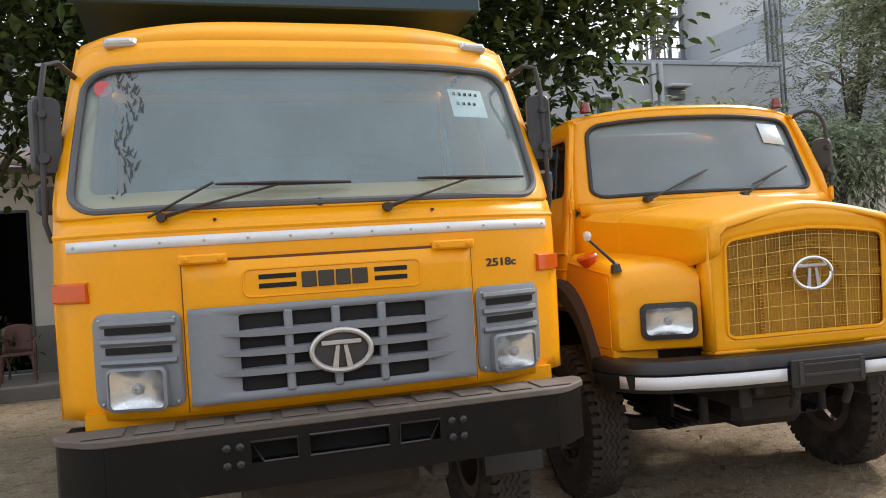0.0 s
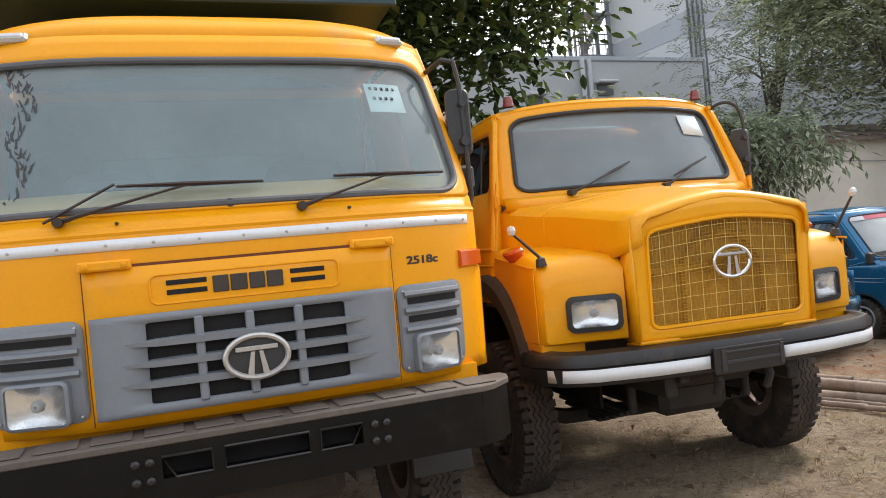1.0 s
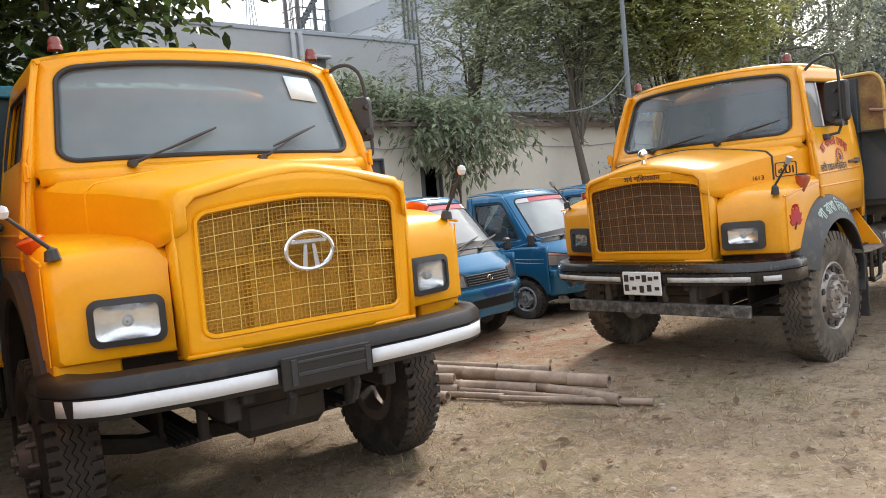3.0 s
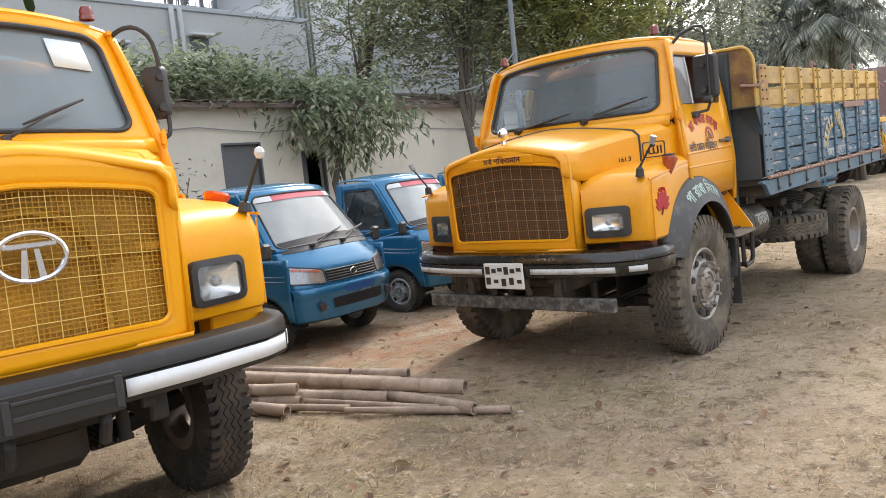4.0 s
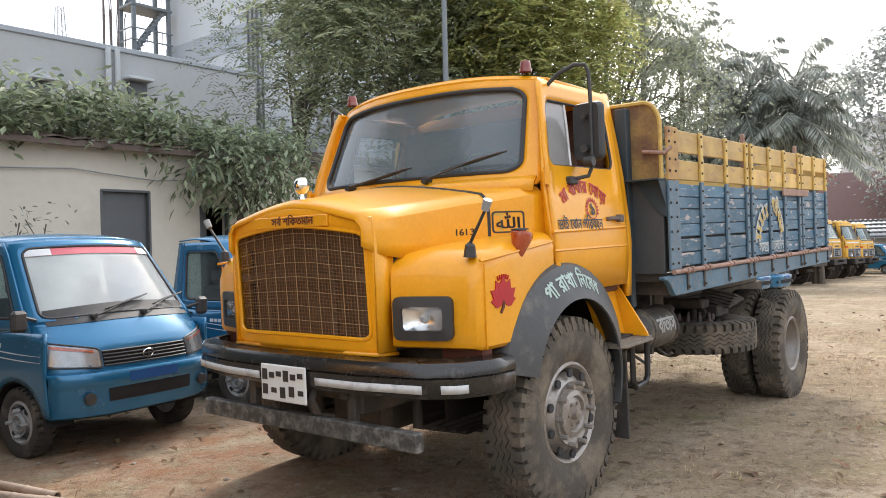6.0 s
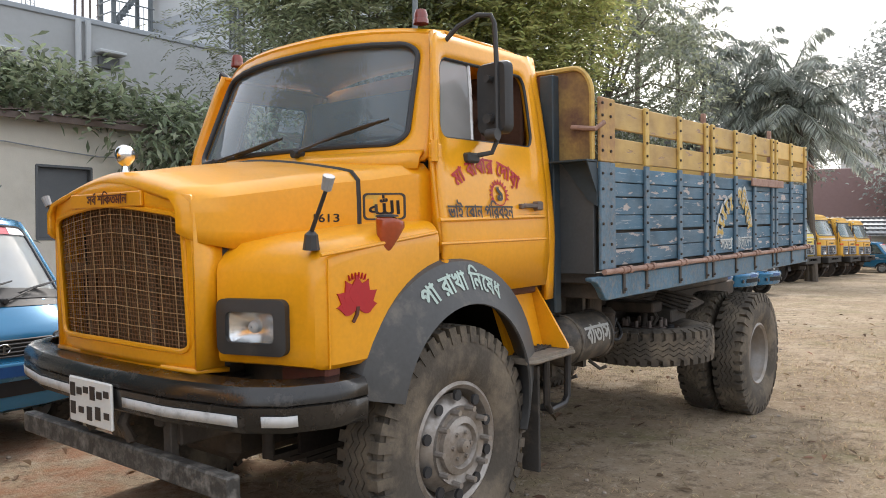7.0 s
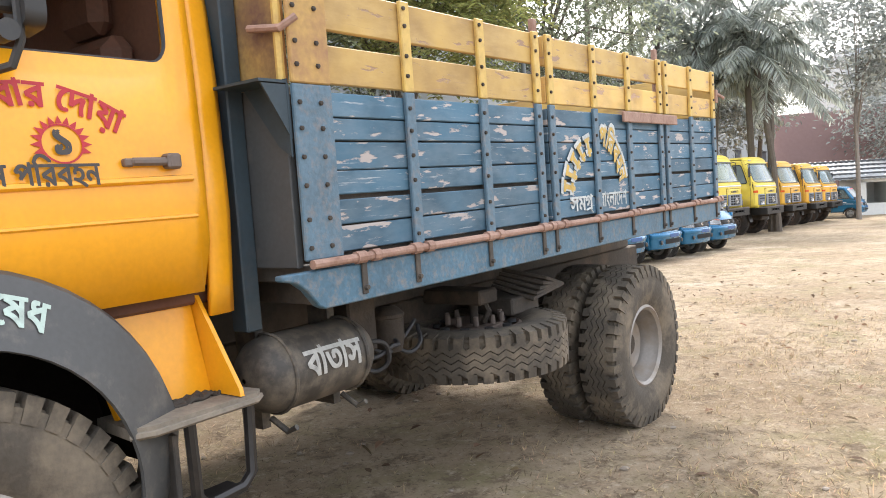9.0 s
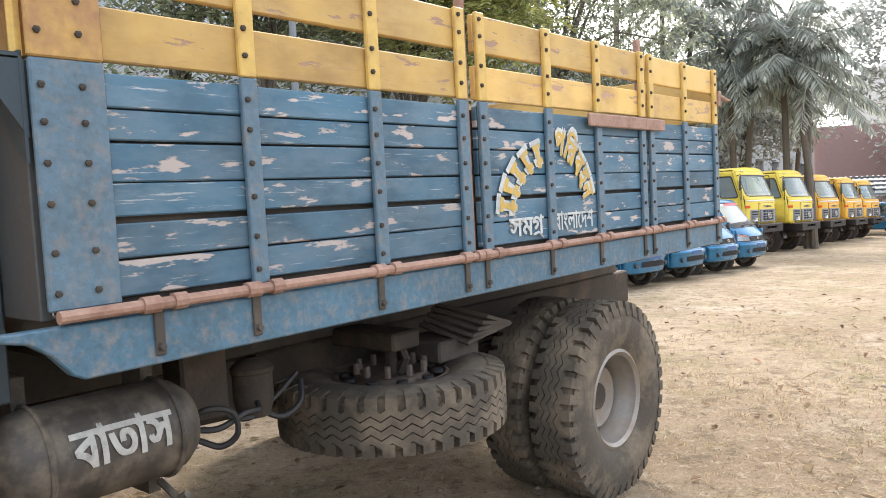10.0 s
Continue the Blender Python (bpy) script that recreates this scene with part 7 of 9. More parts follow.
    for i in range(1, 4):
        v = i / 4 * 0.81 + 0.10
        w = 0.07 + 0.012 * (i - 1)
        a, b = gface(w, v), gface(1 - w, v)
        rings = []
        for j in range(9):
            t = j / 8
            p = a.lerp(b, t)
            e = 0.022 * min(1, min(t, 1 - t) * 8)
            h = 0.4 + 0.6 * min(1, min(t, 1 - t) * 6)
            rings.append([p + Vector((0, -0.006 - e * 1.4, -0.017 * h)), p + Vector((0, -0.01 - e * 1.4, 0.012 * h)), p + Vector((0, 0.03, 0.021 * h)), p + Vector((0, 0.03, -0.021 * h))])
        m.loft(rings, True, True)
    part("grille_bar", m, grille_grey, gr)
    m = M()
    for i in range(1, 4):
        u = lerp(0.165, 0.82, i / 4)
        p = gface(u, 0)
        m.box(p.x - 0.018, p.x + 0.018, p.y - 0.022, p.y + 0.03, 1.165, 1.515, 0.006)
    part("grille_post", m, grille_grey, gr)
    for x in (-0.58, 0.57):
        m = M()
        m.lathe([(0.034, 0.03), (0.036, -0.008), (0.028, -0.012), (0.026, 0.012), (0.002, 0.014)], 16, (x, 0.045, 1.19), "y")
        part("grille_lock", m, plastic, gr)
    m = M()
    m.tube([(0.130 * math.cos(a), -0.022, 1.322 + 0.088 * math.sin(a)) for a in [2 * math.pi * i / 32 for i in range(32)]], 0.013, 8, True)
    m.box(-0.088, 0.088, -0.03, -0.016, 1.346, 1.366, 0.003)
    m.prism([(-0.025, 1.343), (-0.045, 1.250), (-0.02, 1.244), (-0.009, 1.343)], "y", -0.03, -0.016)
    m.prism([(0.025, 1.343), (0.045, 1.250), (0.02, 1.244), (0.009, 1.343)], "y", -0.03, -0.016)
    bd = part("badge", m, steel, gr, "oval grey metal badge")
    m = M()
    m.loft([[Vector((0.140 * math.cos(a), -0.012, 1.322 + 0.095 * math.sin(a))) for a in [2 * math.pi * i / 32 for i in range(32)]], [Vector((0.02 * math.cos(a), -0.014, 1.322 + 0.02 * math.sin(a))) for a in [2 * math.pi * i / 32 for i in range(32)]]], True, True)
    part("badge_back", m, plastic, bd)
    # lamp panels
    for s in (-1, 1):
        x0, x1 = (0.662, 1.03) if s > 0 else (-1.03, -0.662)
        pf = lambda u, v: face(lerp(x0, x1, u) / HW, lerp(1.135, 1.545, v)) + Vector((0, -0.02, 0))
        m = M()
        o = rrect(0.0, 1.0, 0.0, 1.0, 0.12)
        m.loft([[pf(p[0], p[1]) + Vector((0, 0.03, 0)) for p in o], [pf(p[0], p[1]) for p in o], [pf(lerp(0.5, p[0], 0.93), lerp(0.5, p[1], 0.94)) + Vector((0, -0.008, 0)) for p in o], [pf(lerp(0.5, p[0], 0.2), lerp(0.5, p[1], 0.2)) + Vector((0, -0.008, 0)) for p in o]], True, True)
        lpn = part("lamp_panel", m, grille_grey, T, "grey plastic headlamp panel")
        # slots of the panel as near-black bars in place of shade
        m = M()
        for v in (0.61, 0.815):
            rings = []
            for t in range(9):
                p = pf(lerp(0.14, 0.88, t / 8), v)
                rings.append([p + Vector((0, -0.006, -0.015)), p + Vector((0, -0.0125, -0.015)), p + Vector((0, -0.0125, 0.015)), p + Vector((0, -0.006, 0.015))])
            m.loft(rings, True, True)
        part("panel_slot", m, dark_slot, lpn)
        m = M()
        for v in (0.50, 0.71, 0.90):
            rings = []
            for t in range(9):
                p = pf(lerp(0.09, 0.93, t / 8), v)
                rings.append([p + Vector((0, -0.006, -0.022)), p + Vector((0, -0.03, -0.006)), p + Vector((0, -0.026, 0.008)), p + Vector((0, -0.004, 0.014))])
            m.loft(rings, True, True)
        part("panel_louvre", m, grille_grey, lpn)
        ll = lamp_unit("headlamp", T, min(s * 0.72, s * 0.98), max(s * 0.72, s * 0.98), 1.13, 1.315, 0, 0.03, grille_grey, 0.03, 0.012, "rectangular clear headlamp")
        pm = face(s * 0.85 / HW, 1.22)
        sl = face(s * 0.98 / HW, 1.22).y - face(s * 0.72 / HW, 1.22).y
        ll.matrix_basis = Matrix.Translation((0, pm.y - 0.03, 0)) @ Matrix.Translation((s * 0.85, 0, 0)) @ Matrix.Rotation(s * math.atan2(sl, 0.26), 4, "Z") @ Matrix.Translation((-s * 0.85, 0, 0))
        m = M()
        for u, v in ((0.08, 0.06), (0.92, 0.06), (0.08, 0.93), (0.92, 0.93), (0.5, 0.04)):
            m.lathe([(0.008, 0), (0.006, -0.008), (0.001, -0.009)], 8, pf(u, v) + Vector((0, -0.008, 0)), "y")
        part("panel_screw", m, steel, lpn)
        # side flasher on the corner
        m = M()
        rings = []
        for i in range(7):
            p = face(s * lerp(0.875, 1.0, i / 6), 1.64)
            rings.append([p + Vector((s * 0.004, -0.012, -0.045)), p + Vector((s * 0.018, -0.022, -0.035)), p + Vector((s * 0.018, -0.022, 0.035)), p + Vector((s * 0.004, -0.012, 0.045)), p + Vector((0, 0.012, 0.045)), p + Vector((0, 0.012, -0.045))])
        m.loft(rings, True, True)
        part("direction_lamp", m, orange_lens, T, "orange corner lamp")
        # roof marker lamps
        p = face(s * 0.83, 2.80)
        m = M()
        m.box(-0.078, 0.078, -0.012, 0.03, -0.026, 0.026, 0.012)
        m.moved(pose(s * 0.885, 0.535, 2.815, -30, 0, s * 12))
        mk = part("marker_lamp", m, steel, T)
        m = M()
        m.box(-0.06, 0.06, -0.02, 0.0, -0.016, 0.016, 0.008)
        m.moved(pose(s * 0.885, 0.535, 2.815, -30, 0, s * 12))
        part("marker_lens", m, white_lens, mk)
    # white reflective strip
    rings = []
    for i in range(33):
        u = -0.955 + 1.91 * i / 32
        rings.append([face(u, 1.814) + Vector((0, -0.014, 0)), face(u, 1.860) + Vector((0, -0.014, 0))])
    m = M()
    m.loft(rings, False, False)
    part("white_strip", m, white_tape, T, "white strip with rivets", thick=0.004)
    m = M()
    for i in range(13):
        p = face(-0.93 + 1.86 * i / 12, 1.837) + Vector((0, -0.016, 0))
        m.lathe([(0.007, 0), (0.005, -0.006), (0.001, -0.007)], 8, p, "y")
    part("rivet", m, steel, T)
    lettering("2518c", 0.052, pose(0.82, 0, 1.640), steel_dark, T, "model_number", wrap=lambda p: Vector((p.x, face(p.x / HW, p.z).y - 0.012, p.z)), width=0.17, bold=0.003)
    if full:
        for bx, tx, bl in ((-0.72, -0.19, 0.60), (0.265, 0.71, 0.54)):
            wiper(T, face(bx / HW, 1.945) + Vector((0, -0.03, 0)), face(tx / HW, 2.075) + Vector((0, -0.04, 0)), (bl, 0.0, -0.01), material=wiper_mat)
        m = M()
        b0, t0 = face(-0.775 / HW, 1.945), face(-0.50 / HW, 2.09)
        m.tube([b0 + Vector((0, -0.045, 0)), t0 + Vector((0, -0.05, 0))], 0.006, 5)
        part("wiper_link", m, wiper_mat, T)
        m = M()
        p = face(-0.04, 1.975)
        m.lathe([(0.022, 0), (0.018, -0.012), (0.002, -0.014)], 12, (-0.04, p.y - 0.01, 1.982), "y")
        for x in (-0.5, 0.48):
            p = face(x / HW, 1.925)
            m.lathe([(0.008, 0), (0.006, -0.02), (0.001, -0.022)], 8, (x, p.y - 0.01, 1.925), "y")
        part("washer_jet", m, plastic, T)
        m = M()
        pp = lambda u, v: face(lerp(0.61, 0.79, u), lerp(2.405, 2.56, v)) + Vector((0, 0.012, 0))
        m.grid(pp, 4, 4)
        sh = part("paper_note", m, paper, T, "white paper note taped inside the glass")
        m = M()
        for z, x0, n in ((0.76, 0.1, 5), (0.42, 0.15, 4)):
            for i in range(n):
                a, b = pp(x0 + 0.16 * i, z), pp(x0 + 0.16 * i + 0.09, z + 0.12)
                m.add([(a.x, a.y - 0.004, a.z), (b.x, a.y - 0.004, a.z), (b.x, b.y - 0.004, b.z), (a.x, b.y - 0.004, b.z)], [(0, 1, 2, 3)])
        part("note_bar", m, dark_slot, sh)
        m = M()
        p = face(-0.865, 2.585) + Vector((0, 0.008, 0))
        m.lathe([(0.04, 0.0), (0.039, -0.003), (0.001, -0.003)], 20, p, "y")
        part("round_sticker", m, red_sticker, T)
        frays = random.Random(31)
        m = M()
        for i in range(95):
            z = 2.66 - 0.62 * frays.random() ** 1.15
            x = -0.88 + 0.03 * math.sin(z * 21) + frays.uniform(-0.05, 0.05) * (0.4 + (z - 2.0))
            h, w = frays.uniform(0.012, 0.045), frays.uniform(0.002, 0.006)
            tilt = frays.uniform(-0.02, 0.02)
            m.add([face(a / HW, b) + Vector((0, 0.004, 0)) for a, b in ((x - w, z), (x + w, z), (x + tilt + w * 0.5, z + h), (x + tilt - w * 0.5, z + h))], [(0, 1, 2, 3)])
        tagged(part("peeling_film", m, film_dark, T, "frayed dark film peeling off the glass"), kind="stuff")
    for s in (-1, 1):
        arm = [(s * 1.10, 0.62, 2.66), (s * 1.15, 0.48, 2.70), (s * 1.20, 0.44, 2.68), (s * 1.22, 0.43, 2.55), (s * 1.23, 0.42, 1.96), (s * 1.21, 0.43, 1.88), (s * 1.16, 0.46, 1.87)]
        mirror(T, arm, ((s * 1.215, 0.47, 2.36), 0.13, 0.36), plastic, tilt=-s * 25)
        if full:
            mm = M()
            mm.box(s * 1.215 - 0.06, s * 1.215 + 0.06, 0.45, 0.49, 2.0, 2.13, 0.02)
            part("lower_mirror", mm, plastic, T)
    # heavy bumper with cut-outs and a treaded top
    bumper_cuts = [(-0.41, -0.22), (-0.17, 0.172), (0.22, 0.402)]
    m = M()
    m.box(-0.97, 0.97, -0.10, -0.03, 0.79, 0.90)
    bp = part("bumper", m, bumper_black, T, "heavy black steel bumper with slots")
    m = M()
    m.box(-0.97, 0.97, -0.10, -0.03, 0.99, 1.03)
    part("bumper_top_rail", m, bumper_black, bp)
    m = M()
    xs_ = [-0.97] + [v for c in bumper_cuts for v in c] + [0.97]
    for a, b in zip(xs_[::2], xs_[1::2]):
        m.box(a, b, -0.10, -0.03, 0.90, 0.99)
    part("bumper_post", m, bumper_black, bp)
    m = M()
    for q in (-1, 1):
        m.prism([(q * 0.971, -0.10), (q * 1.03, -0.085), (q * 1.15, 0.02), (q * 1.18, 0.10), (q * 1.18, 0.45), (q * 1.11, 0.45), (q * 1.11, 0.1), (q * 0.971, -0.03)], "z", 0.792, 1.029)
    part("bumper_end", m, bumper_black, bp)
    # near-black sheet behind the bumper's cut-outs stands for their shade
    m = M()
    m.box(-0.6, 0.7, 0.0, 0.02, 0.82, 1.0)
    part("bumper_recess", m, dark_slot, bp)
    for i, (a, b) in enumerate(bumper_cuts):
        m = M()
        k = (0.05, 0.0, 0.0)[i]
        k2 = (0.0, 0.0, 0.05)[i]
        o = [Vector((a + k, -0.104, 0.902)), Vector((b - k2, -0.104, 0.902)), Vector((b, -0.104, 0.988)), Vector((a, -0.104, 0.988))]
        m.tube(o, 0.006, 5, True)
        part("slot_edge", m, black, bp)
    m = M()
    m.prism([(-0.98, -0.105), (0.98, -0.105), (1.04, -0.085), (1.16, 0.02), (1.19, 0.10), (1.18, 0.16), (-1.18, 0.16), (-1.19, 0.10), (-1.16, 0.02), (-1.04, -0.085)], "z", 1.031, 1.062)
    top = part("bumper_top", m, bumper_top, bp, "dusty tread plate", bevel=0.006)
    m = M()
    for i in range(11):
        x = -1.06 + 0.197 * i
        m.box(x, x + 0.155, -0.06, 0.11, 1.063, 1.070, 0.003)
    part("tread_plate", m, bumper_top, top)
    m = M()
    for x in (-0.508, -0.455, 0.455, 0.508):
        for z in (0.90, 0.972):
            m.lathe([(0.02, 0), (0.018, -0.012), (0.008, -0.02), (0.001, -0.02)], 8, (x, -0.10, z), "y")
    part("bumper_bolt", m, black, bp)
    # chassis and wheels
    m = M()
    m.box(-0.4, 0.4, 0.3, 1.6, 0.55, 1.15, 0.05)
    part("engine", m, chassis, T)
    m = M()
    m.box(-1.0, 1.0, 0.22, 0.3, 0.85, 1.1)
    part("front_apron", m, chassis, T)
    for s in (-1, 1):
        m = M()
        m.box(s * 0.42 - 0.04, s * 0.42 + 0.04, 0.0, 6.2, 0.70, 0.96, 0.01)
        part("chassis_rail", m, chassis, T)
    for s in (-1, 1):
        f = Matrix.Identity(4) if s > 0 else FLIP
        wheel(T, pose(s * 0.98, 1.12, 0.50) @ f, 0.52, 0.26, 0.27, rubber_new, rim_dark, dish=0.02, lug=False, blocks=46)
        wheel(T, pose(s * 0.98, 5.0, 0.50) @ f, 0.52, 0.26, 0.27, rubber_new, rim_dark, dish=0.15, nuts=0, hub_len=0, lug=False, blocks=46)
        m = M()
        rings = []
        for i in range(13):
            a = radians(180 * i / 12)
            rings.append([Vector((s * x, 1.12 + r * math.cos(a), 0.52 + r * math.sin(a))) for x, r in ((0.80, 0.62), (1.13, 0.62), (1.13, 0.58), (0.80, 0.58))])
        m.loft(rings, True, True)
        part("wheel_arch", m, black, T)
    if full:
        # tipping body with its lip over the cab
        m = M()
        m.box(-1.2, 1.2, 1.95, 6.3, 1.15, 3.0, 0.03)
        tb = part("tipping_body", m, dark_teal, T, "dark teal steel tipping body")
        m = M()
        m.prism([(0.88, 3.14), (0.88, 3.24), (2.0, 3.30), (6.3, 3.30), (6.3, 3.0), (2.0, 3.0)], "x", -1.14, 1.05)
        lip = part("cab_guard", m, dark_teal, tb)
        m = M()
        m.box(-1.16, 1.06, 0.85, 0.89, 3.11, 3.23, 0.01)
        part("guard_edge", m, dark_teal, lip)
    else:
        m = M()
        m.box(-1.15, 1.15, 1.95, 6.0, 1.1, 1.9, 0.03)
        part("load_body", m, paint, T)
    return T


# ---------------------------------------------------------------- small blue pickup
def pickup(at, label):
    T = thing("mini_pickup", at, label, "pickup truck", "blue pickups parked in a row")
    HW = 0.74
    zs = (0.34, 0.50, 0.72, 0.90, 1.06, 1.16, 1.72, 1.80)
    yy = (-0.60, -0.62, -0.60, -0.55, -0.43, -0.34, 0.06, 0.14)
    def face(u, z):
        a = abs(u)
        y = interp(z, zs, yy) + 0.17 * a ** 3 + 0.05 * a ** 8
        w = interp(z, (0.34, 0.7, 1.1, 1.78), (0.70, 0.74, 0.735, 0.62))
        return Vector((u * w, y, z - 0.03 * a ** 2 * (z > 1.0)))
    m = M()
    m.grid(lambda u, v: face(u * 2 - 1, lerp(0.60, 1.13, v)), 28, 12)
    part("front_panel", m, blue_car, T, thick=0.015)
    m = M()
    sf = lambda u, v: face(u, lerp(1.13, 1.80, v))
    hole = (-0.90, 0.90, 0.03, 0.90)
    lp = holed(m, sf, (-1, 1, 0, 1), hole, 0.10, 3, 6, 8)
    part("windscreen_frame", m, blue_car, T, thick=0.025)
    m = M()
    pane(m, lambda u, v: sf(u, v), hole, 0.10, 6, 6, 8)
    ws = part("windscreen", m, screen_e, T)
    ws.visible_shadow = False
    m = M()
    m.tube([p + Vector((0, -0.008, 0.004)) for p in lp], 0.012, 6, True)
    part("windscreen_seal", m, gasket, T)
    m = M()
    m.grid(lambda u, v: sf(lerp(-0.86, 0.86, u), lerp(0.80, 0.885, v)) + Vector((0, -0.006, 0.004)), 16, 3)
    st = part("sun_strip", m, pink_strip, T, "red and white paper strip across the windscreen top")
    m = M()
    m.grid(lambda u, v: sf(lerp(-0.9, -0.62, u), lerp(0.80, 0.885, v)) + Vector((0, -0.009, 0.005)), 6, 3)
    m.grid(lambda u, v: sf(lerp(0.62, 0.88, u), lerp(0.80, 0.885, v)) + Vector((0, -0.009, 0.005)), 6, 3)
    part("strip_label", m, white_tape, st)
    m = M()
    def cowl(u, v):
        return face(lerp(-0.88, 0.88, u), lerp(1.095, 1.235 - 0.02 * (2 * u - 1) ** 2, v)) + Vector((0, -0.012, 0.006))
    m.grid(cowl, 16, 4)
    part("cowl", m, plastic, T)
    def roof(u, s):
        a = u * 2 - 1
        f = face(a, 1.80)
        return Vector((f.x * (1 + 0.02 * s), lerp(f.y, 0.95, s), f.z + 0.055 * math.sin(math.pi * min(1, s + 0.05) * 0.75) - 0.02 * a ** 4))
    m = M()
    m.grid(roof, 18, 8)
    part("roof", m, blue_car, T, thick=0.015)
    for s in (-1, 1):
        def yf(z):
            return face(1, max(0.62, z)).y
        def side(u, v, s=s):
            z = lerp(0.40, 1.77, v)
            x = interp(z, (0.4, 0.7, 1.1, 1.77), (0.725, 0.745, 0.735, 0.625))
            return Vector((s * x, lerp(yf(z), 0.95, u), z))
        m = M()
        op = (0.13, 0.80, 0.54, 0.92)
        lp = holed(m, side, (0, 1, 0.46, 1), op, 0.06, 3, 4, 5)
        # lower side with the wheel arch cut out
        def low(u, v):
            y0, y1 = -0.42, 0.95
            y = lerp(y0, y1, u)
            zt = lerp(0.40, 1.77, 0.46)
            zb = 0.36
            if abs(y) < 0.36:
                zb = 0.27 + math.sqrt(max(0, 0.36 ** 2 - y * y))
            z = lerp(max(zb, 0.36), zt, v)
            x = interp(z, (0.4, 0.7, 1.1, 1.77), (0.725, 0.745, 0.735, 0.625))
            return Vector((s * x, y, z))
        m.grid(low, 40, 8)
        dr = part("door", m, blue_car, T, thick=0.02)
        m = M()
        pane(m, lambda u, v: side(u, v) - Vector((s * 0.01, 0, 0)), op, 0.06)
        g = part("door_glass", m, screen_side, dr)
        g.visible_shadow = False
        m = M()
        m.tube([p + Vector((s * 0.008, 0, 0)) for p in lp], 0.012, 6, True)
        m.tube([side(0.86, 0.46 + 0.54 * i / 8) + Vector((s * 0.011, 0, 0)) for i in range(9)], 0.004, 4)
        m.tube([low(0.93, i / 6) + Vector((s * 0.011, 0, 0)) for i in range(7)], 0.004, 4)
        part("door_seal", m, gasket, dr)
        m = M()
        m.tube([side(u / 8 * 0.8 + 0.05, 0.50 - 0.05 * math.sin(u / 8 * math.pi)) + Vector((s * 0.006, 0, 0)) for u in range(9)], 0.008, 5)
        part("pressed_line", m, blue_car, dr)
        m = M()
        for k in range(2):
            m.tube([(s * 0.752, -0.36 + 0.9 * t / 8, 0.80 + 0.05 * k + 0.05 * (t / 8) ** 2) for t in range(9)], [0.0015 + 0.004 * math.sin(math.pi * t / 8) for t in range(9)], 4)
        part("side_graphic", m, white_tape, dr)
        m = M()
        m.box(s * 0.752 - 0.012, s * 0.752 + 0.012, 0.62, 0.74, 0.98, 1.005, 0.005)
        part("door_handle", m, plastic, dr)
        m = M()
        for i in range(3):
            m.box(s * 0.749 - 0.003, s * 0.749 + 0.003, 0.18 + 0.06 * i, 0.225 + 0.06 * i, 0.90, 0.935)
        part("model_bar", m, white_tape, dr)
        m = M()
        m.tube([(s * 0.70, -0.22, 1.13), (s * 0.80, -0.26, 1.16)], 0.015, 6)
        ma = part("mirror_arm", m, plastic, T)
        m = M()
        m.box(s * 0.84 - 0.06, s * 0.84 + 0.06, -0.28, -0.21, 1.05, 1.22, 0.025)
        part("mirror_housing", m, plastic, ma)
        # headlamp wraps round the corner
        def lampf(u, v, s=s):
            p = face(s * lerp(0.54, 0.985, u), lerp(0.735 + 0.035 * u, 0.875 + 0.075 * u, v))
            return p + Vector((s * 0.006 * u, -0.008, 0))
        m = M()
        pane(m, lampf, (0, 1, 0, 1), 0.12)
        hl = part("headlamp", m, wrap_lens, T, "clear wrap-round headlamp with an orange corner")
        m = M()
        pane(m, lambda u, v: lampf(u, v) + Vector((0, -0.014, 0)), (0, 1, 0, 1), 0.12)
        part("lamp_lens", m, lamp_glass, hl)
        m = M()
        m.grid(lambda u, v: lampf(lerp(0.12, 0.9, u), lerp(0.78, 0.93, v)) + Vector((0, -0.010, 0)), 6, 3)
        part("indicator", m, orange_lens, hl)
        m = M()
        lo = [lampf(p[0], p[1]) + Vector((0, -0.004, 0)) for p in rrect(-0.02, 1.02, -0.05, 1.05, 0.12)]
        m.tube(lo, 0.008, 5, True)
        part("lamp_rim", m, plastic, hl)
        for y in (0.0, 2.10):
            wheel(T, pose(s * 0.655, y, 0.265) @ (Matrix.Identity(4) if s > 0 else FLIP), 0.275, 0.155, 0.165, rubber, rim_small, dish=0.03, nuts=4, hub_len=0.03, blocks=30, lug=False)
        m = M()
        rings = []
        for i in range(13):
            a = radians(180 * i / 12)
            rings.append([Vector((s * x, r * math.cos(a), 0.27 + r * math.sin(a))) for x, r in ((0.50, 0.37), (0.73, 0.37), (0.73, 0.35), (0.50, 0.35))])
        m.loft(rings, True, True)
        part("wheel_liner", m, dark_slot, T)
    # grille, bumper
    m = M()
    gf = lambda u, v: face(lerp(-0.51, 0.51, u), lerp(0.735, 0.865, v)) + Vector((0, -0.006, 0))
    m.grid(lambda u, v: gf(u, lerp(0.02, 0.98, v)), 24, 4)
    g = part("grille", m, dark_slot, T, thick=0.006)
    m = M()
    for v in (0.06, 0.28, 0.50, 0.72, 0.94):
        m.tube([gf(i / 16, v) + Vector((0, -0.008, 0)) for i in range(17)], 0.008, 6)
    part("grille_bar", m, plastic, g)
    m = M()
    p = gf(0.5, 0.5)
    m.tube([(0.045 * math.cos(a), p.y - 0.018, p.z + 0.035 * math.sin(a)) for a in [2 * math.pi * i / 20 for i in range(20)]], 0.006, 6, True)
    m.box(-0.008, 0.008, p.y - 0.022, p.y - 0.012, p.z - 0.03, p.z + 0.025)
    part("badge", m, chrome, g)
    m = M()
    rings = []
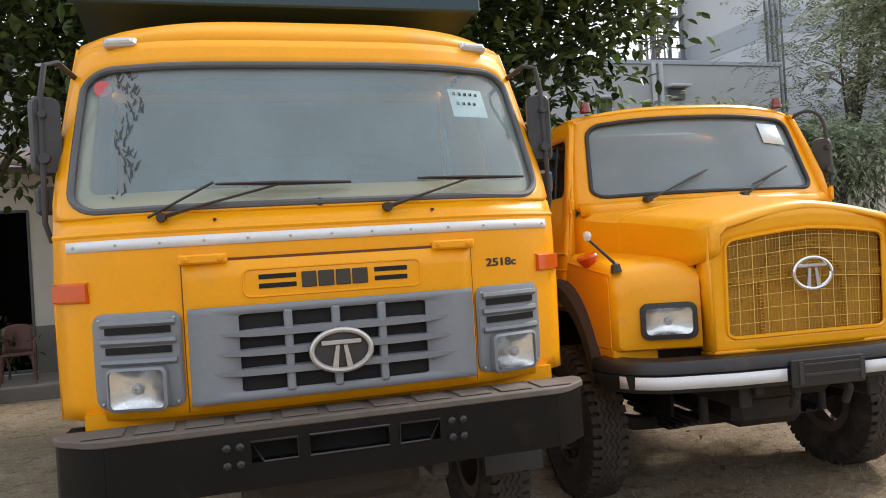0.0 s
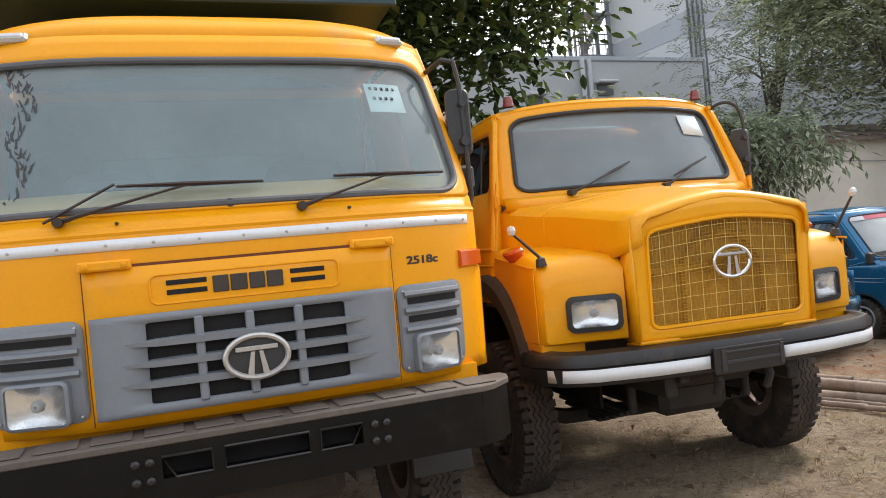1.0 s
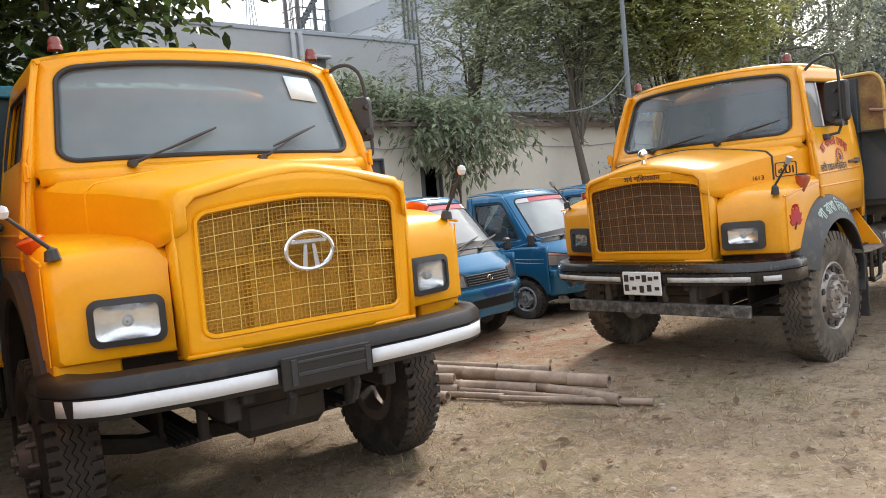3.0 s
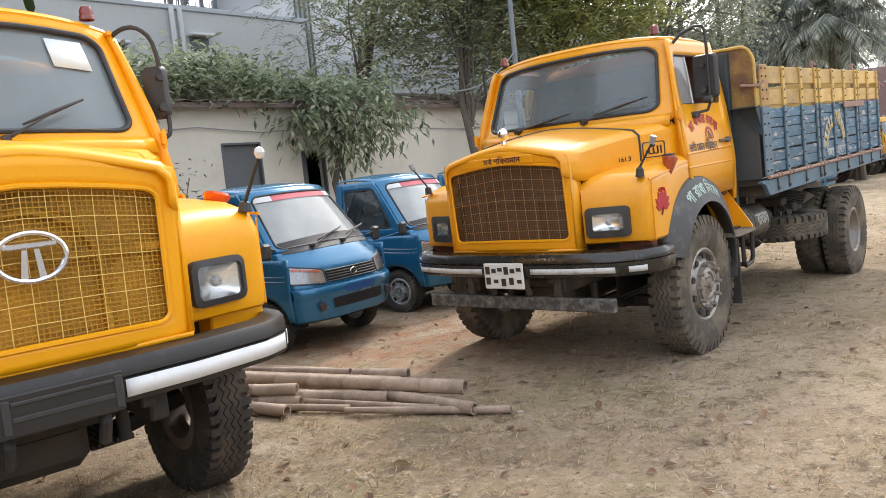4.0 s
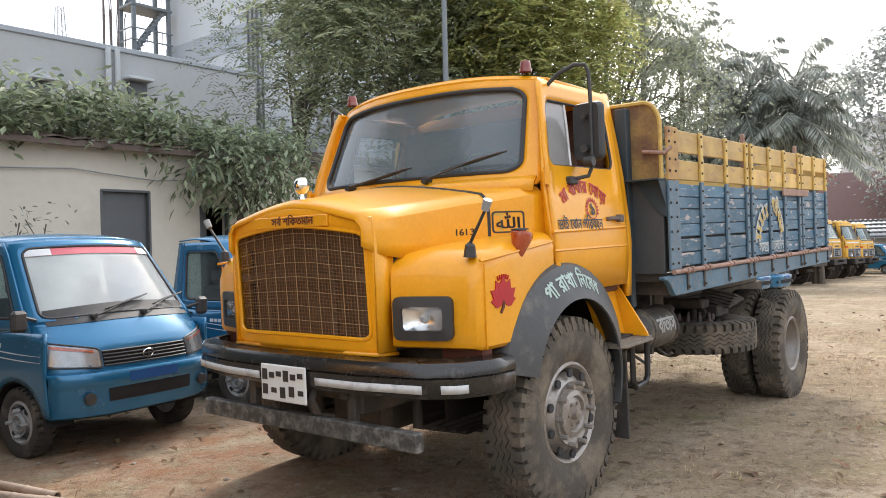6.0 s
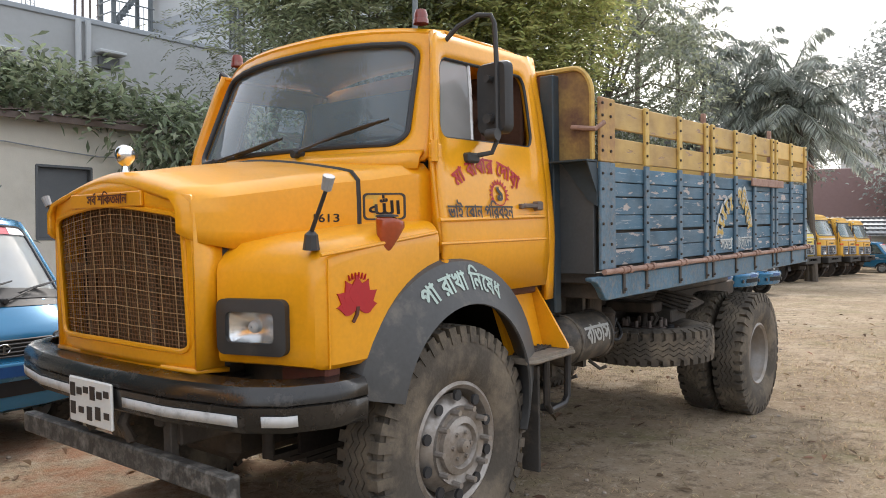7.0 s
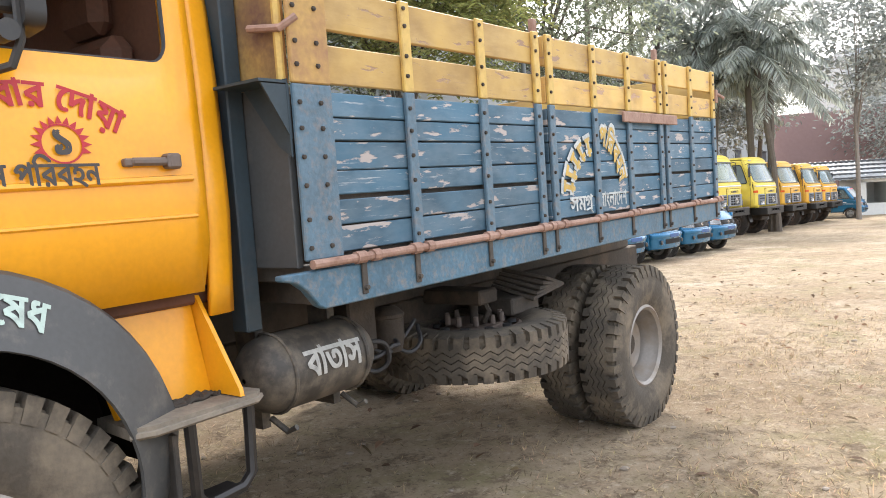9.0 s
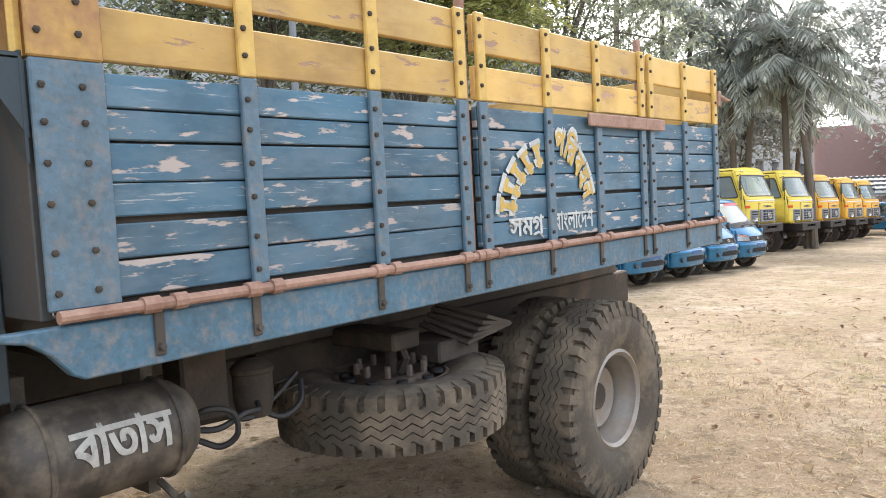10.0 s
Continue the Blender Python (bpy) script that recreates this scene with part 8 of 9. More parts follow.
    for i in range(25):
        u = -1 + i / 12
        rings.append([face(u, z) + Vector((math.copysign(0.012, u) * abs(u), -dy, 0)) for z, dy in ((0.33, -0.03), (0.355, 0.02), (0.42, 0.03), (0.56, 0.034), (0.60, 0.05), (0.625, 0.066), (0.675, 0.066), (0.695, 0.055), (0.705, 0.01))])
    m.loft(rings, False, False)
    bp = part("bumper", m, blue_car, T, thick=0.012)
    m = M()
    m.grid(lambda u, v: face(lerp(-0.52, 0.52, u), lerp(0.455, 0.565, v)) + Vector((0, -0.042, 0)), 18, 3)
    part("lower_grille", m, dark_slot, bp)
    m = M()
    m.grid(lambda u, v: face(lerp(-0.30, 0.30, u), lerp(0.60, 0.68, v)) + Vector((0, -0.074, 0)), 10, 3)
    part("plate_recess", m, blue_dark, bp)
    for s in (-1, 1):
        m = M()
        p = face(s * 0.72, 0.50)
        m.lathe([(0.05, 0.0), (0.045, -0.02), (0.03, -0.024), (0.002, -0.02)], 14, (p.x, p.y - 0.05, 0.495), "y")
        part("fog_lamp", m, plastic, bp)
    for bx, tx in ((-0.33, 0.02), (0.12, 0.42)):
        wiper(T, face(bx / HW, 1.14) + Vector((0, -0.03, 0.0)), face(tx / HW, 1.24) + Vector((0, -0.03, 0)), (0.42, 0.05, 0.10), 0.02)
    m = M()
    m.box(-0.66, 0.66, 0.88, 0.94, 0.42, 1.02)
    m.box(-0.66, 0.66, -0.1, 0.9, 0.38, 0.42)
    m.box(-0.62, 0.62, -0.25, -0.05, 0.85, 1.08, 0.03)
    part("cab_floor", m, cab_dark, T)
    m = M()
    m.grid(lambda u, v: Vector((lerp(-0.62, 0.62, u), 0.94, lerp(1.02, 1.75, v))), 2, 2)
    part("rear_glass", m, screen_side, T)
    for s in (-1, 1):
        m = M()
        m.box(s * 0.34 - 0.2, s * 0.34 + 0.2, 0.3, 0.7, 0.7, 0.82, 0.04)
        m.box(s * 0.34 - 0.19, s * 0.34 + 0.19, 0.62, 0.75, 0.8, 1.28, 0.05)
        m.box(s * 0.34 - 0.1, s * 0.34 + 0.1, 0.64, 0.72, 1.3, 1.45, 0.04)
        part("cab_seat", m, seat_mat, T)
    steering_wheel(T, pose(0.34, 0.12, 1.12, -35) @ Matrix.Scale(0.75, 4), cab_dark)
    m = M()
    m.box(-0.74, 0.74, 1.0, 3.15, 0.60, 0.66)
    for s in (-1, 1):
        m.box(s * 0.74 - 0.015, s * 0.74 + 0.015, 1.0, 3.15, 0.60, 0.98, 0.006)
        for i in range(4):
            m.box(s * 0.755 - 0.012, s * 0.755 + 0.012, 1.1 + 0.6 * i, 1.16 + 0.6 * i, 0.60, 0.97, 0.004)
    m.box(-0.74, 0.74, 1.0, 1.03, 0.6, 1.02, 0.006)
    m.box(-0.74, 0.74, 3.12, 3.15, 0.6, 0.98, 0.006)
    part("load_bed", m, blue_car, T)
    m = M()
    for s in (-1, 1):
        m.box(s * 0.35 - 0.04, s * 0.35 + 0.04, -0.4, 3.1, 0.36, 0.48)
    m.cyl((-0.6, 0, 0.27), (0.6, 0, 0.27), 0.04)
    m.cyl((-0.6, 2.1, 0.27), (0.6, 2.1, 0.27), 0.05)
    part("chassis_frame", m, chassis, T)
    for o in T.children:
        if not o.name.startswith("wheel") or o.name.startswith("wheel_liner"):
            o.matrix_basis = Matrix.Diagonal((1, 1, 0.935, 1)) @ o.matrix_basis
    return T


inner_paint = mat("pale_inner_paint", (0.80, 0.52, 0.16), 0.6, var=0.08)
ivory = mat("ivory_plastic", (0.55, 0.45, 0.30), 0.6, var=0.05)
steel_dark = mat("dark_lettering_metal", (0.06, 0.05, 0.04), 0.4, 0.4, var=0.1)
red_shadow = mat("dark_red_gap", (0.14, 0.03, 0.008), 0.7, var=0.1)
# near-black for the shade inside slots, and for plain black parts
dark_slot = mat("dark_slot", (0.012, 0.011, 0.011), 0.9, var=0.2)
wiper_mat = mat("dark_brown_wiper", (0.035, 0.02, 0.014), 0.5, var=0.15)
bumper_black = mat("scuffed_black_bumper", (0.006, 0.0055, 0.005), 0.42, var=0.3, dirt=(0.06, 0.045, 0.03), dirt_amount=0.08, dirt_scale=3, spec=0.2)
bumper_top = mat("dusty_tread_plate", (0.10, 0.082, 0.068), 0.7, var=0.2, dirt=(0.24, 0.19, 0.15), dirt_amount=0.3)
red_sticker = mat("red_sticker", (0.6, 0.12, 0.13), 0.6, var=0.1)
pink_strip = mat("red_paper_strip", (0.62, 0.16, 0.19), 0.7, var=0.1)
rim_small = mat("grey_small_rim", (0.42, 0.43, 0.44), 0.45, 0.4, var=0.1, dirt=(0.25, 0.2, 0.15), dirt_amount=0.25, dirt_scale=8)
blue_dark = mat("dark_blue_plastic", (0.008, 0.06, 0.2), 0.5, var=0.08)

# ---------------------------------------------------------------- the trucks in the yard
truck_c = se_truck(pose(5.83, 6.27, -0.05, 1.4, 0, -62.7), ochre, "weathered yellow bonneted truck with a blue plank load body", True)
cargo_body(truck_c)
truck_b = se_truck(pose(1.316, 4.528, 0, 0, 0, 20.8), orange, "freshly painted orange-yellow bonneted truck with a wire grille", False)
truck_a = cabover(pose(-0.647, 2.022, 0, 0, 0, 25.3), amber, "amber cab-over tipper truck with a grey grille and black bumper")
# teal body behind the bonneted truck's cab; its shade is put into darker teal
m = M()
m.box(-1.19, 1.19, 1.32, 5.3, 1.05, 2.62, 0.03)
tb = part("tipping_body", m, dark_teal, truck_b, "teal steel body behind the cab, darkened for its shade")
m = M()
for i in range(5):
    y = 1.36 + 0.96 * i
    for s in (-1, 1):
        m.box(s * 1.21 - 0.03, s * 1.21 + 0.03, y - 0.04, y + 0.04, 1.05, 2.6, 0.005)
m.box(-1.22, 1.22, 1.27, 1.37, 2.58, 2.66, 0.01)
part("body_rib", m, teal, tb)
for s in (-1, 1):
    f = Matrix.Identity(4) if s > 0 else FLIP
    wheel(truck_b, pose(s * 1.05, 3.9, 0.50) @ f, 0.52, 0.26, 0.27, rubber_new, rim_dark, dish=0.15, nuts=0, hub_len=0, lug=False, blocks=46)
# paper inside the windscreen of the bonneted truck
m = M()
def on_screen(u, v):
    return Vector((u * lerp(0.98, 0.88, v), -0.26 + 0.25 * v + 0.20 * abs(u) ** 2.4 - 0.004, lerp(1.94, 2.655, v)))


m.add([on_screen(0.555, 0.60), on_screen(0.775, 0.58), on_screen(0.76, 0.80), on_screen(0.545, 0.81)], [(0, 1, 2, 3)])
part("paper_note", m, paper, truck_b, "blank white paper taped to the glass", thick=0.002)

car = pickup(pose(3.77, 8.56, 0, 0, 0, 34), "blue mini pickup with a red windscreen strip, on bare earth")
for x, y, a in ((5.58, 9.70, 33), (7.35, 10.6, 33)):
    copy_thing(car, pose(x, y, 0, 0, 0, a))


# ---------------------------------------------------------------- plants
def leaf_mat(name, base, rough=0.55, spread=0.35):
    mt = bpy.data.materials.new(name)
    mt.use_nodes = True
    nd, ln = mt.node_tree.nodes, mt.node_tree.links
    bs = nd["Principled BSDF"]
    g = nd.new("ShaderNodeNewGeometry")
    mr = nd.new("ShaderNodeMapRange")
    mr.inputs[3].default_value, mr.inputs[4].default_value = 1 - spread, 1 + spread * 1.3
    ln.new(g.outputs["Random Per Island"], mr.inputs[0])
    hs = nd.new("ShaderNodeHueSaturation")
    hs.inputs["Color"].default_value = (*base, 1)
    ln.new(mr.outputs[0], hs.inputs["Value"])
    mh = nd.new("ShaderNodeMapRange")
    mh.inputs[3].default_value, mh.inputs[4].default_value = 0.465, 0.52
    wn_ = nd.new("ShaderNodeTexWhiteNoise")
    wn_.noise_dimensions = "1D"
    ln.new(g.outputs["Random Per Island"], wn_.inputs["W"])
    ln.new(wn_.outputs["Value"], mh.inputs[0])
    ln.new(mh.outputs[0], hs.inputs["Hue"])
    ln.new(hs.outputs[0], bs.inputs["Base Color"])
    bs.inputs["Roughness"].default_value = rough
    tr = nd.new("ShaderNodeBsdfTranslucent")
    ln.new(hs.outputs[0], tr.inputs[0])
    mx = nd.new("ShaderNodeMixShader")
    mx.inputs[0].default_value = 0.48
    ln.new(bs.outputs[0], mx.inputs[1])
    ln.new(tr.outputs[0], mx.inputs[2])
    ln.new(mx.outputs[0], nd["Material Output"].inputs[0])
    return mt


leaf_dark = leaf_mat("dark_glossy_leaves", (0.062, 0.09, 0.022), 0.32, 0.8)
leaf_mango = leaf_mat("hanging_leaves", (0.235, 0.275, 0.175), 0.42, 0.6)
leaf_feather = leaf_mat("feathery_leaves", (0.31, 0.345, 0.215), 0.6, 0.55)
leaf_olive = leaf_mat("olive_leaves", (0.235, 0.26, 0.18), 0.6, 0.5)
# palm, pale and grey-green leaves lightened: distance haze put into their colour
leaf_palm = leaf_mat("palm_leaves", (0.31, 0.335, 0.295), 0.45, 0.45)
leaf_haze = leaf_mat("haze_paled_leaves", (0.35, 0.37, 0.345), 0.6, 0.35)
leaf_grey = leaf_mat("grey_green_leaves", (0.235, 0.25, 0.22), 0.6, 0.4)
leaf_tips = leaf_mat("yellow_green_leaves", (0.36, 0.385, 0.15), 0.6, 0.45)
bark = mat("bark", (0.12, 0.10, 0.08), 0.9, var=0.25, bump=0.5, bump_scale=25)
bark_pale = mat("pale_bark", (0.24, 0.21, 0.18), 0.9, var=0.2, bump=0.4, bump_scale=25)


def leaf(m, p, d, L, W, fold=0.25, roll=0.0):
    d = d.normalized()
    s = d.cross(Vector((0, 0, 1)))
    s = s.normalized() if s.length > 1e-3 else Vector((1, 0, 0))
    n = s.cross(d)
    c, q = math.cos(roll), math.sin(roll)
    s, n = s * c + n * q, n * c - s * q
    mid = p + d * L * 0.5
    if W > 0.42 * L:
        a, b = p + d * L * 0.32, p + d * L * 0.68
        lift = n * W * fold
        m.v += [tuple(p), tuple(a + s * W * 0.45 + lift), tuple(b + s * W * 0.42 + lift), tuple(p + d * L), tuple(b - s * W * 0.42 + lift), tuple(a - s * W * 0.45 + lift)]
        k = len(m.v)
        m.f += [(k - 6, k - 5, k - 4, k - 3), (k - 6, k - 3, k - 2, k - 1)]
        m.k += [0, 0]
        return
    m.v += [tuple(p), tuple(mid + s * W * 0.5 + n * W * fold), tuple(p + d * L), tuple(mid - s * W * 0.5 + n * W * fold)]
    k = len(m.v)
    m.f += [(k - 4, k - 3, k - 2), (k - 4, k - 2, k - 1)]
    m.k += [0, 0]


def clumps_in(rng, centre, radii, n, hollow=0.35):
    out = []
    c = Vector(centre)
    while len(out) < n:
        p = Vector((rng.uniform(-1, 1), rng.uniform(-1, 1), rng.uniform(-1, 1)))
        if hollow < p.length < 1:
            out.append(c + Vector((p.x * radii[0], p.y * radii[1], p.z * radii[2])))
    return out


def tree(name, base, height, centre, radii, clumps, per, L, W, lmat, label, seed, trunk_r=0.18, droop=0.3, spread=0.55, pinnate=False, bmat=None, category="tree", limbs=True):
    rng = random.Random(seed)
    base, centre = Vector(base), Vector(centre)
    T = thing(name, Matrix.Translation(base), label, category)
    cl = clumps_in(rng, centre - base, radii, clumps)
    m = M()
    top = Vector((centre.x - base.x, centre.y - base.y, 0)) * 0.5 + Vector((0, 0, height))
    pts = [Vector((0, 0, -0.3)), Vector((rng.uniform(-0.1, 0.1), rng.uniform(-0.1, 0.1), height * 0.33)), top * 0.66 + Vector((rng.uniform(-0.2, 0.2), 0, 0)), top]
    m.tube(pts, [trunk_r * 1.25, trunk_r, trunk_r * 0.8, trunk_r * 0.5], 9)
    trunk = part("trunk", m, bmat or bark, T)
    if limbs:
        m = M()
        for c in cl[:: max(1, len(cl) // 12)]:
            a = pts[1].lerp(pts[3], rng.uniform(0.3, 1.0))
            mid = a.lerp(c, 0.5) + Vector((rng.uniform(-0.2, 0.2), rng.uniform(-0.2, 0.2), 0.15 * (c - a).length))
            m.tube([a, mid, c], [trunk_r * 0.32, trunk_r * 0.17, 0.01], 6)
        part("limb", m, bmat or bark, T)
    m = M()
    for c in cl:
        for j in range(per):
            o = Vector((rng.gauss(0, 1), rng.gauss(0, 1), rng.gauss(0, 0.75))) * spread * 0.5
            p = c + o
            d = Vector((rng.uniform(-1, 1), rng.uniform(-1, 1), rng.uniform(-0.6, 0.6) - droop)) + o.normalized() * 0.8
            if pinnate:
                d.normalize()
                side = d.cross(Vector((0, 0, 1)))
                side = side.normalized() if side.length > 0.01 else Vector((1, 0, 0))
                for q in range(4):
                    t = 0.15 + 0.25 * q
                    b = p + d * L * 2.4 * t + Vector((0, 0, -0.25 * L * t * t * 2))
                    leaf(m, b, side + d * 0.5 + Vector((0, 0, -0.2)), L, W)
                    leaf(m, b, -side + d * 0.5 + Vector((0, 0, -0.2)), L, W)
            else:
                leaf(m, p, d, L * rng.uniform(0.7, 1.2), W * rng.uniform(0.8, 1.2), 0.2, rng.uniform(-0.6, 0.6))
    cr = new("crown", mesh_of("crown", m, lmat, 0))
    cr.parent = T
    return T


def palm(base, height, lean, seed, label="tall coconut palm with arching fronds"):
    rng = random.Random(seed)
    T = thing("palm_tree", Matrix.Translation(Vector(base)), label, "palm tree", "palms at the far end of the yard")
    m = M()
    top = Vector((lean[0], lean[1], height))
    m.tube([Vector((0, 0, -0.5)), Vector((lean[0] * 0.2, lean[1] * 0.2, height * 0.4)), Vector((lean[0] * 0.6, lean[1] * 0.6, height * 0.75)), top], [0.17, 0.13, 0.11, 0.1], 9)
    part("trunk", m, bark, T)
    m = M()
    for i in range(20):
        a = 2 * math.pi * i * 0.382 + rng.uniform(-0.15, 0.15)
        up = rng.uniform(-0.7, 2.3)
        L = rng.uniform(2.9, 3.9)
        h = Vector((math.cos(a), math.sin(a), 0))
        pts = []
        for j in range(13):
            t = j / 12
            pts.append(top + h * L * t * (0.95 - 0.15 * t) * (1.0 - 0.16 * max(0.0, up)) + Vector((0, 0, L * (0.85 * up * t - (0.42 + up * 0.34) * t * t))))
        m.tube(pts, [0.03 * (1 - 0.85 * j / 12) for j in range(13)], 4)
        for j in range(1, 13):
            for q in range(3):
                p = pts[j - 1].lerp(pts[j], q / 3)
                d = (pts[j] - pts[j - 1]).normalized()
                sd = d.cross(Vector((0, 0, 1))).normalized()
                w = 0.75 * math.sin(math.pi * (0.1 + 0.85 * j / 13))
                for s in (-1, 1):
                    leaf(m, p, sd * s * 0.8 + d * 0.55 + Vector((0, 0, rng.uniform(-1.3, -0.35))), w * 1.05, 0.085, 0.25, rng.uniform(-0.5, 0.5))
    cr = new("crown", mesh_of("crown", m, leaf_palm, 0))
    cr.parent = T
    return T


def yp(u, v, z=0.0):
    p = UA * u + VA * v
    return (p.x, p.y, z)


# broad-leaved trees by the tipper trucks
tree("broad_leaved_tree", (-2.2, 8.3, 0), 3.4, (-1.6, 7.8, 5.6), (3.5, 2.7, 2.8), 400, 88, 0.17, 0.088, leaf_dark, "dark broad-leaved tree hanging over the trucks", 3, 0.22, 0.15, 0.8)
tree("broad_leaved_tree", (-7.6, 7.6, 0), 3.2, (-5.6, 6.6, 5.5), (3.6, 3.0, 2.6), 240, 88, 0.17, 0.088, leaf_dark, "dark broad-leaved tree in front of the shed", 4, 0.22, 0.2, 0.85)
# creeper on the shed roof and the bushy tree before the wall
rng = random.Random(9)
m = M()
for i in range(360):
    u = rng.uniform(2.0, 15.0)
    hgt = 0.55 + 0.35 * noise.noise(Vector((u * 0.7, 3, 1))) + (0.3 if 9 < u < 12 else 0)
    c = Vector((u, SV + rng.uniform(-0.45, 1.6), ZT + rng.uniform(0.0, 1.0) * max(0.25, hgt)))
    for j in range(34):
        o = Vector((rng.gauss(0, 1), rng.gauss(0, 1), rng.gauss(0, 0.7))) * 0.22
        leaf(m, c + o, Vector((rng.uniform(-1, 1), rng.uniform(-1.2, 0.6), rng.uniform(-0.8, 0.5))), rng.uniform(0.15, 0.25), 0.085, 0.2, rng.uniform(-0.6, 0.6))
tagged(part("roof_creeper", m, leaf_mango, at=pose(0, 0, 0, 0, 0, YAW), smooth=0), "leafy green creeper along the edge of the tin roof", "creeper", kind="stuff")
tree("mango_tree", yp(12.8, 11.7), 2.6, yp(13.0, 11.5, 2.95), (1.3, 0.6, 0.85), 46, 34, 0.24, 0.075, leaf_mango, "low bushy tree with hanging leaves before the shed wall", 5, 0.09, 0.8, 0.6)
tree("shrub", yp(9.1, 11.7), 0.9, yp(9.1, 11.6, 1.65), (0.5, 0.35, 0.55), 10, 12, 0.12, 0.04, leaf_grey, "sparse pale grey-green shrub by the shed window", 15, 0.03, 0.3, 0.4, category="shrub")
tree("shrub", yp(19.3, 11.7), 1.0, yp(19.3, 11.6, 1.9), (0.9, 0.4, 0.7), 16, 20, 0.14, 0.05, leaf_grey, "pale grey-green shrub at the foot of the wall", 16, 0.03, 0.3, 0.45, category="shrub")
# tall feathery trees
tree("feathery_tree", yp(17.2, 11.5), 5.2, yp(18.0, 12.4, 7.15), (2.9, 2.2, 3.3), 190, 19, 0.18, 0.08, leaf_feather, "tall light green feathery tree before the shed", 21, 0.11, 0.25, 1.0, True)
tree("feathery_tree", yp(18.6, 17.0), 6.2, yp(19.0, 16.8, 7.95), (2.8, 2.0, 3.4), 90, 15, 0.17, 0.055, leaf_olive, "grey-green feathery tree behind the shed", 22, 0.16, 0.25, 1.1, True)
tree("feathery_tree", yp(20.8, 11.4), 5.4, yp(20.8, 10.4, 7.2), (2.5, 2.0, 2.9), 180, 19, 0.18, 0.078, leaf_tips, "feathery tree with yellow-green tips before the shed", 23, 0.12, 0.25, 1.0, True)
tree("feathery_tree", yp(24.0, 15.2), 6.2, yp(23.6, 15.0, 7.8), (3.2, 2.2, 3.6), 110, 15, 0.17, 0.055, leaf_olive, "grey-green feathery tree behind the wall", 29, 0.14, 0.25, 1.1, True)
tree("leafy_tree", yp(25.9, 11.0), 5.6, yp(26.7, 10.4, 6.6), (3.0, 2.0, 3.2), 210, 56, 0.19, 0.075, leaf_olive, "dense olive-green tree behind the loaded truck", 24, 0.18, 0.3, 1.0)
tree("leafy_tree", yp(47.0, 13.2), 7.6, yp(47.0, 13.2, 6.5), (4.6, 1.8, 3.4), 150, 70, 0.32, 0.15, leaf_haze, "haze-paled grey-green tree behind the palms", 27, 0.24, 0.3, 1.4)
# far end of the yard
ROW = [(26.5, 22.3), (29.3, 23.3), (33.6, 25.9), (37.2, 27.75), (40.73, 29.7)]


def behind_row(x, y):
    """Steps a trunk back until it stands clear of the parked trucks."""
    k = 1.0
    c, s = math.cos(radians(24)), math.sin(radians(24))
    while k < 1.5:
        px, py = 7 + (x - 7) * k, 3.2 + (y - 3.2) * k
        if not any(abs(c * (px - a) + s * (py - b)) < 1.6 and -1 < c * (py - b) - s * (px - a) < 6.5 for a, b in ROW):
            break
        k += 0.03
    return px, py, k


for i, (x, y, top, lx, ly) in enumerate(((24.6, 27.4, 11.2, 0.4, 0.2), (26.2, 27.0, 9.0, 0.3, 0.4), (27.2, 26.4, 8.3, 0.5, -0.3), (28.0, 25.6, 7.0, -0.5, -0.3), (29.3, 24.4, 7.4, 0.3, 0.5), (29.6, 24.3, 6.4, -0.4, 0.6), (30.4, 24.2, 5.9, 0.5, 0.3), (29.0, 25.4, 5.6, 0.2, -0.3), (33.0, 26.6, 6.3, 0.4, -0.4))):
    x, y, k = behind_row(x - lx, y - ly)
    z = ground_height(x, y)
    palm((x, y, z), (top - 1.5) * k + 1.5 - z, (lx, ly), 40 + i)
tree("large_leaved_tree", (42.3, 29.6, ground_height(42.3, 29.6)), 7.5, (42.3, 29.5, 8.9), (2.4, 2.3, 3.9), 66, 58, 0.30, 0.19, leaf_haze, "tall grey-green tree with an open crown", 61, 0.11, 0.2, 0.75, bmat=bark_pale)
tree("leafy_tree", (56.0, 36.0, -0.6), 7.0, (56.0, 36.0, 6.7), (4.0, 4.5, 3.8), 130, 46, 0.34, 0.16, leaf_haze, "haze-paled grey-green tree behind the far shed", 63, 0.24, 0.3, 1.4)

# utility poles
for (u, v, h) in ((16.0, 9.2, 9.5), (23.0, 9.3, 12.5)):
    m = M()
    m.cyl((0, 0, -0.5), (0, 0, h), 0.065, 0.045, 12)
    P = tagged(part("utility_pole", m, steel_grey, at=yard(u, v)), "tall slim grey steel utility pole", "pole", "utility poles")
    m = M()
    m.tube([(-2.8 * t / 8, -0.05 - 0.35 * t / 8, 4.2 - 1.0 * t / 8 - 0.25 * math.sin(math.pi * t / 8)) for t in range(9)], 0.013, 6)
    part("pole_cable", m, steel_grey, P)


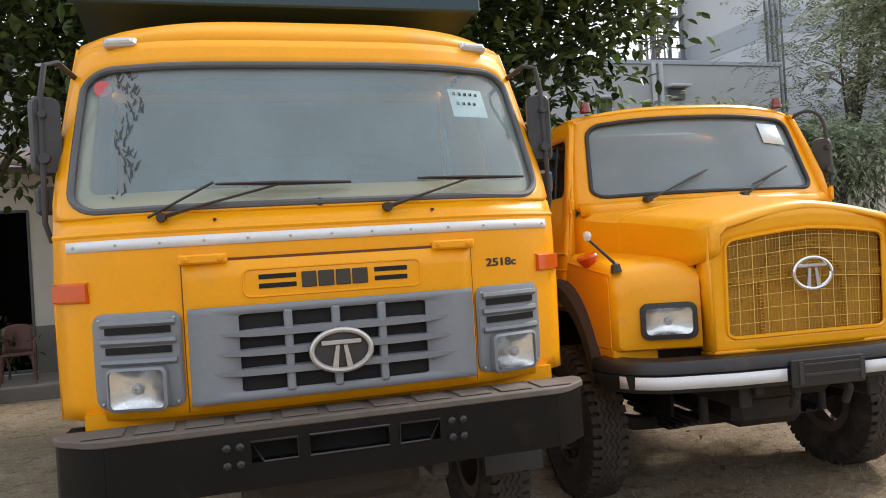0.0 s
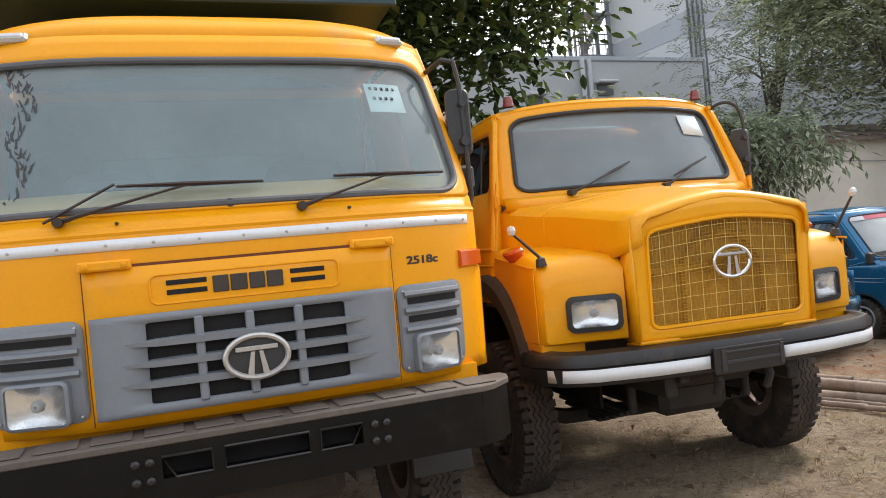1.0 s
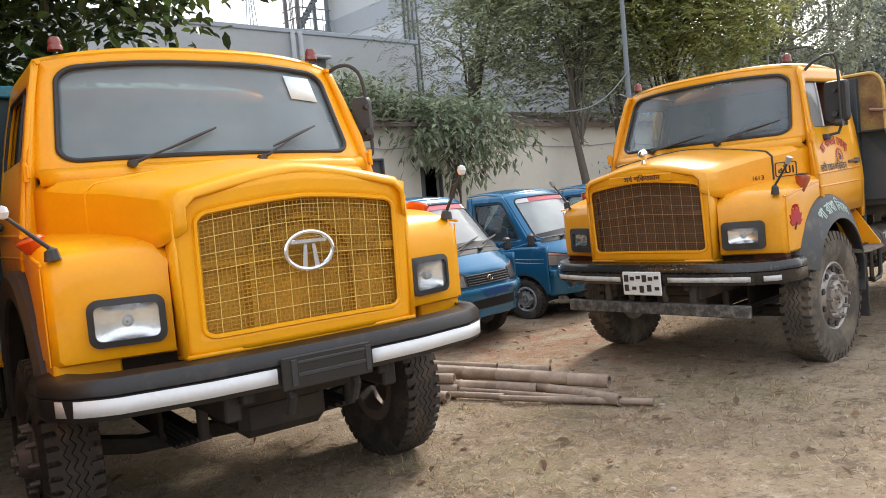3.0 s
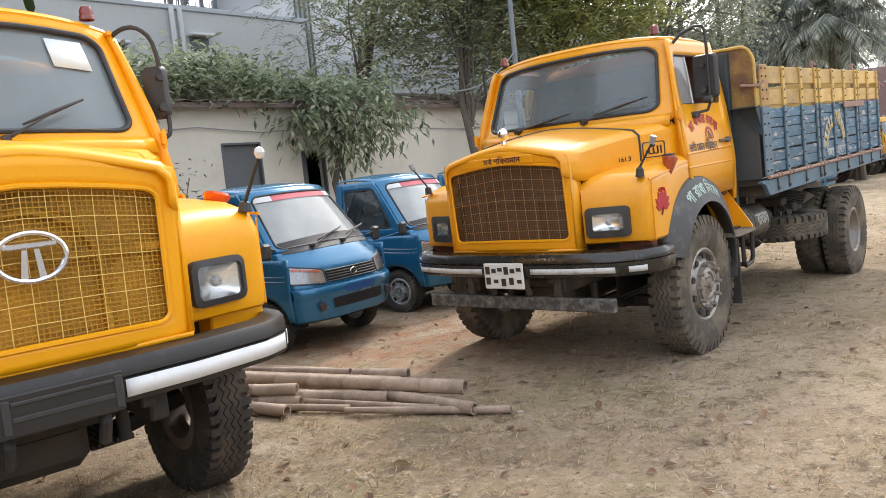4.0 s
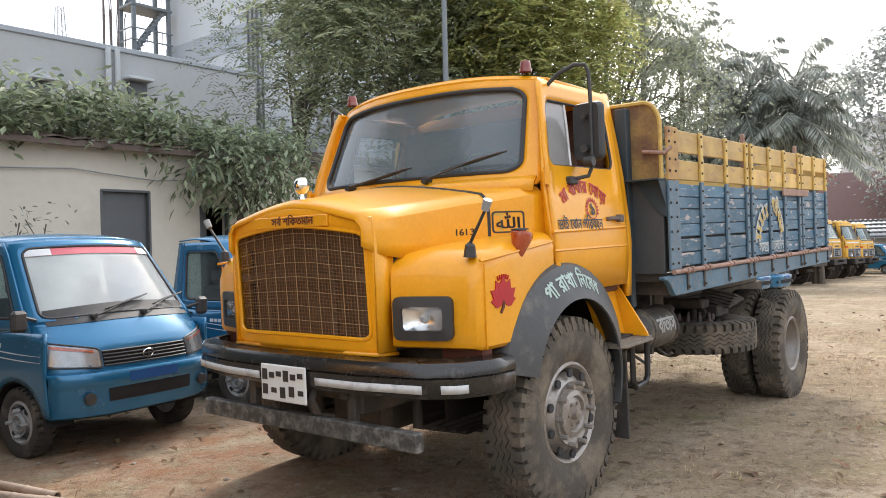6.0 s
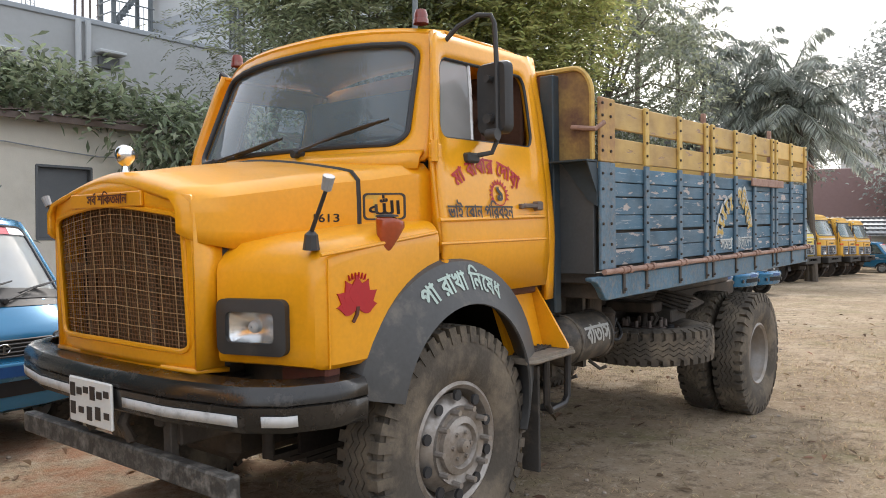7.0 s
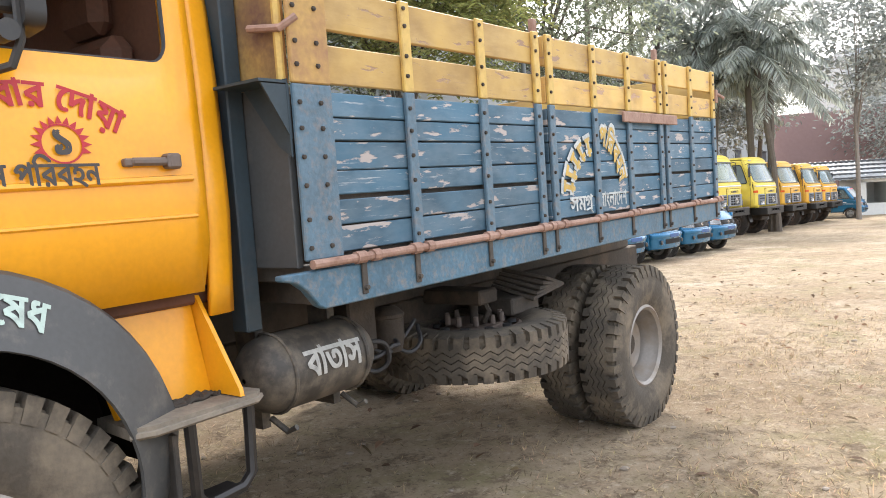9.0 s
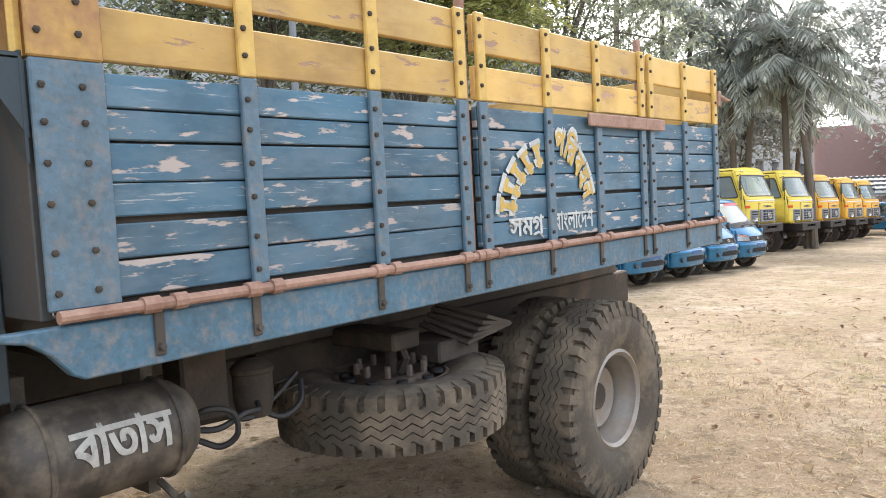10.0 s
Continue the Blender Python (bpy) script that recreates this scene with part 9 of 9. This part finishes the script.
# ---------------------------------------------------------------- bamboo pile
bamboo_mat = mat("dry_bamboo", (0.35, 0.265, 0.20), 0.65, var=0.25, dirt=(0.17, 0.12, 0.09), dirt_amount=0.45, dirt_scale=5, rnd=0.2)
def bamboo(a, b, r, seed):
    rng = random.Random(seed)
    a, b = Vector(a), Vector(b)
    m = M()
    L = (b - a).length
    n = max(3, int(L / 0.32))
    pts, rad = [], []
    sag = Vector((rng.uniform(-0.03, 0.03), rng.uniform(-0.03, 0.03), 0))
    for i in range(n + 1):
        t = i / n
        p = a.lerp(b, t) + sag * math.sin(math.pi * t)
        d = (b - a).normalized()
        k = r * lerp(1.0, 0.8, t)
        if 0 < i < n:
            pts += [p - d * 0.012, p - d * 0.004, p + d * 0.004, p + d * 0.012]
            rad += [k, k * 1.10, k * 1.10, k]
        else:
            pts.append(p)
            rad.append(k)
    m.tube(pts, rad, 12, caps=False)
    m.tube([a - (b - a).normalized() * 0.001, a + (b - a).normalized() * 0.12], r * 0.72, 10, caps=False)
    d = (b - a).normalized()
    u = d.orthogonal().normalized()
    w = d.cross(u)
    ring = lambda c, k: [c + (u * math.cos(2 * math.pi * j / 12) + w * math.sin(2 * math.pi * j / 12)) * k for j in range(12)]
    m.loft([ring(a, r), ring(a, r * 0.72)], True, False)
    m.loft([ring(a + d * 0.12, r * 0.72), ring(a + d * 0.12, 0.002)], True, False)
    tagged(part("bamboo_pole", m, bamboo_mat), "dry brown bamboo pole lying in a loose pile", "bamboo pole", "loose pile of bamboo poles")


for i, (a, b, r) in enumerate((
        ((3.5, 6.81, 0.035), (2.28, 8.32, 0.04), 0.03), ((3.98, 6.15, 0.05), (2.17, 7.71, 0.07), 0.05), ((4.1, 5.22, 0.125), (1.91, 7.61, 0.16), 0.055),
        ((3.05, 6.01, 0.14), (1.08, 7.29, 0.2), 0.045), ((3.06, 5.95, 0.05), (1.12, 7.39, 0.08), 0.05), ((2.93, 5.81, 0.045), (1.44, 7.78, 0.07), 0.045),
        ((3.64, 5.61, 0.05), (2.12, 6.95, 0.08), 0.048), ((4.04, 4.94, 0.05), (3.53, 5.85, 0.06), 0.045), ((3.87, 5.15, 0.03), (3.08, 6.06, 0.03), 0.03), ((3.9, 6.03, 0.028), (2.51, 7.04, 0.04), 0.026),
        ((4.25, 4.82, 0.03), (3.3, 5.55, 0.04), 0.028), ((3.78, 5.72, 0.13), (2.3, 7.25, 0.17), 0.03), ((3.55, 6.35, 0.11), (2.0, 7.9, 0.14), 0.034), ((3.35, 5.6, 0.03), (2.3, 6.5, 0.04), 0.027))):
    bamboo(a, b, r, 70 + i)


# ---------------------------------------------------------------- far row of vehicles
rowdir = Vector((0.89, 0.456, 0))
f1 = Vector((21.45, 18.45, 0))
for k in range(5):
    p = f1 - rowdir * 1.95 * k
    copy_thing(car, pose(p.x, p.y, ground_height(p.x, p.y) - 0.01, 0, 0, 23 + (k % 3)))
SMALL = Matrix.Diagonal((0.95, 0.95, 0.96, 1))
row_at = [pose(x, y, ground_height(x, y) - 0.02, 0, 0, 24 + k % 2) for k, (x, y) in enumerate(ROW)]
far_lemon = cabover(row_at[0] @ SMALL, lemon, "faded lemon-yellow cab-over truck parked in a row", False, "parked_truck")
copy_thing(far_lemon, row_at[1])
faded_amber = mat("faded_amber_paint", (0.74, 0.40, 0.035), 0.45, var=0.08, dirt=DUST, dirt_amount=0.2)
far_amber = cabover(row_at[2] @ SMALL, faded_amber, "amber cab-over truck parked in a far row", False, "parked_truck")
for at in row_at[3:]:
    copy_thing(far_amber, at)
copy_thing(car, pose(44.4, 31.5, ground_height(44.4, 31.5) - 0.01, 0, 0, 26))
for ob in bpy.data.objects:
    if ob.parent is None and ob.name.startswith("parked_truck"):
        ob["group"] = "yellow trucks parked in a far row"

# buildings at the far end
far_grey = mat("far_grey_wall", (0.42, 0.44, 0.45), 0.9, var=0.06, dirt=(0.2, 0.2, 0.2), dirt_amount=0.2, dirt_scale=0.5)
# red wall greyed, with the distance haze put into its colour
pink = mat("haze_greyed_red_wall", (0.34, 0.225, 0.215), 0.9, var=0.1, dirt=(0.3, 0.2, 0.18), dirt_amount=0.25, dirt_scale=0.5)
pale_tin = mat("pale_corrugated_tin", (0.45, 0.46, 0.46), 0.6, 0.1, var=0.1, dirt=(0.2, 0.18, 0.16), dirt_amount=0.3, dirt_scale=1.5)
m = M()
m.box(25.6, 66.5, 15.2, 24, -3, 6.2, 0.03)
fb = tagged(part("grey_building", m, far_grey, at=pose(0, 0, 1.35, 0, 0, YAW)), "plain grey plastered building behind the parked trucks", "building")
for i in range(13):
    for z in (1.2, 4.0):
        m = M()
        m.box(29.5 + 2.8 * i, 30.6 + 2.8 * i, 15.14, 15.24, z, z + 1.3, 0.01)
        w_ = part("window", m, shutter, fb)
        m = M()
        m.box(29.4 + 2.8 * i, 30.7 + 2.8 * i, 15.0, 15.2, z + 1.32, z + 1.42, 0.01)
        part("window_hood", m, far_grey, w_)
m = M()
m.box(0, 13, 0, 6, -0.2, 5.0, 0.03)
tagged(part("red_building", m, pink, at=pose(52.8, 44.1, -0.7, 0, 0, -45) @ Matrix.Scale(1.45, 4)), "haze-greyed red plastered low building", "building")
m = M()
m.box(0, 10, 0, 8, -0.2, 9.5, 0.05)
fb2 = tagged(part("grey_building", m, concrete, at=pose(60.7, 44.2, -0.2, 0, 0, -35) @ Matrix.Scale(1.25, 4)), "grey concrete building beyond the palms", "building")
for i in range(3):
    for z in (1.0, 4.0, 7.0):
        m = M()
        m.box(1 + 3 * i, 2.6 + 3 * i, -0.06, 0.05, z, z + 1.4, 0.02)
        part("window", m, shutter, fb2)
    m = M()
    m.box(-0.2, 10.2, -0.8, 0.0, 2.9 + 3 * i, 3.1 + 3 * i, 0.02)
    part("ledge", m, concrete_pale, fb2)
# low shed with a pale tin roof facing up the yard
LS = thing("low_tin_shed", pose(49.0, 31.45, -0.72, 0, 0, -38), "low white shed with a pale corrugated roof", "shed")
m = M()
m.box(-2.6, -0.6, 0, 4, 0, 0.9)
m.box(-2.6, -2.2, 0, 4, 0.9, 2.3)
m.box(-0.7, 0.1, 0, 4, 0, 2.3)
m.box(1.2, 2.0, 0, 4, 0, 2.3)
m.box(2.0, 6.0, 0, 4, 0, 0.9)
m.box(-2.6, 6.0, 0, 4, 2.1, 2.35)
m.box(-2.6, 6.0, 3.8, 4.0, 0, 2.3)
part("shed_wall", m, white_paint, LS)
m = M()
m.box(0.1, 1.2, 0.15, 0.2, 0, 2.1, 0.01)
part("shed_door", m, dark_slot, LS)
m = M()
rings = []
for v, z in ((-0.5, 2.3), (4.5, 3.5)):
    rings.append([Vector((lerp(-5.5, 6.5, i / 80), v, z + 0.03 * (1 if i % 2 else -1))) for i in range(81)])
m.loft(rings, False, False)
part("shed_roof", m, pale_tin, LS, thick=0.02)
m = M()
for i in range(5):
    v = -0.45 + 1.1 * i
    m.box(-5.5, 6.5, v, v + 0.3, 2.36 + 0.24 * (v + 0.5), 2.42 + 0.24 * (v + 0.5))
part("roof_batten", m, shutter, LS)

# ---------------------------------------------------------------- chairs and pots by the shed door
chair_mat = mat("brown_plastic_chair", (0.13, 0.06, 0.045), 0.5, var=0.1)
def chair(at):
    T = thing("plastic_chair", at, "brown plastic garden chair standing on the plinth", "chair", "chairs by the shed door")
    m = M()
    m.box(-0.21, 0.21, -0.2, 0.2, 0.41, 0.435, 0.01)
    part("seat", m, chair_mat, T)
    m = M()
    m.grid(lambda u, v: Vector((lerp(-0.2, 0.2, u), 0.2 + 0.10 * v + 0.04 * (1 - (2 * u - 1) ** 2), lerp(0.43, 0.84 - 0.06 * abs(2 * u - 1) ** 3, v))), 8, 6)
    part("backrest", m, chair_mat, T, thick=0.012)
    for sx_ in (-1, 1):
        for sy in (-1, 1):
            m = M()
            m.tube([(sx_ * 0.19, sy * 0.18, 0.42), (sx_ * 0.23, sy * 0.22, 0.0)], [0.022, 0.016], 6)
            part("leg", m, chair_mat, T)
        m = M()
        m.tube([(sx_ * 0.2, 0.26, 0.62), (sx_ * 0.235, 0.0, 0.63), (sx_ * 0.235, -0.18, 0.62), (sx_ * 0.22, -0.2, 0.43)], 0.016, 6)
        part("armrest", m, chair_mat, T)
    return T


c0 = chair(pose(-7.55, 8.75, 0.22, 0, 0, 35))
copy_thing(c0, pose(-8.2, 8.6, 0.22, 0, 0, 10))
tree("potted_plant", yp(-3.0, 11.75, 0.22), 0.3, yp(-3.0, 11.7, 0.75), (0.35, 0.25, 0.22), 8, 18, 0.13, 0.05, leaf_dark, "small dark plant by the shed door", 81, 0.02, 0.2, 0.3, category="plant")

# ---------------------------------------------------------------- litter on the ground
rng = random.Random(5)
m = M()
for i in range(26000):
    x = rng.uniform(0, 15)
    y = rng.uniform(0.6, 6) + 0.35 * x
    patch = noise.noise(Vector((x * 0.55, y * 0.55, 7)))
    if patch < rng.uniform(-0.45, 0.45):
        continue
    z = ground_height(x, y)
    for q in range(rng.randint(2, 5)):
        a = rng.uniform(0, 2 * math.pi)
        r = rng.uniform(0, 0.05)
        p = Vector((x + r * math.cos(a), y + r * math.sin(a), z))
        leaf(m, p, Vector((rng.uniform(-1, 1), rng.uniform(-1, 1), rng.uniform(0.03, 0.45))), rng.uniform(0.02, 0.08), 0.006, 0.1)
straw = leaf_mat("dry_grass", (0.40, 0.315, 0.19), 0.9, 0.6)
tagged(part("dry_grass", m, straw, smooth=0), "short dry grass and straw trodden into the earth", "grass", kind="stuff")
m = M()
for i in range(850):
    x, y = rng.uniform(0, 18), rng.uniform(1.5, 13)
    z = ground_height(x, y) + 0.006
    leaf(m, Vector((x, y, z)), Vector((rng.uniform(-1, 1), rng.uniform(-1, 1), rng.uniform(-0.05, 0.35))), rng.uniform(0.05, 0.11), rng.uniform(0.03, 0.05), rng.uniform(0.1, 0.5))
fallen = leaf_mat("fallen_leaves", (0.25, 0.18, 0.11), 0.85, 0.45)
tagged(part("fallen_leaves", m, fallen, smooth=0), "dry brown fallen leaves scattered on the earth", "leaves", kind="stuff")
m = M()
for i in range(420):
    x, y = rng.uniform(0, 16), rng.uniform(1.5, 12)
    z = ground_height(x, y)
    r = rng.uniform(0.008, 0.026)
    ph = rng.uniform(0, 6)
    rings = []
    for zz, k in ((-0.3, 0.9), (0.25, 1.0), (0.6, 0.6)):
        rings.append([Vector((x + r * k * math.cos(2 * math.pi * j / 6 + ph) * (1 + 0.3 * math.sin(j * 2 + ph)), y + r * k * math.sin(2 * math.pi * j / 6 + ph), z + r * zz)) for j in range(6)])
    m.loft(rings, True, True)
pebble = mat("pebbles", (0.30, 0.25, 0.20), 0.9, var=0.3, scale=3)
tagged(part("pebbles", m, pebble), "small stones and brick crumbs on the earth", "stones", kind="stuff")
